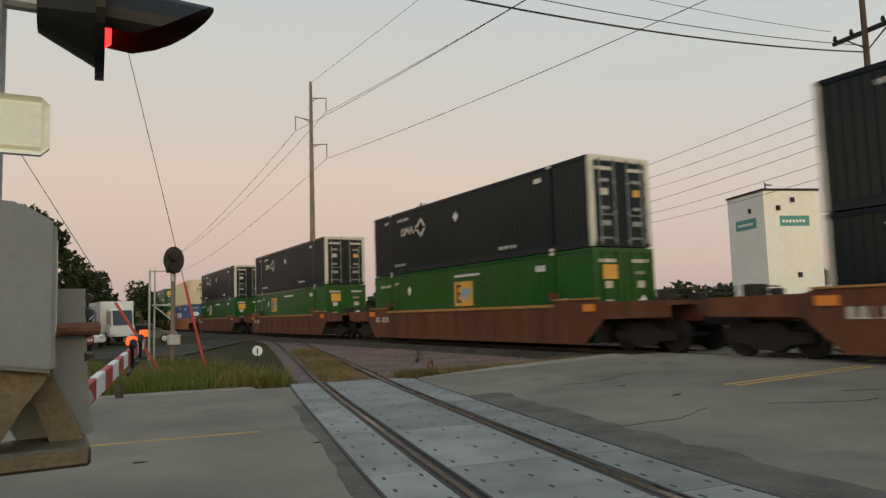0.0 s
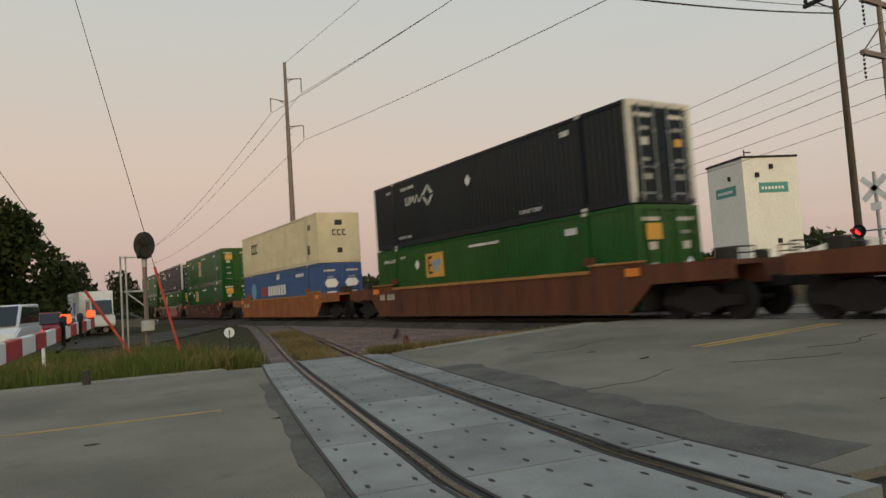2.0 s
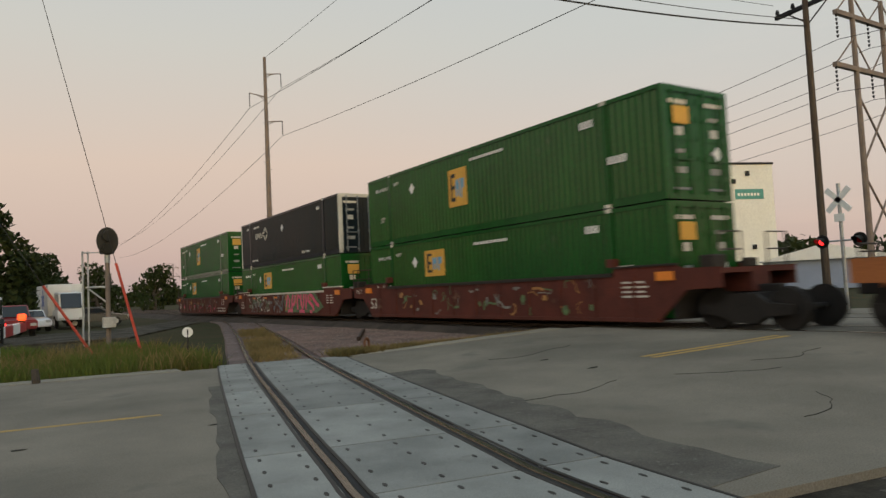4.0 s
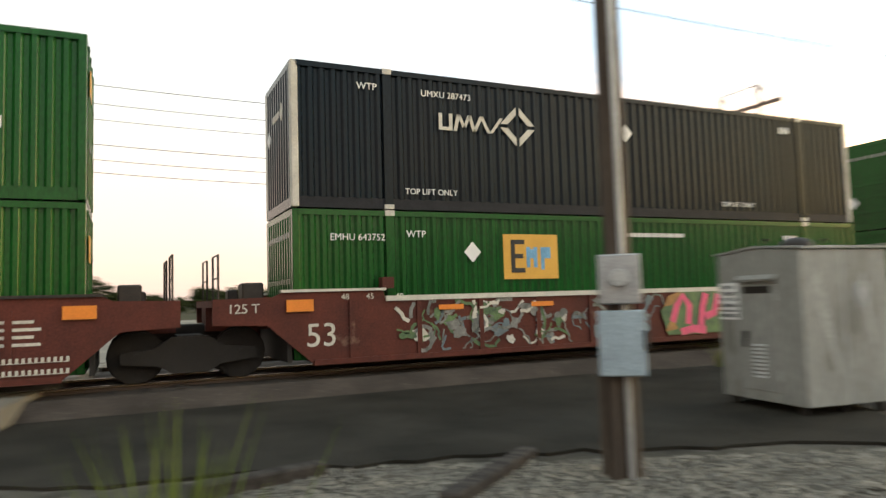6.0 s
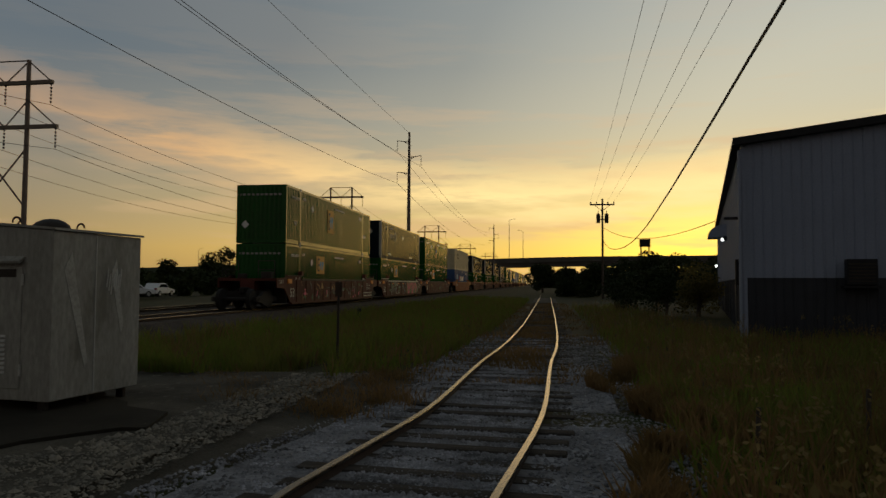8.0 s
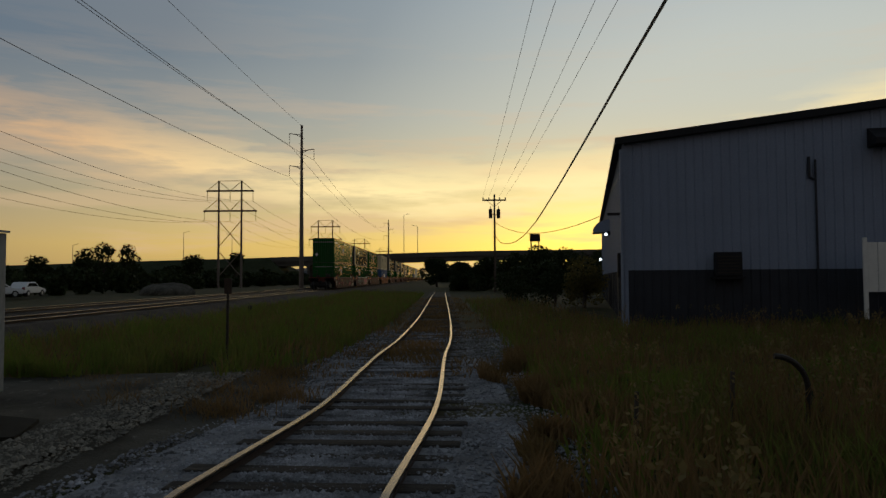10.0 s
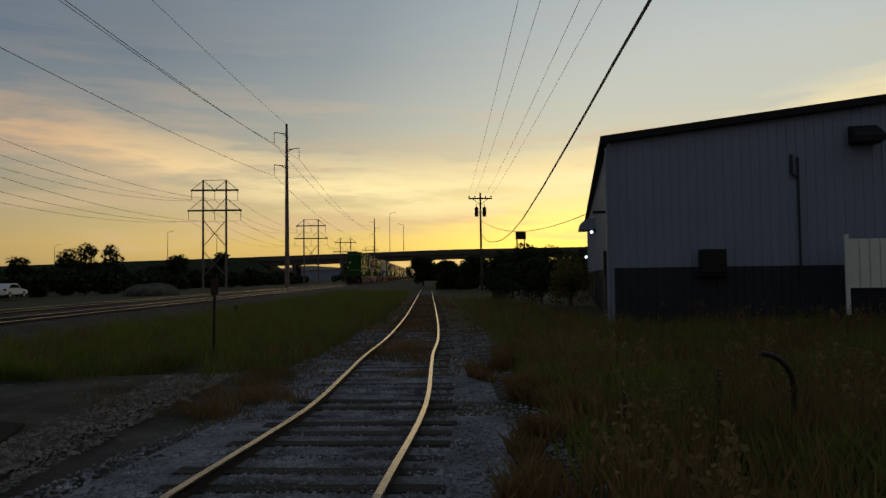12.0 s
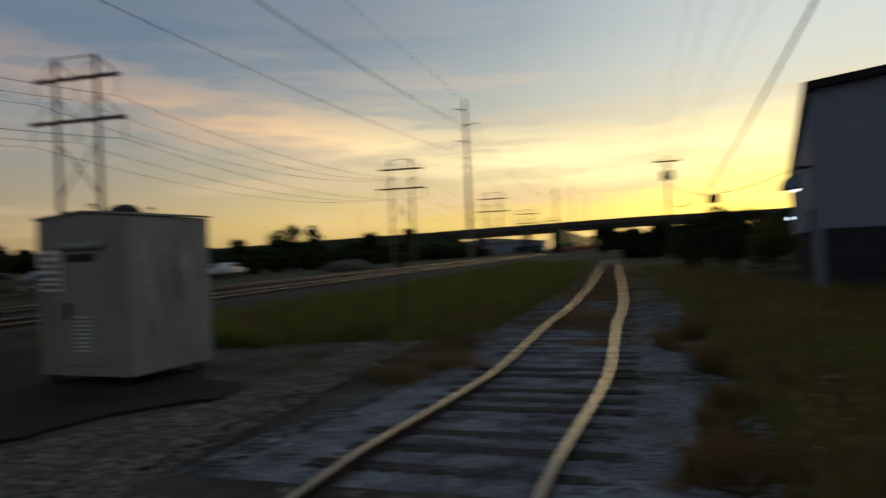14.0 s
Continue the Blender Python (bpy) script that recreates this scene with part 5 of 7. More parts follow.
def street_pole(x, y, h, arms, label, turn=0.0, transformers=0, wood="wood"):
    th = thing("utility_pole", label, "utility pole", "", pose(x, y, -0.2, 0, 0, turn))
    part("shaft", R((0, 0, 0), (0, 0, h), 0.17, 0.11, n=12), wood, th)
    for z, w in arms:
        arm = part("crossarm", B(-w, w, 0.06, 0.24, z - 0.09, z + 0.09, bevel=0.01), "trimdark", th)
        for d in (-1, 1):
            part("brace", R((0, 0.14, z - 0.85), (d * w * 0.62, 0.16, z - 0.05), 0.035, n=5), "steel_dark", arm)
        for xx in (-w + 0.1, -w * 0.45, w * 0.45, w - 0.1):
            bm = R((xx, 0.16, z + 0.07), (xx, 0.16, z + 0.30), 0.04, n=6)
            rod(bm, (xx, 0.16, z + 0.16), (xx, 0.16, z + 0.36), 0.10, 0.06, n=8)
            part("insulator", bm, "trimdark", arm)
    for k in range(transformers):
        d = -1 if k % 2 else 1
        tb = R((d * 0.5, 0, h - 3.0), (d * 0.5, 0, h - 1.9), 0.24, n=14)
        rod(tb, (d * 0.5, 0, h - 1.9), (d * 0.5, 0, h - 1.8), 0.24, 0.1, n=14)
        tr = part("transformer", tb, "steel_dark", th)
        part("bushing", R((d * 0.5, 0.05, h - 1.85), (d * 0.5, 0.05, h - 1.45), 0.05, n=6), "trimdark", tr)
        part("bracket", B(min(0, d * 0.5), max(0, d * 0.5), -0.05, 0.05, h - 2.6, h - 2.5), "steel_dark", tr)
    return th


street_pole(-29.6, -17.0, 17.4, ((16.1, 1.75), (13.8, 1.7)), "weathered wooden pole with two dark crossarms", 81)
street_pole(6.66, 86.9, 12.3, ((11.6, 1.5),), "wooden pole with crossarm and two transformers", 2, 2)
street_pole(3.3, -17.6, 15.2, ((14.4, 1.5), (11.6, 1.5)), "wooden pole beside the road", 45)
for o in (-1.6, -0.75, 0.75, 1.6):
    wire("power_line", (-29.6 + 0.1, -17.0 + o, 16.3), (3.3 + o * 0.7, -17.6 + o * 0.7, 14.6), 0.5, 0.013, "thin street power line")
    wire("power_line", (6.66 + o * 0.9, 86.9, 11.9), (3.3 + o * 0.9, -17.6, 11.9), 0.9, 0.011, "thin street power line")
wire("power_line", (-29.6, -18.5, 14.1), (3.4, -17.6, 12.6), 0.6, 0.013, "thin street power line")
wire("telephone_cable", (-29.6, -17.0, 12.6), (3.3, -17.6, 11.0), 0.75, 0.036, "thick black bundled cable above the road")
wire("telephone_cable", (-29.6, -17.0, 12.9), (3.3, -17.6, 11.5), 0.7, 0.018, "black cable above the road")
wire("service_cable", None, None, 0, 0.042, "thick black cable sagging towards a far pole",
     [(0, 3.4, -17.6, 9.3), (0.12, 3.8, -9, 8.75), (0.22, 4.2, 2, 8.0), (0.33, 4.35, 13.5, 6.9), (0.41, 4.81, 22, 6.3), (0.5, 5.39, 32, 5.75), (0.6, 6.09, 44, 5.25), (0.7, 6.61, 55, 4.98), (0.8, 6.88, 65, 4.93), (0.88, 6.85, 74, 5.2), (0.94, 6.76, 81, 5.8), (1.0, 6.66, 86.9, 7.0)])
wire("service_cable", (6.66, 86.9, 8.6), (9.6, 42.0, 5.3), 1.2, 0.03, "black service cable running to the shed")

# ---- equipment case by the crossing ----
case_m = pose(-5.92, 7.60, 0.16, 0, 0, -7.5)
case = thing("equipment_case", "weathered grey aluminium railway equipment case on legs", "equipment cabinet", "", case_m)
# local: x towards -X of the track, y along the long side wall
LX, LY, HE, HRIDGE = 1.42, 2.68, 2.07, 2.13
body_pts = [(-LX, 0.0), (0, 0.0), (0, HE), (-LX / 2, HRIDGE), (-LX, HE)]
bm = PR(body_pts, 0, LY)
bmesh.ops.bevel(bm, geom=list(bm.edges), offset=0.012, segments=1, affect="EDGES")
part("body", bm, "boxmetal", case)
part("roof", PR([(-LX - 0.03, HE + 0.005), (-LX / 2, HRIDGE + 0.012), (0.03, HE + 0.005), (0.03, HE + 0.035), (-LX / 2, HRIDGE + 0.045), (-LX - 0.03, HE + 0.035)], -0.03, LY + 0.03), "boxmetal", case)
door = part("door", B(-1.0, -0.40, -0.022, 0.0, 0.14, 1.62, bevel=0.006), "boxmetal", case, "grey case door with louvres and latch")
part("hood", PR([(-0.14, 1.70), (0.0, 1.76), (0.0, 1.72), (-0.13, 1.67)], -1.02, -0.38, plane="yz"), "boxmetal", door)
part("vent", B(-0.95, -0.48, -0.03, -0.02, 1.50, 1.60), "steel_dark", door)
for k in range(9):
    part("louvre", PR([(-0.045, 0.32 + k * 0.055), (-0.022, 0.35 + k * 0.055), (-0.022, 0.315 + k * 0.055)], -0.82, -0.60, plane="yz"), "boxmetal2", door)
part("latch", box(B(-0.97, -0.89, -0.06, -0.02, 0.83, 0.97, bevel=0.01), -0.96, -0.90, -0.09, -0.05, 0.74, 0.86, bevel=0.01), "steel_dark", door)
for k in (0.3, 1.4):
    part("hinge", R((-0.39, -0.03, k), (-0.39, -0.03, k + 0.14), 0.018, n=8), "boxmetal2", door)
plate = part("notice_plate", B(-1.40, -1.04, -0.012, -0.001, 1.12, 1.66, bevel=0.004), "white", case, "white notice plate with black lettering")
text_mesh("STREET", 0.075, "ink", "lettering", plate, pose(-1.33, -0.0135, 1.475, 90, 0, 0))
text_mesh("M.P.", 0.075, "ink", "lettering", plate, pose(-1.38, -0.0135, 1.395, 90, 0, 0))
for z, x0, w, n, hh in ((1.575, -1.33, 0.2, 4, 0.05), (1.395, -1.2, 0.13, 4, 0.05), (1.305, -1.38, 0.32, 9, 0.05), (1.235, -1.38, 0.32, 14, 0.03), (1.155, -1.38, 0.32, 10, 0.05)):
    bars(plate, x0, z, w, hh, n, -0.0125, -1, "ink", 0.4)
for yy in (1.22,):
    part("seam", B(-0.001, 0.006, yy - 0.015, yy + 0.015, 0.02, HE - 0.02), "boxmetal2", case)
for y0, z0, y1, z1, w in ((0.30, 1.60, 0.95, 0.35, 0.42), (1.70, 1.55, 2.05, 0.75, 0.3)):
    part("scuff", PR([(y0, z0), (y0 + w * 0.5, z0 + 0.22), (y1 + 0.08, z1 + 0.1), (y1, z1)], 0.0, 0.004, plane="yz"), "boxscuff", case, "pale triangular scuff")
scr = bmesh.new()
for k in range(7):
    yy = 1.55 + k * 0.07
    rod(scr, (0.004, yy, 1.38 - 0.05 * (k % 3)), (0.004, yy + 0.05, 1.62 - 0.07 * (k % 2)), 0.008, n=4)
part("scratch", scr, "white", case)
for xx in (-1.27, -0.15):
    for yy in (0.15, 1.3, 2.45):
        part("leg", B(xx - 0.05, xx + 0.05, yy - 0.05, yy + 0.05, -0.2, 0.0), "steel_dark", case)
for yy in (0.35, 2.2):
    bmr = bmesh.new()
    for k in range(10):
        a0, a1 = math.pi * 1.15 * k / 10 - 0.2, math.pi * 1.15 * (k + 1) / 10 - 0.2
        rod(bmr, (-LX / 2 + 0.055 * math.cos(a0), yy, HRIDGE + 0.08 + 0.055 * math.sin(a0)), (-LX / 2 + 0.055 * math.cos(a1), yy, HRIDGE + 0.08 + 0.055 * math.sin(a1)), 0.015, n=6)
    part("lifting_eye", bmr, "steel_dark", case)
bm = bmesh.new()
bmesh.ops.create_uvsphere(bm, u_segments=14, v_segments=8, radius=0.26, matrix=Matrix.Translation((-LX / 2, 1.3, HRIDGE + 0.02)) @ Matrix.Diagonal((1, 1.2, 0.55, 1)))
part("roof_vent", bm, "steel_dark", case, smooth=True)

for ch in case.children_recursive:
    # the case is nearly square in plan
    sx_, sy_ = 1.60 / LX, (1.0 if ch.name.startswith("lettering") else 1.52 / LY)
    ch.data.transform(Matrix.Diagonal((sx_, sy_, 1, 1)))
    ch.location.x *= sx_

# ---- meter pole ----
mp_thing = thing("meter_pole", "wooden pole with grey electric meter boxes", "utility pole", "", pose(-4.99, 3.88, 0))
part("shaft", R((0, 0, -0.3), (0, 0, 9.5), 0.14, 0.10, n=14), "wood", mp_thing)
part("conduit", R((0.13, -0.06, 0.0), (0.13, -0.06, 9.0), 0.028, n=8), "galv", mp_thing)
mt = part("meter_box", B(-0.19, 0.19, -0.10, 0.12, 1.62, 2.08, bevel=0.012, m=pose(0, 0, 0, 0, 0, 52) @ Matrix.Translation((0, -0.19, 0))), "galv", mp_thing, "pale grey meter box")
mdial = R((0, -0.30, 1.86), (0, -0.40, 1.86), 0.085, 0.075, n=16)
bmesh.ops.transform(mdial, matrix=pose(0, 0, 0, 0, 0, 52), verts=mdial.verts)
part("meter", mdial, "boxmetal2", mt, "round glass meter")
sw = part("switch_box", B(-0.21, 0.21, -0.10, 0.12, 0.96, 1.56, bevel=0.012, m=pose(0, 0, 0, 0, 0, 52) @ Matrix.Translation((0, -0.19, 0))), "bluegrey", mp_thing, "pale blue-grey switch box")
part("switch_lever", B(0.2, 0.24, -0.32, -0.22, 1.2, 1.38, bevel=0.008, m=pose(0, 0, 0, 0, 0, 52)), "steel_dark", sw)
part("ground_stake", box(B(0.02, 0.10, -0.22, -0.14, -0.2, 0.96), -0.10, -0.02, -0.22, -0.14, -0.2, 0.96), "wood", mp_thing)

# ---- crossing gate close to the camera ----
gate = thing("crossing_gate", "grey railway crossing gate with mast, flashing lights and lowered arm", "crossing gate", "", pose(1.92, -3.25, 0.0))
part("mast", R((0.12, -0.1, -0.1), (0.12, -0.1, 4.6), 0.065, n=14), "galv", gate)
mech = PR([(-0.10, 1.52), (0.42, 1.60), (0.42, 2.05), (0.0, 2.02), (-0.10, 1.96)], -0.14, 0.22)
bmesh.ops.bevel(mech, geom=list(mech.edges), offset=0.012, segments=2, affect="EDGES")
mechanism = part("mechanism_case", mech, "gatesteel", gate, "grey enamelled gate mechanism case")
part("case_skirt", PR([(-0.10, 1.53), (0.42, 1.62), (0.42, 1.28), (0.06, 1.28), (-0.02, 1.42)], -0.08, 0.16), "brass", mechanism)
part("arm_bracket", PR([(-0.22, 1.30), (-0.02, 1.26), (0.02, 1.34), (-0.06, 1.55), (-0.10, 1.78), (-0.19, 1.78), (-0.20, 1.5)], -0.26, -0.10), "gatesteel", mechanism)
part("counterweight_arm", PR([(-0.20, 1.27), (-0.11, 1.25), (-0.02, 1.5), (-0.08, 1.54)], -0.08, 0.02), "brass", mechanism)
part("base_shoe", B(-0.2, 0.42, -0.1, 0.18, 1.24, 1.30, bevel=0.01), "brass", mechanism)
part("pivot_bolt", rod(R((-0.10, -0.02, 1.645), (-0.23, -0.05, 1.645), 0.022, n=10), (-0.04, 0.0, 1.645), (-0.10, -0.02, 1.645), 0.034, n=6), "rustbolt", mechanism, "rusty pivot bolt")
for z in (1.55, 1.63, 1.70, 1.75):
    part("bolt", R((-0.21, -0.2, z), (-0.19, -0.1, z), 0.016, n=6), "steel_dark", mechanism)
part("slot", box(B(-0.104, -0.098, 0.02, 0.028, 1.64, 1.90), -0.104, -0.098, 0.10, 0.108, 1.66, 1.92), "white", mechanism)
ARM0, ARM1 = Vector((-0.14, -0.4, 1.33)), Vector((-1.12, -6.45, 1.42))
arm_part = part("arm", R(ARM0, ARM0.lerp(ARM1, 0.08), 0.05, n=8), "galv", gate)
for k in range(14):
    a, b = ARM0.lerp(ARM1, k / 14), ARM0.lerp(ARM1, (k + 1) / 14)
    d = b - a
    m = Matrix.Translation((a + b) / 2) @ d.to_track_quat("Y", "Z").to_matrix().to_4x4()
    bmk = bmesh.new()
    box(bmk, -0.02, 0.02, -d.length / 2, d.length / 2, -0.055, 0.055, bevel=0.006, m=m)
    part("arm_stripe", bmk, "red" if k % 2 else "white", arm_part)
for f in (0.62, 0.97):
    c = ARM0.lerp(ARM1, f)
    lamp = part("arm_lamp", B(c.x - 0.03, c.x + 0.03, c.y - 0.03, c.y + 0.03, c.z + 0.05, c.z + 0.07), "signalblack", arm_part)
    part("lens", B(c.x - 0.045, c.x + 0.045, c.y - 0.03, c.y + 0.03, c.z + 0.07, c.z + 0.15, bevel=0.015), "amberlamp", lamp)
for f in (0.55, 0.74):
    c = ARM0.lerp(ARM1, f)
    bmk = R((c.x - 0.03, c.y, c.z - 0.1), (c.x - 0.03, c.y, c.z + 0.1), 0.02, n=6)
    rod(bmk, (c.x - 0.03, c.y, c.z - 0.1), (c.x + 0.02, c.y + 0.2, c.z - 0.13), 0.015, n=6)
    rod(bmk, (c.x - 0.03, c.y, c.z + 0.08), (c.x - 0.03, c.y + 0.1, c.z + 0.12), 0.03, n=6)
    part("arm_clamp", bmk, "signalblack", arm_part)


def flasher(parent, c, yaw, lens="redlens", scale=1.0, side_light=True):
    """A round light unit with background disc and long visor, facing along yaw (0 = -y)."""
    m = Matrix.Translation(c) @ pose(0, 0, 0, 0, 0, yaw) @ Matrix.Scale(scale, 4)
    bm = R((0, -0.02, 0), (0, 0.02, 0), 0.30, n=28)
    bmesh.ops.transform(bm, matrix=m, verts=bm.verts)
    disc = part("background_disc", bm, "signalblack", parent, "matt black round background")
    bm = R((0, 0.02, 0), (0, 0.26, 0), 0.24, 0.11, n=20)
    bmesh.ops.transform(bm, matrix=m, verts=bm.verts)
    part("housing", bm, "signalblack", disc)
    bm = R((0, -0.021, 0), (0, -0.05, 0), 0.145, 0.12, n=24)
    bmesh.ops.transform(bm, matrix=m, verts=bm.verts)
    part("lens", bm, lens, disc)
    # visor: upper half tube cut back towards the sides
    bm = bmesh.new()
    rings = []
    for k in range(15):
        a = math.pi * (-0.20 + 1.40 * k / 14)
        ln = 0.15 + 0.38 * max(0.0, math.sin((a + 0.6) / (math.pi + 1.2) * math.pi)) ** 0.8
        rings.append([bm.verts.new((0.165 * math.cos(a), -0.02, 0.165 * math.sin(a))), bm.verts.new((0.175 * math.cos(a), -ln, 0.150 * math.sin(a) - 0.02)),
                      bm.verts.new((0.168 * math.cos(a), -ln, 0.143 * math.sin(a) - 0.02)), bm.verts.new((0.158 * math.cos(a), -0.02, 0.158 * math.sin(a)))])
    for a, b in zip(rings, rings[1:]):
        for q in range(4):
            bm.faces.new((a[q], a[(q + 1) % 4], b[(q + 1) % 4], b[q]))
    bmesh.ops.transform(bm, matrix=m, verts=bm.verts)
    part("visor", bm, "signalblack", disc)
    if side_light:
        bm = R((-0.16, 0.06, 0.10), (-0.235, 0.06, 0.10), 0.04, n=12)
        bmesh.ops.transform(bm, matrix=m, verts=bm.verts)
        part("side_light", bm, "greenlamp", disc)
    return disc


part("light_bar", R((-0.12, -0.08, 2.74), (0.75, -0.1, 2.74), 0.03, n=10), "galv", gate)
flasher(gate, (-0.22, -0.07, 2.725), -93, "redlamp", 0.72)
flasher(gate, (-0.08, -0.2, 3.04), -100, "redlens", 0.7)
bm = B(-0.075, 0.34, 0.055, 0.075, 2.19, 2.375, bevel=0.025)
part("sign_plate", bm, "cream", gate, "blank cream sign plate with rounded corners")

# ---- wayside signal, guys, small sign in the verge ----
SIG = Vector((-1.98, -25.8, 0.0))
sig = thing("railway_signal", "black oval railway signal head on a steel mast", "railway signal", "", pose(SIG.x, SIG.y, 0, 0, 0, 0))
part("mast", R((0, 0, -0.1), (0, 0, 3.35), 0.075, n=12), "polesteel", sig)
bm = bmesh.new()
bmesh.ops.create_cone(bm, cap_ends=True, segments=24, radius1=0.37, radius2=0.37, depth=0.05, matrix=Matrix.Translation((0, 0.12, 3.72)) @ pose(0, 0, 0, 90) @ Matrix.Diagonal((0.9, 1.25, 1, 1)))
hd = part("background_plate", bm, "signalblack", sig)
bm = bmesh.new()
for k, (a, b) in enumerate(((3.50, 0.17), (3.90, 0.17))):
    rod(bm, (0, 0.14, a), (0, 0.46, a - 0.03), b, b * 1.02, n=16)
part("hood", bm, "signalblack", hd)
part("lamp_case", B(-0.22, 0.22, -0.25, 0.1, 3.3, 4.1, bevel=0.04), "signalblack", hd)
part("relay_box", B(-0.20, 0.20, 0.06, 0.32, 0.85, 1.2, bevel=0.02), "galv", sig, "pale grey junction box")
part("ladder", rod(rod(R((0.72, -0.2, 0), (0.72, -0.2, 3.4), 0.035, n=6), (0.56, -0.2, 0), (0.56, -0.2, 3.4), 0.03, n=6), (0.72, -0.2, 3.35), (0.05, 0, 3.35), 0.02, n=6), "galv", sig)
part("bracket", rod(rod(rod(R((0.64, -0.2, 2.2), (0, 0, 2.2), 0.035, n=6), (0.6, -0.2, 2.2), (0.05, 0, 1.7), 0.025, n=6), (0.6, 0, 2.2), (0.4, 0, 2.2), 0.02), (0.0, 0, 3.0), (0.0, 0, 3.5), 0.09, n=10), "galv", sig)
for (x0, y0), (x1, y1, z1) in (((-1.32, -23.45), (-0.01, -23.5, 2.25)), ((-2.58, -23.25), (-1.92, -23.3, 2.85))):
    g = thing("guy_guard", "long red plastic guy wire guard leaning over the grass", "guy guard", "red guy guards")
    part("guard", R((x0, y0, 0.05), (x1, y1, z1), 0.04, n=8), "redplastic", g)
    part("wire", R((x1, y1, z1), (lerp(x0, x1, 4.4), lerp(y0, y1, 4.4), z1 * 4.4), 0.011, n=5), "wire", g)
ss = thing("switch_marker", "small round white marker on a thin post", "track marker", "", pose(-2.92, -18.6, 0))
part("post", R((0, 0, -0.1), (0, 0, 0.75), 0.02, n=6), "steel_dark", ss)
part("disc", R((0, -0.01, 0.83), (0, 0.012, 0.83), 0.13, n=20), "white", ss)
part("digit", B(-0.018, 0.018, 0.013, 0.016, 0.76, 0.90), "ink", ss)
for x, y, h in ((0.42, -16.9, 0.42),):
    st = thing("stump_post", "short broken dark post at the kerb", "post", "", pose(x, y, -0.05))
    part("stump", R((0, 0, 0), (0.04, 0, h), 0.09, 0.07, n=9), "bark", st)
st = thing("delineator", "short white plastic post in the grass", "post", "", pose(1.1, -22.4, 0))
part("tube", R((0, 0, -0.1), (0, 0, 0.7), 0.045, n=8), "white", st)
# spare rail and a coil on the ballast
sr = thing("loose_rail", "rusty rail lying on the ballast", "rail", "", pose(-9.6, -22.5, 0.10, 0, 0, -28))
part("bar", B(-0.05, 0.05, -2.4, 2.4, 0.0, 0.13, bevel=0.02), "railrust", sr)
bm = bmesh.new()
for k in range(14):
    a0, a1 = 2 * math.pi * k / 14, 2 * math.pi * (k + 1) / 14
    rod(bm, (0.15 * math.cos(a0), 0, 0.17 + 0.15 * math.sin(a0)), (0.15 * math.cos(a1), 0, 0.17 + 0.15 * math.sin(a1)), 0.035, n=6)
cl_ = thing("hose_ring", "orange-brown ring standing on the ballast", "hose", "", pose(-7.2, -17.2, 0.07, 0, 0, 40))
part("ring", bm, "rustbolt", cl_)

# far crossing signal
fx = thing("crossing_signal", "railway crossing signal with crossbuck and red flashing lights", "crossing signal", "", pose(-26.7, -14.7, 0, 0, 0, 0))
part("mast", R((0, 0, 0), (0, 0, 5.0), 0.07, n=10), "galv", fx)
for a in (45, -45):
    bm = B(-0.02, 0.02, -0.62, 0.62, -0.11, 0.11)
    bmesh.ops.transform(bm, matrix=Matrix.Translation((0.08, 0, 4.35)) @ pose(0, 0, 0, a), verts=bm.verts)
    part("crossbuck_blade", bm, "white", fx)
part("light_bar", R((0.05, -0.75, 2.75), (0.05, 0.75, 2.75), 0.035, n=8), "galv", fx)
flasher(fx, (0.12, -0.72, 2.75), 90, "redlamp", 0.9, False)
flasher(fx, (0.12, 0.72, 2.75), 90, "redlens", 0.9, False)
part("sign_plate", B(0.07, 0.09, -0.2, 0.2, 3.5, 3.8), "white", fx)

# ---- metal shed on the far side of the spur ----
u_dir = Vector((0.978, -0.207, 0))
shed = thing("metal_shed", "large white metal-clad shed with dark blue base", "building", "", pose(6.62, 24.95, 0.0, 0, 0, -11.95), "structure")
SX, SY, EH, RIDGE = 34.0, 42.0, 6.52, 8.2


def gable_z(x):
    return EH + (RIDGE - EH) * (1 - abs(x - SX / 2) / (SX / 2))


def ribbed(x0, x1, zlo, zhi, step=0.3):
    bm = bmesh.new()
    prev = None
    n = int((x1 - x0) / step)
    for k in range(n + 1):
        xx = x0 + k * (x1 - x0) / n
        for dx, dy in ((0.0, 0.0), (0.02, -0.03), (0.06, -0.03), (0.08, 0.0)):
            if xx + dx > x1:
                continue
            cur = (bm.verts.new((xx + dx, dy, zlo)), bm.verts.new((xx + dx, dy, zhi(xx + dx) if callable(zhi) else zhi)))
            if prev:
                bm.faces.new((prev[0], cur[0], cur[1], prev[1]))
            prev = cur
    return bm


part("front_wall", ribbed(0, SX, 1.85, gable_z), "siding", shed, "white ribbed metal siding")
part("front_base", ribbed(0, SX, -0.3, 1.85), "wainscot", shed, "dark blue lower siding")
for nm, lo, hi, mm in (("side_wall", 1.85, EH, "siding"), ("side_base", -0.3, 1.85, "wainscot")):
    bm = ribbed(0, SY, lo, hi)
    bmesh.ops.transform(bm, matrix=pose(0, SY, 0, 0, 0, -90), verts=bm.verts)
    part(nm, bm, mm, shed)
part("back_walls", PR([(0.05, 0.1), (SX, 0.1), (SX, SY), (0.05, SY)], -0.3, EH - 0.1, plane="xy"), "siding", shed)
part("roof", PR([(-0.3, EH - 0.02), (SX / 2, RIDGE + 0.05), (SX + 0.3, EH - 0.02), (SX + 0.3, EH + 0.12), (SX / 2, RIDGE + 0.2), (-0.3, EH + 0.12)], -0.25, SY + 0.2), "trimdark", shed)
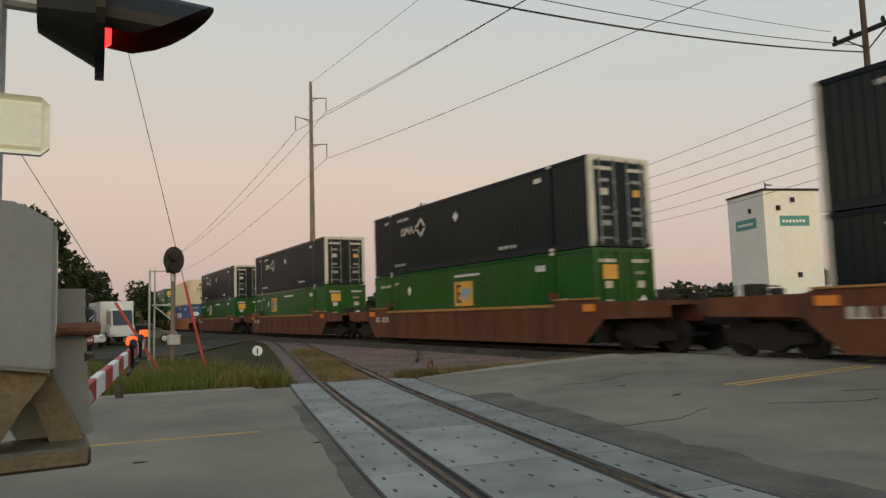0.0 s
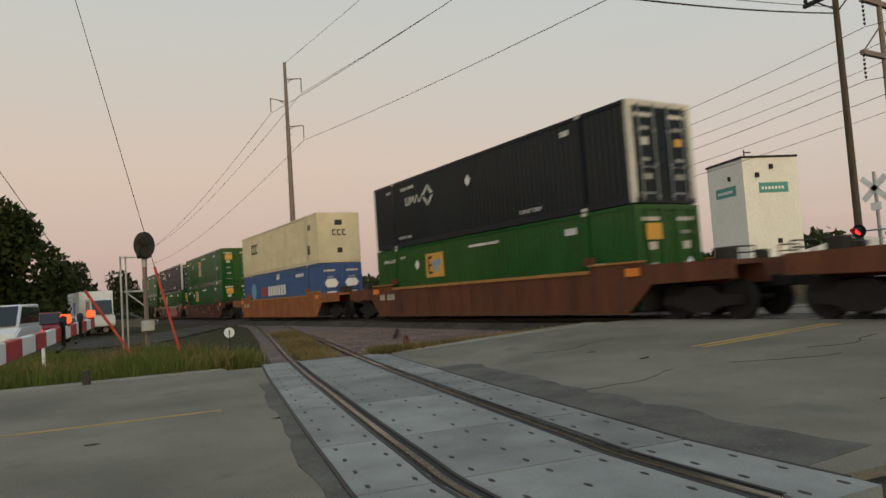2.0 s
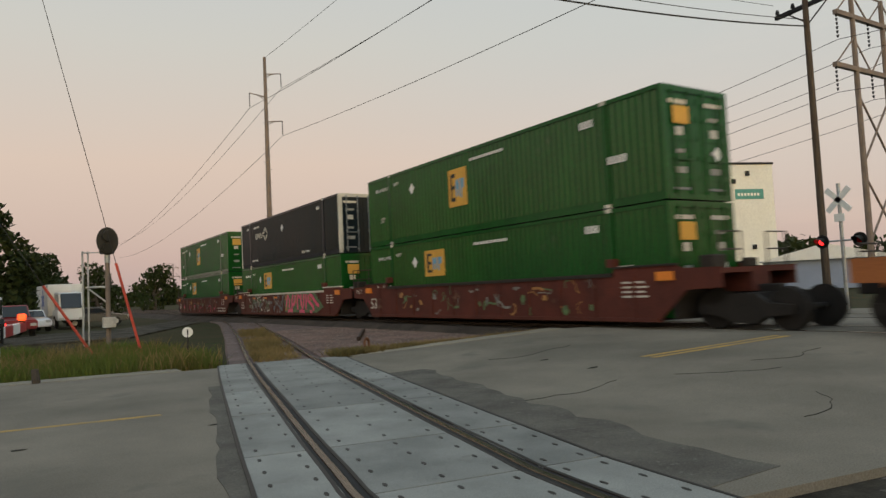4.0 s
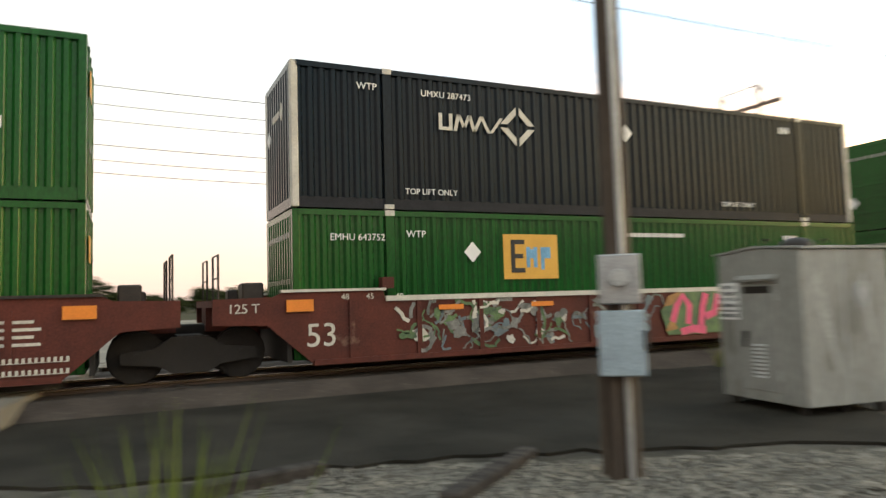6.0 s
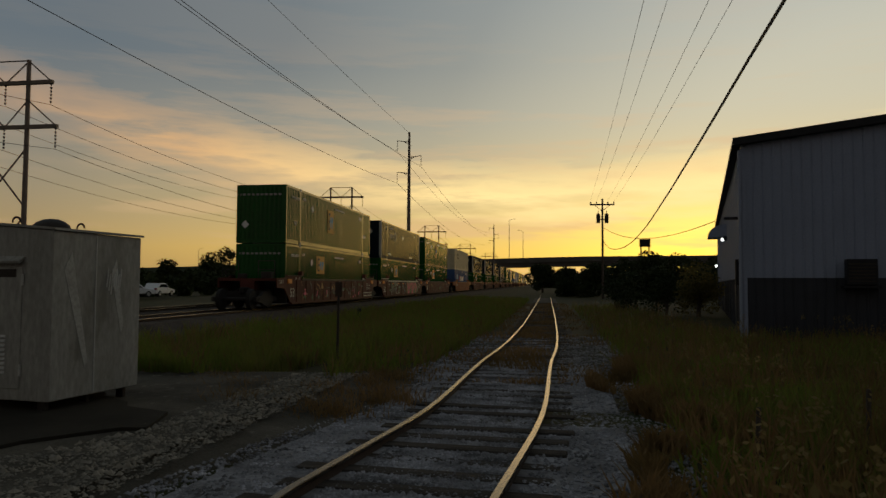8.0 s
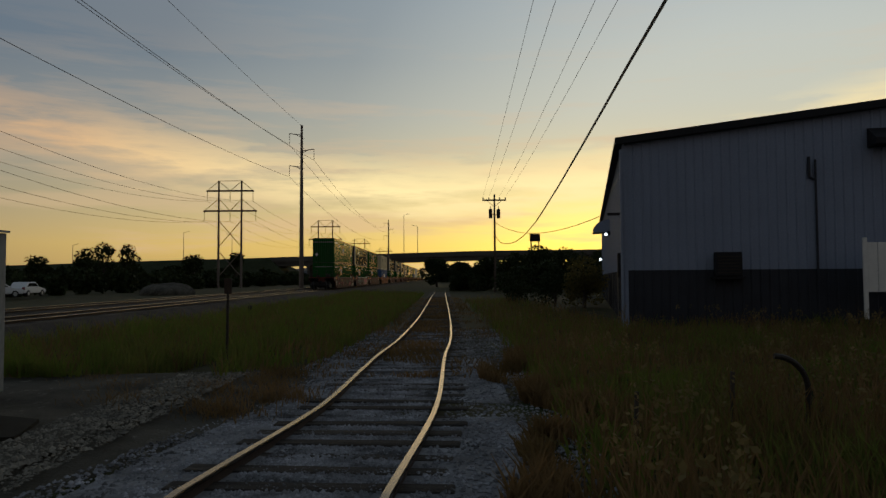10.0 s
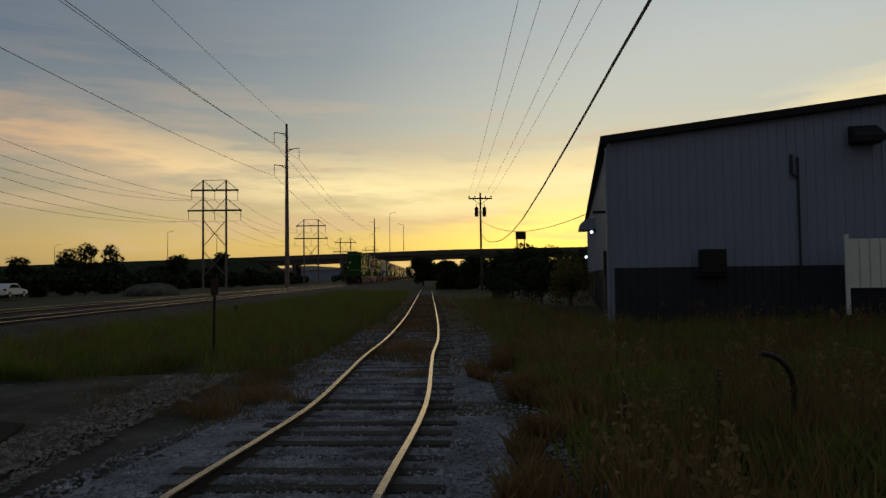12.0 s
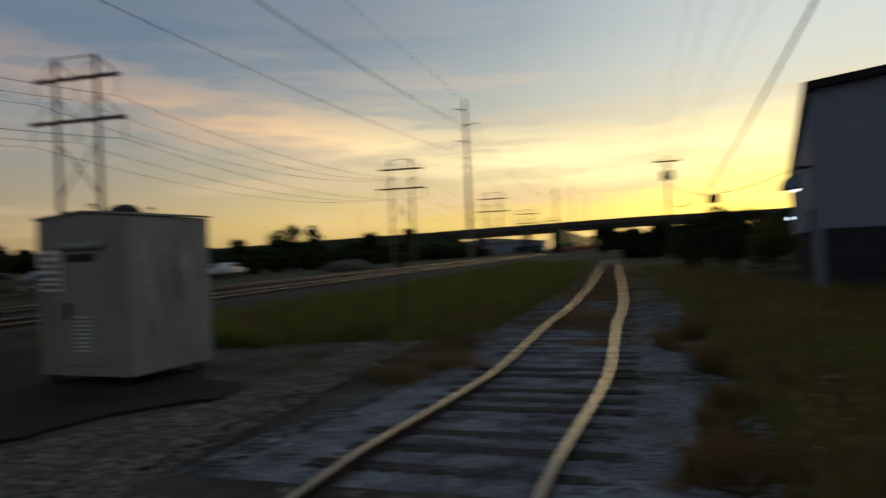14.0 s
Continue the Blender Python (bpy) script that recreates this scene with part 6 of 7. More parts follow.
part("rake_trim", PR([(-0.3, EH - 0.14), (SX / 2, RIDGE - 0.08), (SX / 2, RIDGE + 0.06), (-0.3, EH + 0.0)], -0.3, -0.04), "trimdark", shed)
part("corner_trim", box(B(-0.06, 0.10, -0.06, -0.035, -0.3, EH - 0.2), -0.06, -0.035, -0.06, 0.10, -0.3, EH - 0.2), "siding", shed)
ac = part("wall_unit", B(3.0, 3.85, -0.55, -0.03, 1.62, 2.45, bevel=0.02), "trimdark", shed, "dark boxed air conditioner")
for k in range(6):
    part("grille_bar", B(3.06, 3.79, -0.57, -0.55, 1.72 + k * 0.11, 1.76 + k * 0.11), "steel_dark", ac)
part("unit_bracket", B(2.9, 3.95, -0.5, -0.03, 1.52, 1.6), "trimdark", ac)
part("conduit", rod(rod(R((6.35, -0.08, 1.2), (6.35, -0.08, 5.6), 0.04, n=8), (6.15, -0.08, 5.0), (6.15, -0.08, 5.7), 0.05, n=8), (6.15, -0.08, 5.0), (6.35, -0.08, 4.9), 0.04, n=8), "wainscot", shed)
part("wall_canopy", PR([(-0.8, 5.95), (-0.8, 6.15), (-0.03, 6.6), (-0.03, 5.95)], 8.0, 8.9, plane="yz"), "trimdark", shed)
part("downpipe", B(-0.16, -0.06, -0.14, -0.05, -0.2, EH - 0.3), "siding", shed)
part("meter_cabinet", B(-0.25, -0.03, 0.5, 0.9, 1.6, 2.5, bevel=0.02), "trimdark", shed)
part("bracket_lamp", B(-0.6, -0.03, 0.6, 0.7, 3.9, 4.0), "trimdark", shed)
aw = bmesh.new()
for k in range(8):
    a0, a1 = math.pi / 2 * k / 8, math.pi / 2 * (k + 1) / 8
    prism(aw, [(-0.03, 4.3 + 0.02), (-0.03 - 1.0 * math.cos(a0), 4.3 + 0.75 * math.sin(a0)), (-0.03 - 1.0 * math.cos(a1), 4.3 + 0.75 * math.sin(a1))], 16.5, 18.6)
part("awning", aw, "siding", shed, "rounded white awning")
for yy, zz, rr in ((15.6, 4.05, 0.085), (36.0, 3.1, 0.11)):
    wl = part("wall_lamp", B(-0.22, -0.03, yy - 0.12, yy + 0.12, zz, zz + 0.25, bevel=0.02), "trimdark", shed)
    bm = bmesh.new()
    bmesh.ops.create_uvsphere(bm, u_segments=10, v_segments=6, radius=rr, matrix=Matrix.Translation((-0.28, yy - 0.1, zz + 0.05)))
    part("bulb", bm, "whitelamp", wl)
for yy in (5, 12, 20, 30):
    part("side_door", B(-0.05, -0.02, yy, yy + 1.0, -0.1, 1.9), "trimdark", shed)
wf = thing("white_fence_panel", "plain white vinyl fence panel beside the shed", "fence", "", pose(13.3, 21.6, 0.35, 0, 0, -12))
for k in range(9):
    part("board", B(k * 0.3, k * 0.3 + 0.28, -0.03, 0.03, 0.75, 2.3, bevel=0.008), "white", wf)
part("post", B(-0.12, -0.01, -0.06, 0.06, -0.1, 2.45, bevel=0.01), "white", wf)

# ---- overpass ----
bridge = thing("overpass", "long concrete highway overpass on columns", "bridge", kind="structure")
prof_top = [(-75, 11.0), (-43, 11.8), (-14, 12.6), (15, 13.3), (70, 13.7), (260, 13.7)]


def strip(name, drop0, drop1, y0, y1, material):
    vs, fs = [], []
    for x, z in prof_top:
        vs += [(x, y0, z - drop0), (x, y0, z - drop1), (x, y1, z - drop1), (x, y1, z - drop0)]
    for i in range(len(prof_top) - 1):
        a = 4 * i
        for k in range(4):
            fs.append((a + k, a + (k + 1) % 4, a + 4 + (k + 1) % 4, a + 4 + k))
    fs += [(0, 1, 2, 3), tuple(4 * (len(prof_top) - 1) + k for k in (3, 2, 1, 0))]
    return pyobj(name, vs, fs, material, bridge)


strip("parapet", 0.0, 1.15, 300, 300.4, "bridgecon")
strip("deck", 1.15, 2.1, 299.6, 316, "bridgecon")
for yy in (300.4, 304, 308, 312):
    strip("girder", 2.1, 4.0, yy, yy + 0.6, "bridgecon")
strip("parapet", 0.0, 1.15, 315.4, 315.8, "bridgecon")
for px_ in (-58, -37, -4, 24, 52, 90, 130):
    zt = float(np.interp(px_, [p[0] for p in prof_top], [p[1] for p in prof_top])) - 4.0
    pier = part("pier_cap", B(px_ - 0.8, px_ + 0.8, 299.8, 315, zt - 1.0, zt), "bridgecon", bridge)
    for yy in (301, 306, 311, 314):
        part("column", R((px_, yy, -0.5), (px_, yy, zt - 1.0), 0.65, n=12), "bridgecon", pier)
vs = [(-75, 299, 10.9), (-75, 317, 10.9), (-120, 299, 9.9), (-120, 317, 9.9), (-185, 299, 8.2), (-185, 317, 8.2), (-600, 299, 5.5), (-600, 317, 5.5),
      (-60, 279, -0.5), (-120, 275, -0.5), (-185, 275, -0.5), (-600, 280, -0.5), (-60, 340, -0.5), (-600, 340, -0.5), (-62, 299, -0.5), (-62, 317, -0.5)]
fs = [(0, 1, 3, 2), (2, 3, 5, 4), (4, 5, 7, 6), (0, 2, 9, 8), (2, 4, 10, 9), (4, 6, 11, 10), (0, 8, 14), (0, 14, 15, 1), (1, 15, 12), (1, 12, 13, 7, 5, 3)]
tagged(pyobj("embankment", vs, fs, "embank"), "dark scrub-covered road embankment", "embankment", kind="structure")


def lamp_post(x, y, z, h, d):
    th = thing("street_lamp", "tall single-arm highway lamp post", "street lamp", "highway lamp posts", pose(x, y, z))
    part("pole", R((0, 0, 0), (0, 0, h), 0.16, 0.09, n=8), "galv", th)
    part("arm", R((0, 0, h), (d * 2.2, 0, h + 0.5), 0.06, n=6), "galv", th)
    part("lamp_head", B(d * 2.2 - 0.4, d * 2.2 + 0.4, -0.15, 0.15, h + 0.42, h + 0.6, bevel=0.05), "galv", th)


for x, y, z, h, d in ((-112, 300, 10, 12, 1), (-91, 300, 10.4, 10.5, -1), (-17, 310, 11.3, 18.7, 1), (-11, 314, 11.5, 13.7, -1), (-160, 300, 8.8, 8, 1)):
    lamp_post(x, y, z, h, d)
bb = thing("billboard", "far billboard on two posts above the trees", "billboard", "", pose(39.6, 294, 0))
for xx in (-1.6, 1.6):
    part("post", R((xx, 0, -0.2), (xx, 0, 18.5), 0.3, n=8), "polesteel", bb)
part("board", B(-2.2, 2.2, -0.3, 0.3, 17.2, 20.2), "trimdark", bb)
part("frame", B(-2.3, 2.3, -0.4, -0.3, 16.9, 17.2), "polesteel", bb)
bb2 = thing("billboard", "far orange-brown billboard beyond the parking lot", "billboard", "", pose(-115, 60, 0, 0, 0, 60))
part("post", R((0, 0, 0), (0, 0, 7), 0.35, n=10), "polesteel", bb2)
part("board", B(-2.7, 2.7, -0.4, 0.4, 6.9, 8.9), "rustcar", bb2)
for x, y in ((-112, 38), (-104, 68)):
    fr_ = thing("twin_pole", "tall dark twin pole frame beyond the parking lot", "pole", "twin poles", pose(x, y, 0, 0, 0, 60))
    for xx in (-0.5, 0.5):
        part("post", R((xx, 0, -0.2), (xx, 0, 10.5), 0.11, n=7), "trimdark", fr_)
    for zz in (5.0, 7.5, 10.3):
        part("rung", B(-0.5, 0.5, -0.05, 0.05, zz, zz + 0.1), "trimdark", fr_)
wh = thing("warehouse", "long pale warehouse seen beyond the overpass", "building", "", pose(-75, 470, 0))
part("wall", B(-40, 30, 0, 20, 0, 7), "siding", wh)
part("roof", PR([(-42, 7), (32, 7), (-5, 10)], -1, 21), "galv", wh)

# ---- white elevator tower ----
silo_t = thing("grain_tower", "tall white square concrete tower with teal signs", "tower", "", pose(-88.5, -63.5, 0, 0, 0, 0))
ang = math.degrees(math.atan2(0.34, -0.939))
mm_ = pose(0, 0, 0, 0, 0, ang)
bm = B(0, 9.0, 0, 9.0, 0, 17.9)
bmesh.ops.transform(bm, matrix=mm_, verts=bm.verts)
part("shaft", bm, "silo", silo_t)
bm = B(-0.15, 9.15, -0.15, 9.15, 17.9, 18.2)
bmesh.ops.transform(bm, matrix=mm_, verts=bm.verts)
part("parapet", bm, "trimdark", silo_t)
for args in ((2.4, 7.2, -0.06, -0.01), (-0.06, -0.01, 2.0, 7.0)):
    bm = B(*args, 12.7, 14.2)
    bmesh.ops.transform(bm, matrix=mm_, verts=bm.verts)
    sg = part("sign", bm, "teal", silo_t, "teal sign with white bars")
    bm = bmesh.new()
    for k in range(7):
        o = 2.8 + k * 0.55
        a4 = (o, o + 0.34, -0.09, -0.06) if args[0] == 2.4 else (-0.09, -0.06, o, o + 0.34)
        box(bm, *a4, 13.2, 13.6)
    bmesh.ops.transform(bm, matrix=mm_, verts=bm.verts)
    part("bar", bm, "white", sg)
bm = rod(R((1.5, 1.5, 18.2), (1.5, 1.5, 19.4), 0.1, n=6), (1.5, 1.5, 19.0), (2.6, 1.5, 19.0), 0.1, n=6)
for a, b, z in ((2.2, -0.1, 15.0), (4.6, -0.1, 16.2), (-0.1, 3.2, 15.0), (5.0, -0.1, 5.2)):
    box(bm, a - 0.3, a + 0.3, b - 0.15, b + 0.05, z, z + 0.7)
bmesh.ops.transform(bm, matrix=mm_, verts=bm.verts)
part("fitting", bm, "trimdark", silo_t)
low_b = thing("low_shed", "long low white-roofed shed by the tower", "building", "", pose(-70, -45, 0, 0, 0, 30))
part("wall", B(-14, 14, 0, 10, 0, 2.6), "siding", low_b)
part("roof", PR([(-0.5, 2.6), (5, 4.0), (10.5, 2.6)], -14.5, 14.5, plane="yz"), "white", low_b)


# ---- vehicles ----
def car(x, y, yaw, paint, label, kind="car", s=1.0):
    th = thing(kind, label, kind, "parked vehicles", pose(x, y, 0.0, 0, 0, yaw))
    L = {"car": 4.5, "pickup": 5.4, "van": 5.6, "truck": 8.0}[kind]
    if kind == "car":
        low = [(-L / 2, 0.35), (L / 2, 0.35), (L / 2, 0.75), (L / 2 - 1.1, 0.92), (-L / 2 + 0.3, 0.95), (-L / 2, 0.8)]
        cab = [(-1.75, 0.93), (1.15, 0.93), (0.35, 1.45), (-1.1, 1.46)]
    elif kind == "pickup":
        low = [(-L / 2, 0.45), (L / 2, 0.45), (L / 2, 0.95), (L / 2 - 1.2, 1.1), (-L / 2, 1.1)]
        cab = [(-0.8, 1.1), (1.5, 1.1), (0.8, 1.8), (-0.6, 1.82)]
    elif kind == "van":
        low = [(-L / 2, 0.4), (L / 2, 0.4), (L / 2, 0.95), (L / 2 - 0.8, 1.2), (-L / 2, 1.2)]
        cab = [(-L / 2, 1.2), (L / 2 - 0.85, 1.2), (L / 2 - 1.6, 2.15), (-L / 2 + 0.1, 2.2)]
    else:
        low = [(-L / 2, 0.6), (L / 2, 0.6), (L / 2, 1.4), (-L / 2, 1.4)]
        cab = [(L / 2 - 2.2, 1.4), (L / 2, 1.4), (L / 2 - 0.3, 2.6), (L / 2 - 2.2, 2.7)]
    bm = PR(low, -0.88, 0.88)
    bmesh.ops.bevel(bm, geom=list(bm.edges), offset=0.07, segments=2, affect="EDGES")
    body = part("body", bm, paint, th)
    cb = bmesh.new()
    prism(cb, cab, -0.78, 0.78)
    bmesh.ops.bevel(cb, geom=list(cb.edges), offset=0.05, segments=1, affect="EDGES")
    cabin = part("cabin", cb, paint, th)
    cx0, cx1, cz0, cz1 = cab[0][0], cab[1][0], cab[0][1], cab[2][1]
    for sd in (-1, 1):
        wpts = [(lerp(cab[0][0], cab[3][0], 0.25) + 0.15, lerp(cz0, cz1, 0.15)), (lerp(cab[1][0], cab[2][0], 0.2) - 0.15, lerp(cz0, cz1, 0.15)), (cab[2][0] - 0.08, cz1 - 0.1), (cab[3][0] + 0.1, cz1 - 0.1)]
        part("side_window", PR(wpts, sd * 0.775, sd * 0.787), "glass", cabin)
        for wx in (-L * 0.31, L * 0.31):
            wr = 0.33 if kind != "truck" else 0.48
            wh_ = part("wheel", R((wx, sd * 0.68, wr), (wx, sd * 0.91, wr), wr, n=18), "rubber", th)
            part("rim", R((wx, sd * 0.90, wr), (wx, sd * 0.925, wr), wr * 0.6, n=12), "galv", wh_)
        part("tail_light", B(-L / 2 - 0.02, -L / 2 + 0.1, sd * 0.8 - 0.12, sd * 0.8 + 0.1, 0.7, 0.95), "redlamp" if label.endswith("brake lights on") else "redlens", body)
        part("headlight", B(L / 2 - 0.1, L / 2 + 0.02, sd * 0.65 - 0.15, sd * 0.65 + 0.15, 0.62, 0.78), "boxmetal2", body)
    part("windscreen", PR([(cab[1][0] - 0.02, cz0 + 0.06), (cab[2][0] + 0.04, cz1 - 0.05), (cab[2][0] + 0.08, cz1 - 0.05), (cab[1][0] + 0.04, cz0 + 0.06)], -0.68, 0.68), "glass", cabin)
    if kind == "truck":
        part("cargo_box", B(-L / 2, L / 2 - 2.4, -1.2, 1.2, 0.9, 3.3, bevel=0.04), "white", th)
    return th


amb = car(-3.0, -62, 95, "carwhite", "white box truck with a blue star mark", "truck")
part("star", PR([(0.9 * math.cos(q * math.pi / 6) * (1 if q % 2 else 0.45) - 0.6, 2.1 + 0.9 * math.sin(q * math.pi / 6) * (1 if q % 2 else 0.45)) for q in range(12)], -1.22, -1.205), "carblue", amb)
car(2.2, -36.5, 80, "carwhite", "white and blue van waiting with brake lights on", "van")
car(0.6, -48, 100, "carred", "dark red pickup waiting with brake lights on", "pickup")
car(-0.6, -55, 100, "carwhite", "white car waiting on the lane", "car")
car(-5.2, -60, 170, "cardark", "dark car parked by the lane", "car")
rngv = random.Random(21)
for k in range(9):
    car(-36 - rngv.uniform(0, 3) - k * 0.6, 26 + k * 5.6, rngv.uniform(60, 110), rngv.choice(["carwhite", "cardark", "carwhite", "cardark"]), "parked car in the lot beyond the tracks", "car")
for k in range(7):
    car(-62 - k * 1.0, 22 + k * 4.2, rngv.uniform(150, 175), "carred", "dark red truck cab parked in a row", "pickup")
for k in range(4):
    car(-72, 20 + k * 9, 80, "carwhite", "white box truck parked beyond the tracks", "truck")
bm = bmesh.new()
bmesh.ops.create_icosphere(bm, subdivisions=3, radius=1, matrix=Matrix.Translation((-34, 86, -0.3)) @ Matrix.Diagonal((3.2, 4, 1.5, 1)))
for v in bm.verts:
    v.co += Vector((0, 0, 0.3 * noise.noise(v.co * 0.7)))
tagged(link("gravel_heap", bm, "dirt", True), "grey heap of gravel beyond the tracks", "gravel heap", kind="stuff")

# ---- track-side bits north of the road ----
for x, y, h, mm in ((-4.52, 14.6, 1.55, "steel_dark"), (-9.2, 33.2, 0.55, "trimdark")):
    th = thing("marker_post", "dark thin track marker post with a small red head" if h > 1 else "short dark post by the main line", "post", "", pose(x, y, -0.2))
    part("post", R((0, 0, 0), (0.02, 0, h), 0.03 if h > 1 else 0.1, n=7), mm, th)
    if h > 1:
        part("head", B(-0.06, 0.10, -0.02, 0.02, h - 0.05, h + 0.28, bevel=0.01), "railrust", th)
pipe = thing("bent_pipe", "dark bent pipe rising from the tall grass", "pipe", "", pose(3.52, 6.7, -0.1))
bm = bmesh.new()
prev = None
for k in range(9):
    a = math.pi / 2 * k / 8
    p = (-0.32 + 0.32 * math.cos(a), 0, 0.62 + 0.32 * math.sin(a))
    if prev:
        rod(bm, prev, p, 0.028, n=8)
    prev = p
rod(bm, (0, 0, 0), (0, 0, 0.64), 0.028, n=8)
part("tube", bm, "steel_dark", pipe)
for x, y, h in ((1.82, 6.6, 0.62), (2.9, 7.0, 0.75)):
    th = thing("fence_stake", "thin dark stake in the tall grass", "stake", "stakes in the grass", pose(x, y, -0.1))
    part("stake", R((0, 0, 0), (0.03, 0.02, h), 0.022, n=6), "bark", th)

for x, y, z, yaw, ln in ((-5.55, 2.75, 0.03, 38, 1.9), (-6.45, 0.75, 0.05, 12, 1.3), (-3.6, 1.6, 0.02, -35, 0.9)):
    th = thing("timber_piece", "broken weathered timber lying on the gravel", "timber", "timber scraps", pose(x, y, z, 0, 0, yaw))
    part("timber", B(-0.10, 0.10, -ln / 2, ln / 2, -0.06, 0.09, bevel=0.02), "tie", th)

# ---- trees, bushes, grass, stones ----
def leaf_cloud(centres, radii, n, size, rng, squash=0.8):
    """Small leaf quads scattered in uneven clumps."""
    c = np.array(centres)
    r = np.array(radii)
    idx = rng.choice(len(c), n, p=r ** 2 / (r ** 2).sum())
    d = rng.normal(size=(n, 3))
    d /= np.linalg.norm(d, axis=1)[:, None]
    p = c[idx] + d * (r[idx] * rng.uniform(0.45, 1.05, n) ** 0.6)[:, None] * np.array([1, 1, squash])
    u = rng.normal(size=(n, 3))
    u /= np.linalg.norm(u, axis=1)[:, None]
    w = np.cross(u, rng.normal(size=(n, 3)))
    w /= np.linalg.norm(w, axis=1)[:, None]
    s = size * rng.uniform(0.6, 1.4, n)[:, None]
    v = np.stack([p - u * s, p + w * s * 0.55, p + u * s, p - w * s * 0.55], 1).reshape(-1, 3)
    f = np.arange(4 * n).reshape(-1, 4)
    return v, f


def fast_mesh(name, v, f, material):
    me = bpy.data.meshes.new(name)
    me.from_pydata(v.tolist(), [], f.tolist())
    me.materials.append(M[material])
    return new(name, me)


def tree(x, y, h, w, label, seed, leaves=2600, leaf="leaf", z0=-0.1, size=None, name="tree", bare=0.35):
    rng = np.random.default_rng(seed)
    th = thing(name, label, "tree" if name == "tree" else "bush", "", pose(x, y, z0))
    bm = bmesh.new()
    tr = 0.045 * h
    rod(bm, (0, 0, 0), (0.1, 0.05, h * 0.5), tr, tr * 0.6, n=9)
    cs, rs = [], []
    for k in range(11):
        a = rng.uniform(0, 6.28)
        zz = h * rng.uniform(bare, 0.9)
        rr = w * 0.5 * rng.uniform(0.25, 0.8) * (1.1 - 0.6 * zz / h)
        p = (rr * math.cos(a), rr * math.sin(a), zz)
        rod(bm, (0.05, 0.02, h * rng.uniform(0.18, 0.48)), p, tr * 0.35, tr * 0.08, n=5)
        cs.append(p)
        rs.append(w * rng.uniform(0.16, 0.27))
    cs.append((0, 0, h * 0.72))
    rs.append(w * 0.3)
    part("trunk", bm, "bark", th)
    v, f = leaf_cloud(cs, rs, leaves, size or h * 0.022, rng)
    crown = fast_mesh("crown", v, f, leaf)
    crown.parent = th
    return th


tree(4.3, -57, 9.8, 11, "large dark green tree behind the waiting cars", 1, 13000, size=0.24, bare=0.12)
tree(-1.6, -72, 6.5, 7, "dark green tree by the gravel lane", 2, 4000, size=0.22, bare=0.15)
tree(9.5, -50, 11, 11, "large dark green tree by the lane", 12, 9000, size=0.24, bare=0.15)
tree(-9.0, -95, 6.5, 6, "rounded green tree in the distance", 3, 1800, size=0.25, bare=0.1)
tree(-20.0, -120, 7.5, 7.5, "rounded bush-like tree beyond the main line", 4, 1800, size=0.3, bare=0.05)
for k, (x, y, h, w) in enumerate(((10.5, 96, 5.2, 7), (14.5, 99, 5.8, 8), (18.5, 103, 5.5, 8), (6.5, 104, 4.6, 6.5), (3.2, 108, 4.0, 6), (13, 88, 3.6, 6), (18, 84, 3.6, 6), (9.5, 84, 3.0, 5), (-1.0, 130, 5.4, 6.0), (2.8, 128, 4.2, 6.5), (22, 95, 5, 8))):
    tree(x, y, h, w, "dark shrubby tree near the end of the spur", 20 + k, 5200, size=0.19, bare=0.1, z0=-0.3)
tree(8.3, 40.5, 3.1, 3.6, "yellowing bush beside the shed", 40, 2600, "leaf_yellow", -0.2, 0.085, "bush", 0.12)
tree(7.0, 43, 2.0, 3.6, "low green bush beside the shed", 41, 1800, "leaf", -0.2, 0.085, "bush", 0.1)
tree(5.4, 52, 2.0, 4.0, "low green bush along the spur", 42, 1800, "leaf", -0.3, 0.09, "bush", 0.1)
for k, (x, y, h, w) in enumerate(((-66, 145, 9.6, 6), (-73, 150, 10.5, 6.5), (-80, 155, 9, 6), (-54, 150, 7, 6), (-93, 160, 7.5, 8), (-47, 158, 8.5, 5))):
    tree(x, y, h, w, "tree in front of the road embankment", 50 + k, 1500, size=0.24, bare=0.3)
for k, (x, y, h, w) in enumerate(((-75, 62, 9.5, 8), (-62, 74, 7.5, 9), (-84, 48, 7, 8))):
    tree(x, y, h, w, "dark tree beyond the parking lot", 60 + k, 1800, size=0.24, bare=0.2)


def woods(pts, h, spread, n, seed, label, size):
    rng = np.random.default_rng(seed)
    cs, rs = [], []
    for (xa, ya), (xb, yb) in zip(pts, pts[1:]):
        m = max(2, int(math.hypot(xb - xa, yb - ya) / 2.4))
        for k in range(m):
            t = k / m
            hh = h * rng.uniform(0.7, 1.15)
            cs.append((lerp(xa, xb, t) + rng.normal() * spread, lerp(ya, yb, t) + rng.normal() * spread, hh * rng.uniform(0.25, 0.55)))
            rs.append(hh * rng.uniform(0.3, 0.55))
    v, f = leaf_cloud(cs, rs, n, size, rng, 0.95)
    return tagged(fast_mesh("far_woods", v, f, "leaf"), label, "woods", kind="stuff")


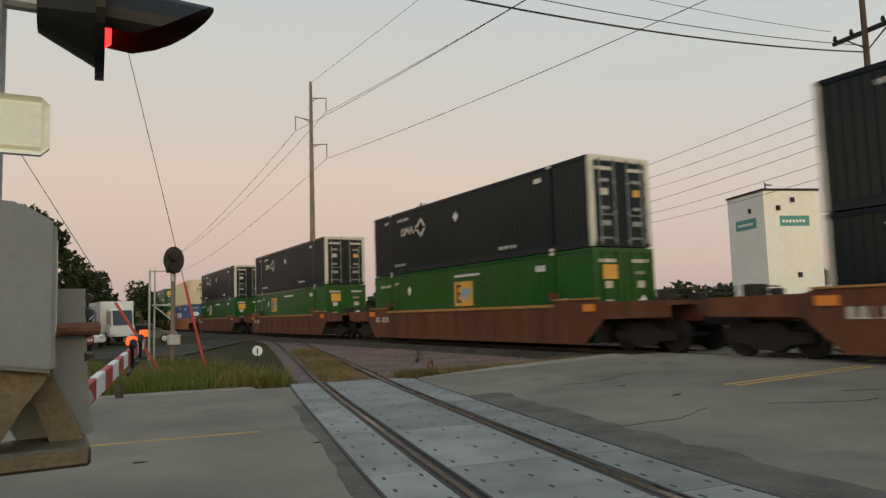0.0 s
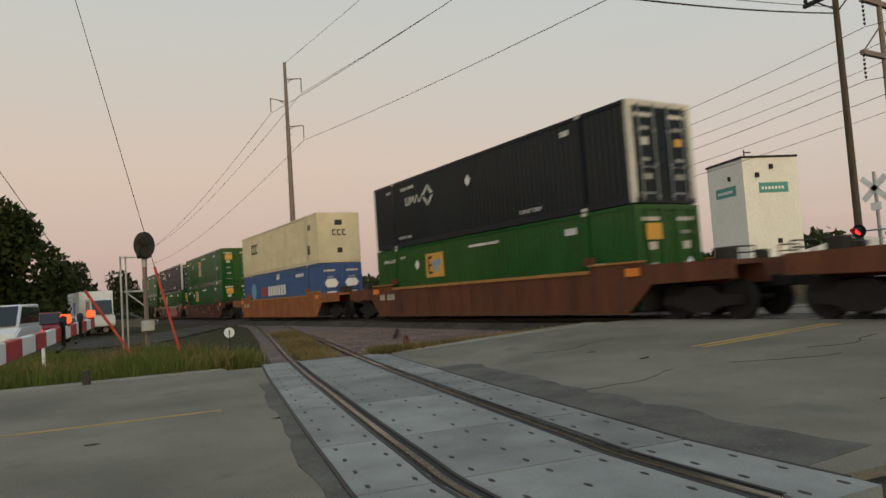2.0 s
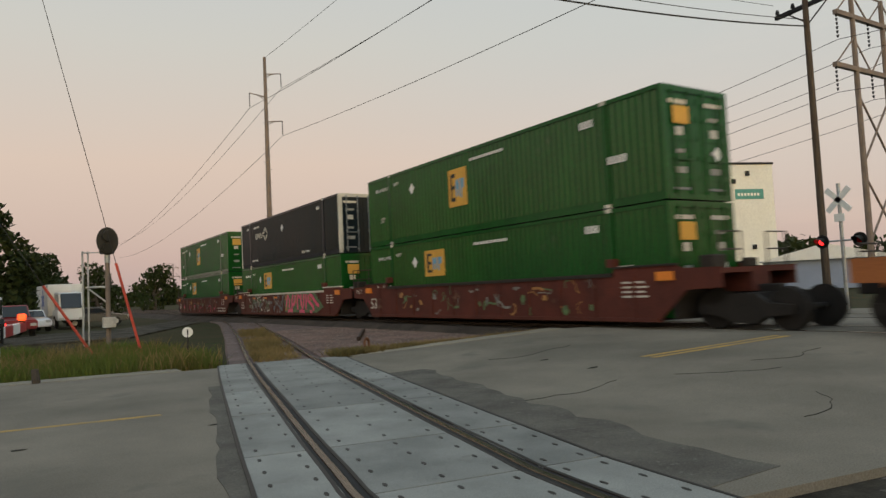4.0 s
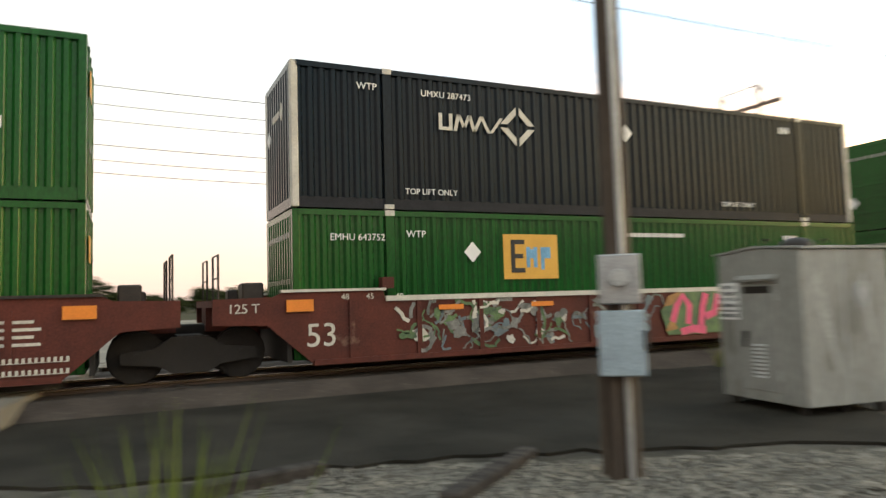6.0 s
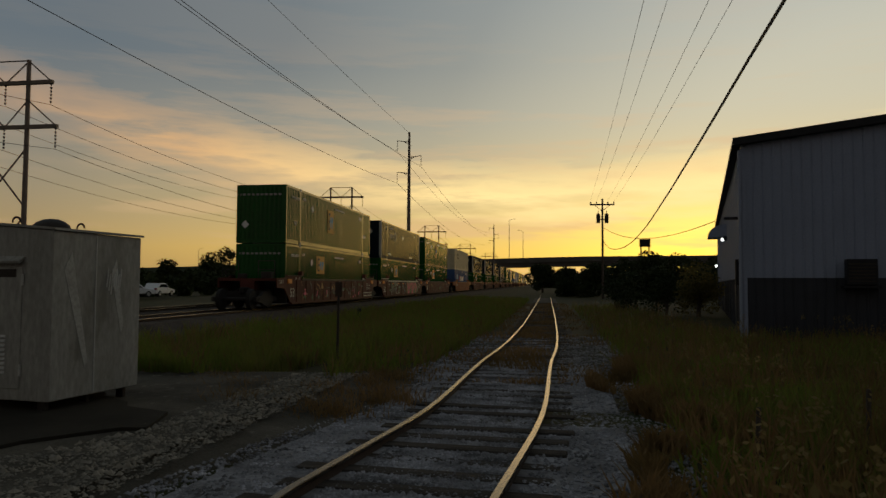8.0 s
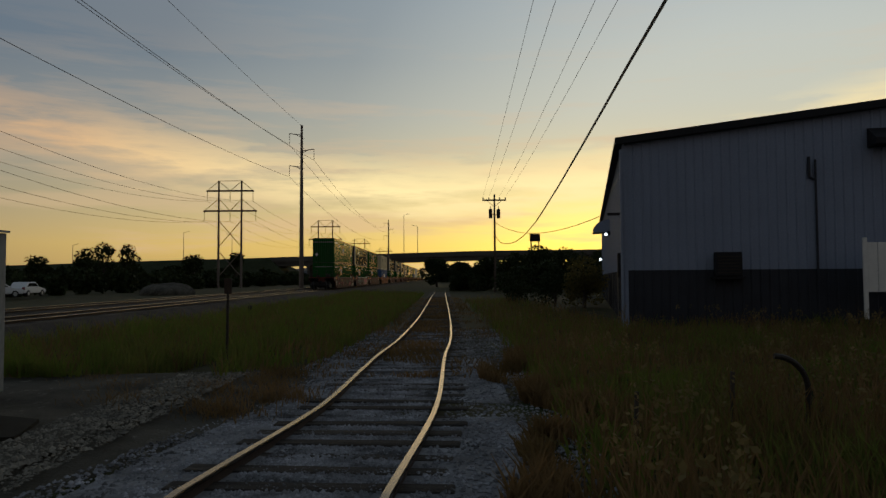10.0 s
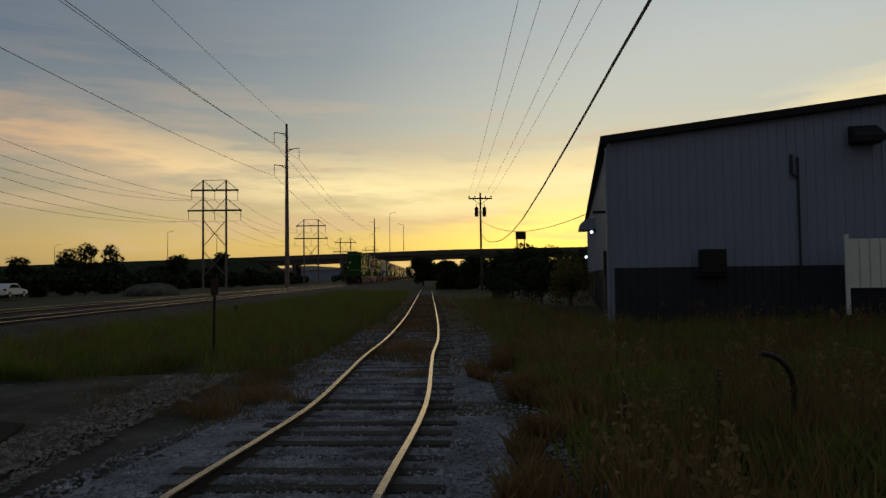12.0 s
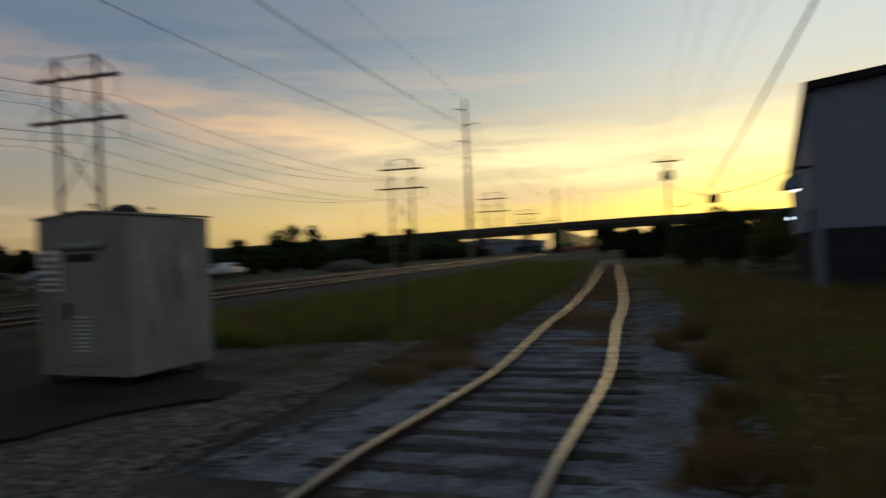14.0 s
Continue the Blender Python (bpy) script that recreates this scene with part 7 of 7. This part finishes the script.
woods([(-150, -10), (-140, -80), (-120, -160), (-70, -300), (-20, -330), (40, -330)], 9, 5, 22000, 70, "distant dark green line of woods", 0.9)
woods([(-140, 40), (-110, 110), (-90, 170), (-66, 205)], 6.5, 4, 26000, 71, "dark scrub below the embankment", 0.7)
woods([(-190, -10), (-190, 90), (-230, 200)], 7, 5, 12000, 72, "far dark tree line beyond the lot", 0.9)
woods([(-34, 262), (-28, 275)], 4.0, 1.5, 700, 73, "scrub at the foot of the overpass", 0.35)
woods([(6, 262), (40, 272), (80, 262), (150, 280)], 8.5, 4, 16000, 74, "dark woods in front of the overpass", 0.5)
woods([(-78, 78), (-66, 110), (-58, 150), (-54, 200), (-50, 250)], 4.6, 2.5, 24000, 76, "dark scrub behind the parked cars", 0.5)
woods([(-48, 64), (-47, 90), (-45, 120), (-42, 165), (-39, 225)], 3.0, 1.6, 16000, 77, "dark scrub beyond the main line", 0.34)
woods([(-7, 268), (0, 274), (9, 268)], 8.0, 2.0, 3500, 78, "dark woods where the spur ends", 0.42)
woods([(22, 78), (40, 84), (70, 90)], 4.2, 2, 2600, 75, "dark hedge behind the shed", 0.3)


def grass(name, n, area, h0, h1, material, label, seed, lean=0.35, width=0.012, clump=None):
    """Blades on a stretch of ground; area returns x, y and keeps only wanted places."""
    rng = np.random.default_rng(seed)
    x, y = area(rng, n)
    if clump:
        g = np.array([noise.noise((a * clump, b * clump, seed)) for a, b in zip(x, y)])
        keep = g + rng.uniform(-0.25, 0.25, len(g)) > -0.08
        x, y = x[keep], y[keep]
        g = g[keep]
    else:
        g = np.zeros(len(x))
    m = len(x)
    z = np.array([ground_height(a, b) for a, b in zip(x, y)])
    h = rng.uniform(h0, h1, m) * (1 + 0.9 * g)
    a = rng.uniform(0, 6.283, m)
    ux, uy = np.cos(a) * width * rng.uniform(0.7, 1.6, m), np.sin(a) * width * rng.uniform(0.7, 1.6, m)
    lx, ly = rng.normal(size=m) * lean * h, rng.normal(size=m) * lean * h
    v = np.empty((m, 5, 3))
    v[:, 0] = np.stack([x - ux, y - uy, z], 1)
    v[:, 1] = np.stack([x + ux, y + uy, z], 1)
    v[:, 2] = np.stack([x + ux * 0.8 + lx * 0.4, y + uy * 0.8 + ly * 0.4, z + h * 0.6], 1)
    v[:, 3] = np.stack([x - ux * 0.8 + lx * 0.4, y - uy * 0.8 + ly * 0.4, z + h * 0.6], 1)
    v[:, 4] = np.stack([x + lx, y + ly, z + h], 1)
    b = np.arange(m)[:, None] * 5
    me = bpy.data.meshes.new(name)
    faces = (b + np.array([0, 1, 2, 3])).tolist() + (b + np.array([3, 2, 4])).tolist()
    me.from_pydata(v.reshape(-1, 3).tolist(), [], faces)
    me.materials.append(M[material])
    return tagged(new(name, me), label, "grass", kind="stuff")


def spur_x(y):
    return np.interp(y, spur[:, 1], spur[:, 0])


def right_side(rng, n):
    y = 2.2 + 60 * rng.uniform(0, 1, n) ** 1.8
    x = spur_x(y) + 2.15 + np.abs(rng.normal(size=n)) * 0.25 + (4 + y * 0.45) * rng.uniform(0, 1, n)
    k = ~((x > 6.2) & (y > 24.7 - 0.21 * (x - 6.6)))
    return x[k], y[k]


def left_side(rng, n):
    y = 11.5 + 75 * rng.uniform(0, 1, n) ** 1.6
    lo, hi = -11.2, spur_x(y) - 1.9
    x = lo + (hi - lo) * rng.uniform(0, 1, n)
    k = y > 11.0 + 4.0 * np.abs(np.sin(x * 1.7)) * (x > -6)
    return x[k], y[k]


def verge(rng, n):
    x = rng.uniform(-3.4, 14, n)
    y = rng.uniform(-27, -17.4, n) - 0.22 * np.minimum(x, 10) * 0.9
    k = x > spur_x(y) + 1.4
    return x[k], y[k]


def ballast_edge(rng, n):
    x = rng.uniform(-12.5, -5.8, n)
    y = -16.0 - np.abs(rng.normal(size=n)) * 0.45 - 0.02 * x
    return x, y


def between(rng, n):
    y = rng.uniform(-34, -17.2, n)
    x = spur_x(y) + rng.uniform(-0.62, 0.62, n)
    return x, y


def track_weeds(rng, n):
    y = 12.5 + 60 * rng.uniform(0, 1, n) ** 1.4
    return spur_x(y) + np.where(rng.uniform(size=n) < 0.6, rng.uniform(-0.66, 0.66, n), rng.choice([-1, 1], n) * rng.uniform(0.85, 2.2, n)), y


def bed_edge(rng, n):
    y = 2.5 + 14 * rng.uniform(0, 1, n)
    wav = 1.95 + 0.35 * np.sin(y * 0.9) + 0.2 * np.sin(y * 2.3 + 1)
    return spur_x(y) + wav + np.abs(rng.normal(size=n)) * 0.3, y


def beyond(rng, n):
    return rng.uniform(-40, -20, n), rng.uniform(-60, -20, n)


grass("tall_grass", 60000, right_side, 0.12, 0.44, "blade", "tall unmown green grass beside the spur", 81, clump=0.5)
grass("dry_grass", 46000, right_side, 0.16, 0.60, "blade_dry", "tall dry seed grass beside the spur", 82, 0.30, 0.008, clump=0.7)
grass("tall_grass", 60000, left_side, 0.10, 0.58, "blade", "green weeds between spur and main line", 83, clump=0.75)
grass("dry_grass", 12000, left_side, 0.15, 0.55, "blade_dry", "dry grass between spur and main line", 84, clump=0.6)
grass("tall_grass", 60000, verge, 0.14, 0.48, "verge", "green grass verge beyond the road", 85, clump=0.5)
grass("dry_grass", 14000, verge, 0.15, 0.55, "straw", "dry grass in the verge", 86, clump=0.6)
grass("dry_grass", 12000, ballast_edge, 0.12, 0.38, "straw", "yellow grass along the road edge", 87)
grass("dry_grass", 9000, between, 0.08, 0.25, "straw", "dry weeds between the spur rails", 88, clump=0.8)
grass("track_weeds", 16000, track_weeds, 0.05, 0.16, "blade_dry", "short brown weeds between the spur rails", 93, clump=0.5)
grass("tall_grass", 9000, bed_edge, 0.1, 0.32, "blade_dry", "ragged grass edge along the ballast", 94, clump=1.1)
grass("dry_grass", 8000, beyond, 0.2, 0.7, "blade_dry", "rough dry grass beyond the main line", 89, clump=0.3)


def tufts(rng, n):
    c = np.array([(-4.3, 9.4), (-3.4, 10.4), (-2.9, 9.0), (-4.9, 10.6), (-3.0, 11.6), (-5.6, 11.4), (-2.4, 10.2), (1.2, 3.6), (1.9, 4.6), (-2.9, 12.6)])
    i = rng.integers(0, len(c), n)
    p = c[i] + rng.normal(size=(n, 2)) * 0.28
    return p[:, 0], p[:, 1]


grass("grass_tuft", 3600, tufts, 0.08, 0.32, "blade_dry", "small dry tufts on the bare gravel", 90, 0.45, 0.007)


def weed_place(rng, n):
    return -2.3 + rng.normal(size=n) * 0.07, -0.3 + rng.normal(size=n) * 0.07


weed = grass("weed", 160, weed_place, 0.7, 1.5, "verge", "single tall green weed by the spur", 91, 0.16, 0.012)


def stones(name, n, area, size, material, label, seed, z):
    """Loose crushed stones, lying on the bed."""
    rng = np.random.default_rng(seed)
    x, y = area(rng, n)
    m = len(x)
    base = np.array([(1, 0, 0), (-1, 0, 0), (0, 1, 0), (0, -1, 0), (0, 0, 1), (0, 0, -1)], float)
    f = np.array([(0, 2, 4), (2, 1, 4), (1, 3, 4), (3, 0, 4), (2, 0, 5), (1, 2, 5), (3, 1, 5), (0, 3, 5)])
    v = base[None] * rng.uniform(0.6, 1.3, (m, 6, 1)) * (size * rng.uniform(0.5, 1.3, (m, 1, 1))) * np.array([1, 1, 0.7])
    a = rng.uniform(0, 6.28, m)
    ca, sa = np.cos(a)[:, None], np.sin(a)[:, None]
    vx = v[:, :, 0] * ca - v[:, :, 1] * sa
    vy = v[:, :, 0] * sa + v[:, :, 1] * ca
    zz = z(x, y) if callable(z) else z
    v = np.stack([vx + x[:, None], vy + y[:, None], v[:, :, 2] + np.broadcast_to(np.asarray(zz), (m,))[:, None]], 2).reshape(-1, 3)
    faces = (np.arange(m)[:, None, None] * 6 + f[None]).reshape(-1, 3)
    me = bpy.data.meshes.new(name)
    me.from_pydata(v.tolist(), [], faces.tolist())
    me.materials.append(M[material])
    return tagged(new(name, me), label, "gravel", kind="stuff")


def bed_area(rng, n):
    y = 2.0 + 24 * rng.uniform(0, 1, n) ** 2.0
    o = np.where(rng.uniform(size=n) < 0.55, rng.uniform(-0.66, 0.66, n), np.where(rng.uniform(size=n) < 0.5, rng.uniform(0.85, 2.5, n), rng.uniform(-2.1, -0.85, n)))
    return spur_x(y) + o, y


def yard_area(rng, n):
    y = rng.uniform(0.5, 12, n)
    x = rng.uniform(-7, -3.3, n)
    k = x > -4.4 - 0.45 * (6.8 - y) * (y < 7)
    return x[k], y[k]


def red_area(rng, n):
    y = -16.2 - 14 * rng.uniform(0, 1, n) ** 1.5
    lo, hi = -12.4, spur_x(y) - 1.0
    return lo + (hi - lo) * rng.uniform(0, 1, n), y


stones("ballast_stones", 42000, bed_area, 0.024, "stone", "loose grey crushed ballast stones", 101, lambda x, y: spur_z(y) - 0.112)
stones("gravel_stones", 20000, yard_area, 0.018, "yardstone", "fine pale gravel scattered on dirt", 102, 0.014)
stones("ballast_stones", 18000, red_area, 0.042, "ballast_red", "reddish ballast stones between tracks", 103, 0.07)

stones("rubble", 3200, yard_area, 0.040, "yardstone", "pale rubble strewn over the dirt", 104, 0.016)


def seed_heads(n, area, seed):
    """Feathery pale heads standing above the grass."""
    rng = np.random.default_rng(seed)
    x, y = area(rng, n)
    g = np.array([noise.noise((a * 0.7, b * 0.7, 82)) for a, b in zip(x, y)])
    x, y = x[g > 0.08], y[g > 0.08]
    z = np.array([ground_height(a, b) for a, b in zip(x, y)]) + rng.uniform(0.45, 0.85, len(x))
    v, f = leaf_cloud(np.stack([x, y, z], 1), np.full(len(x), 0.05), len(x) * 9, 0.028, rng, 2.2)
    return tagged(fast_mesh("seed_heads", v, f, "straw"), "pale feathery seed heads of tall grass", "grass", kind="stuff")


seed_heads(2600, right_side, 92)

motions()
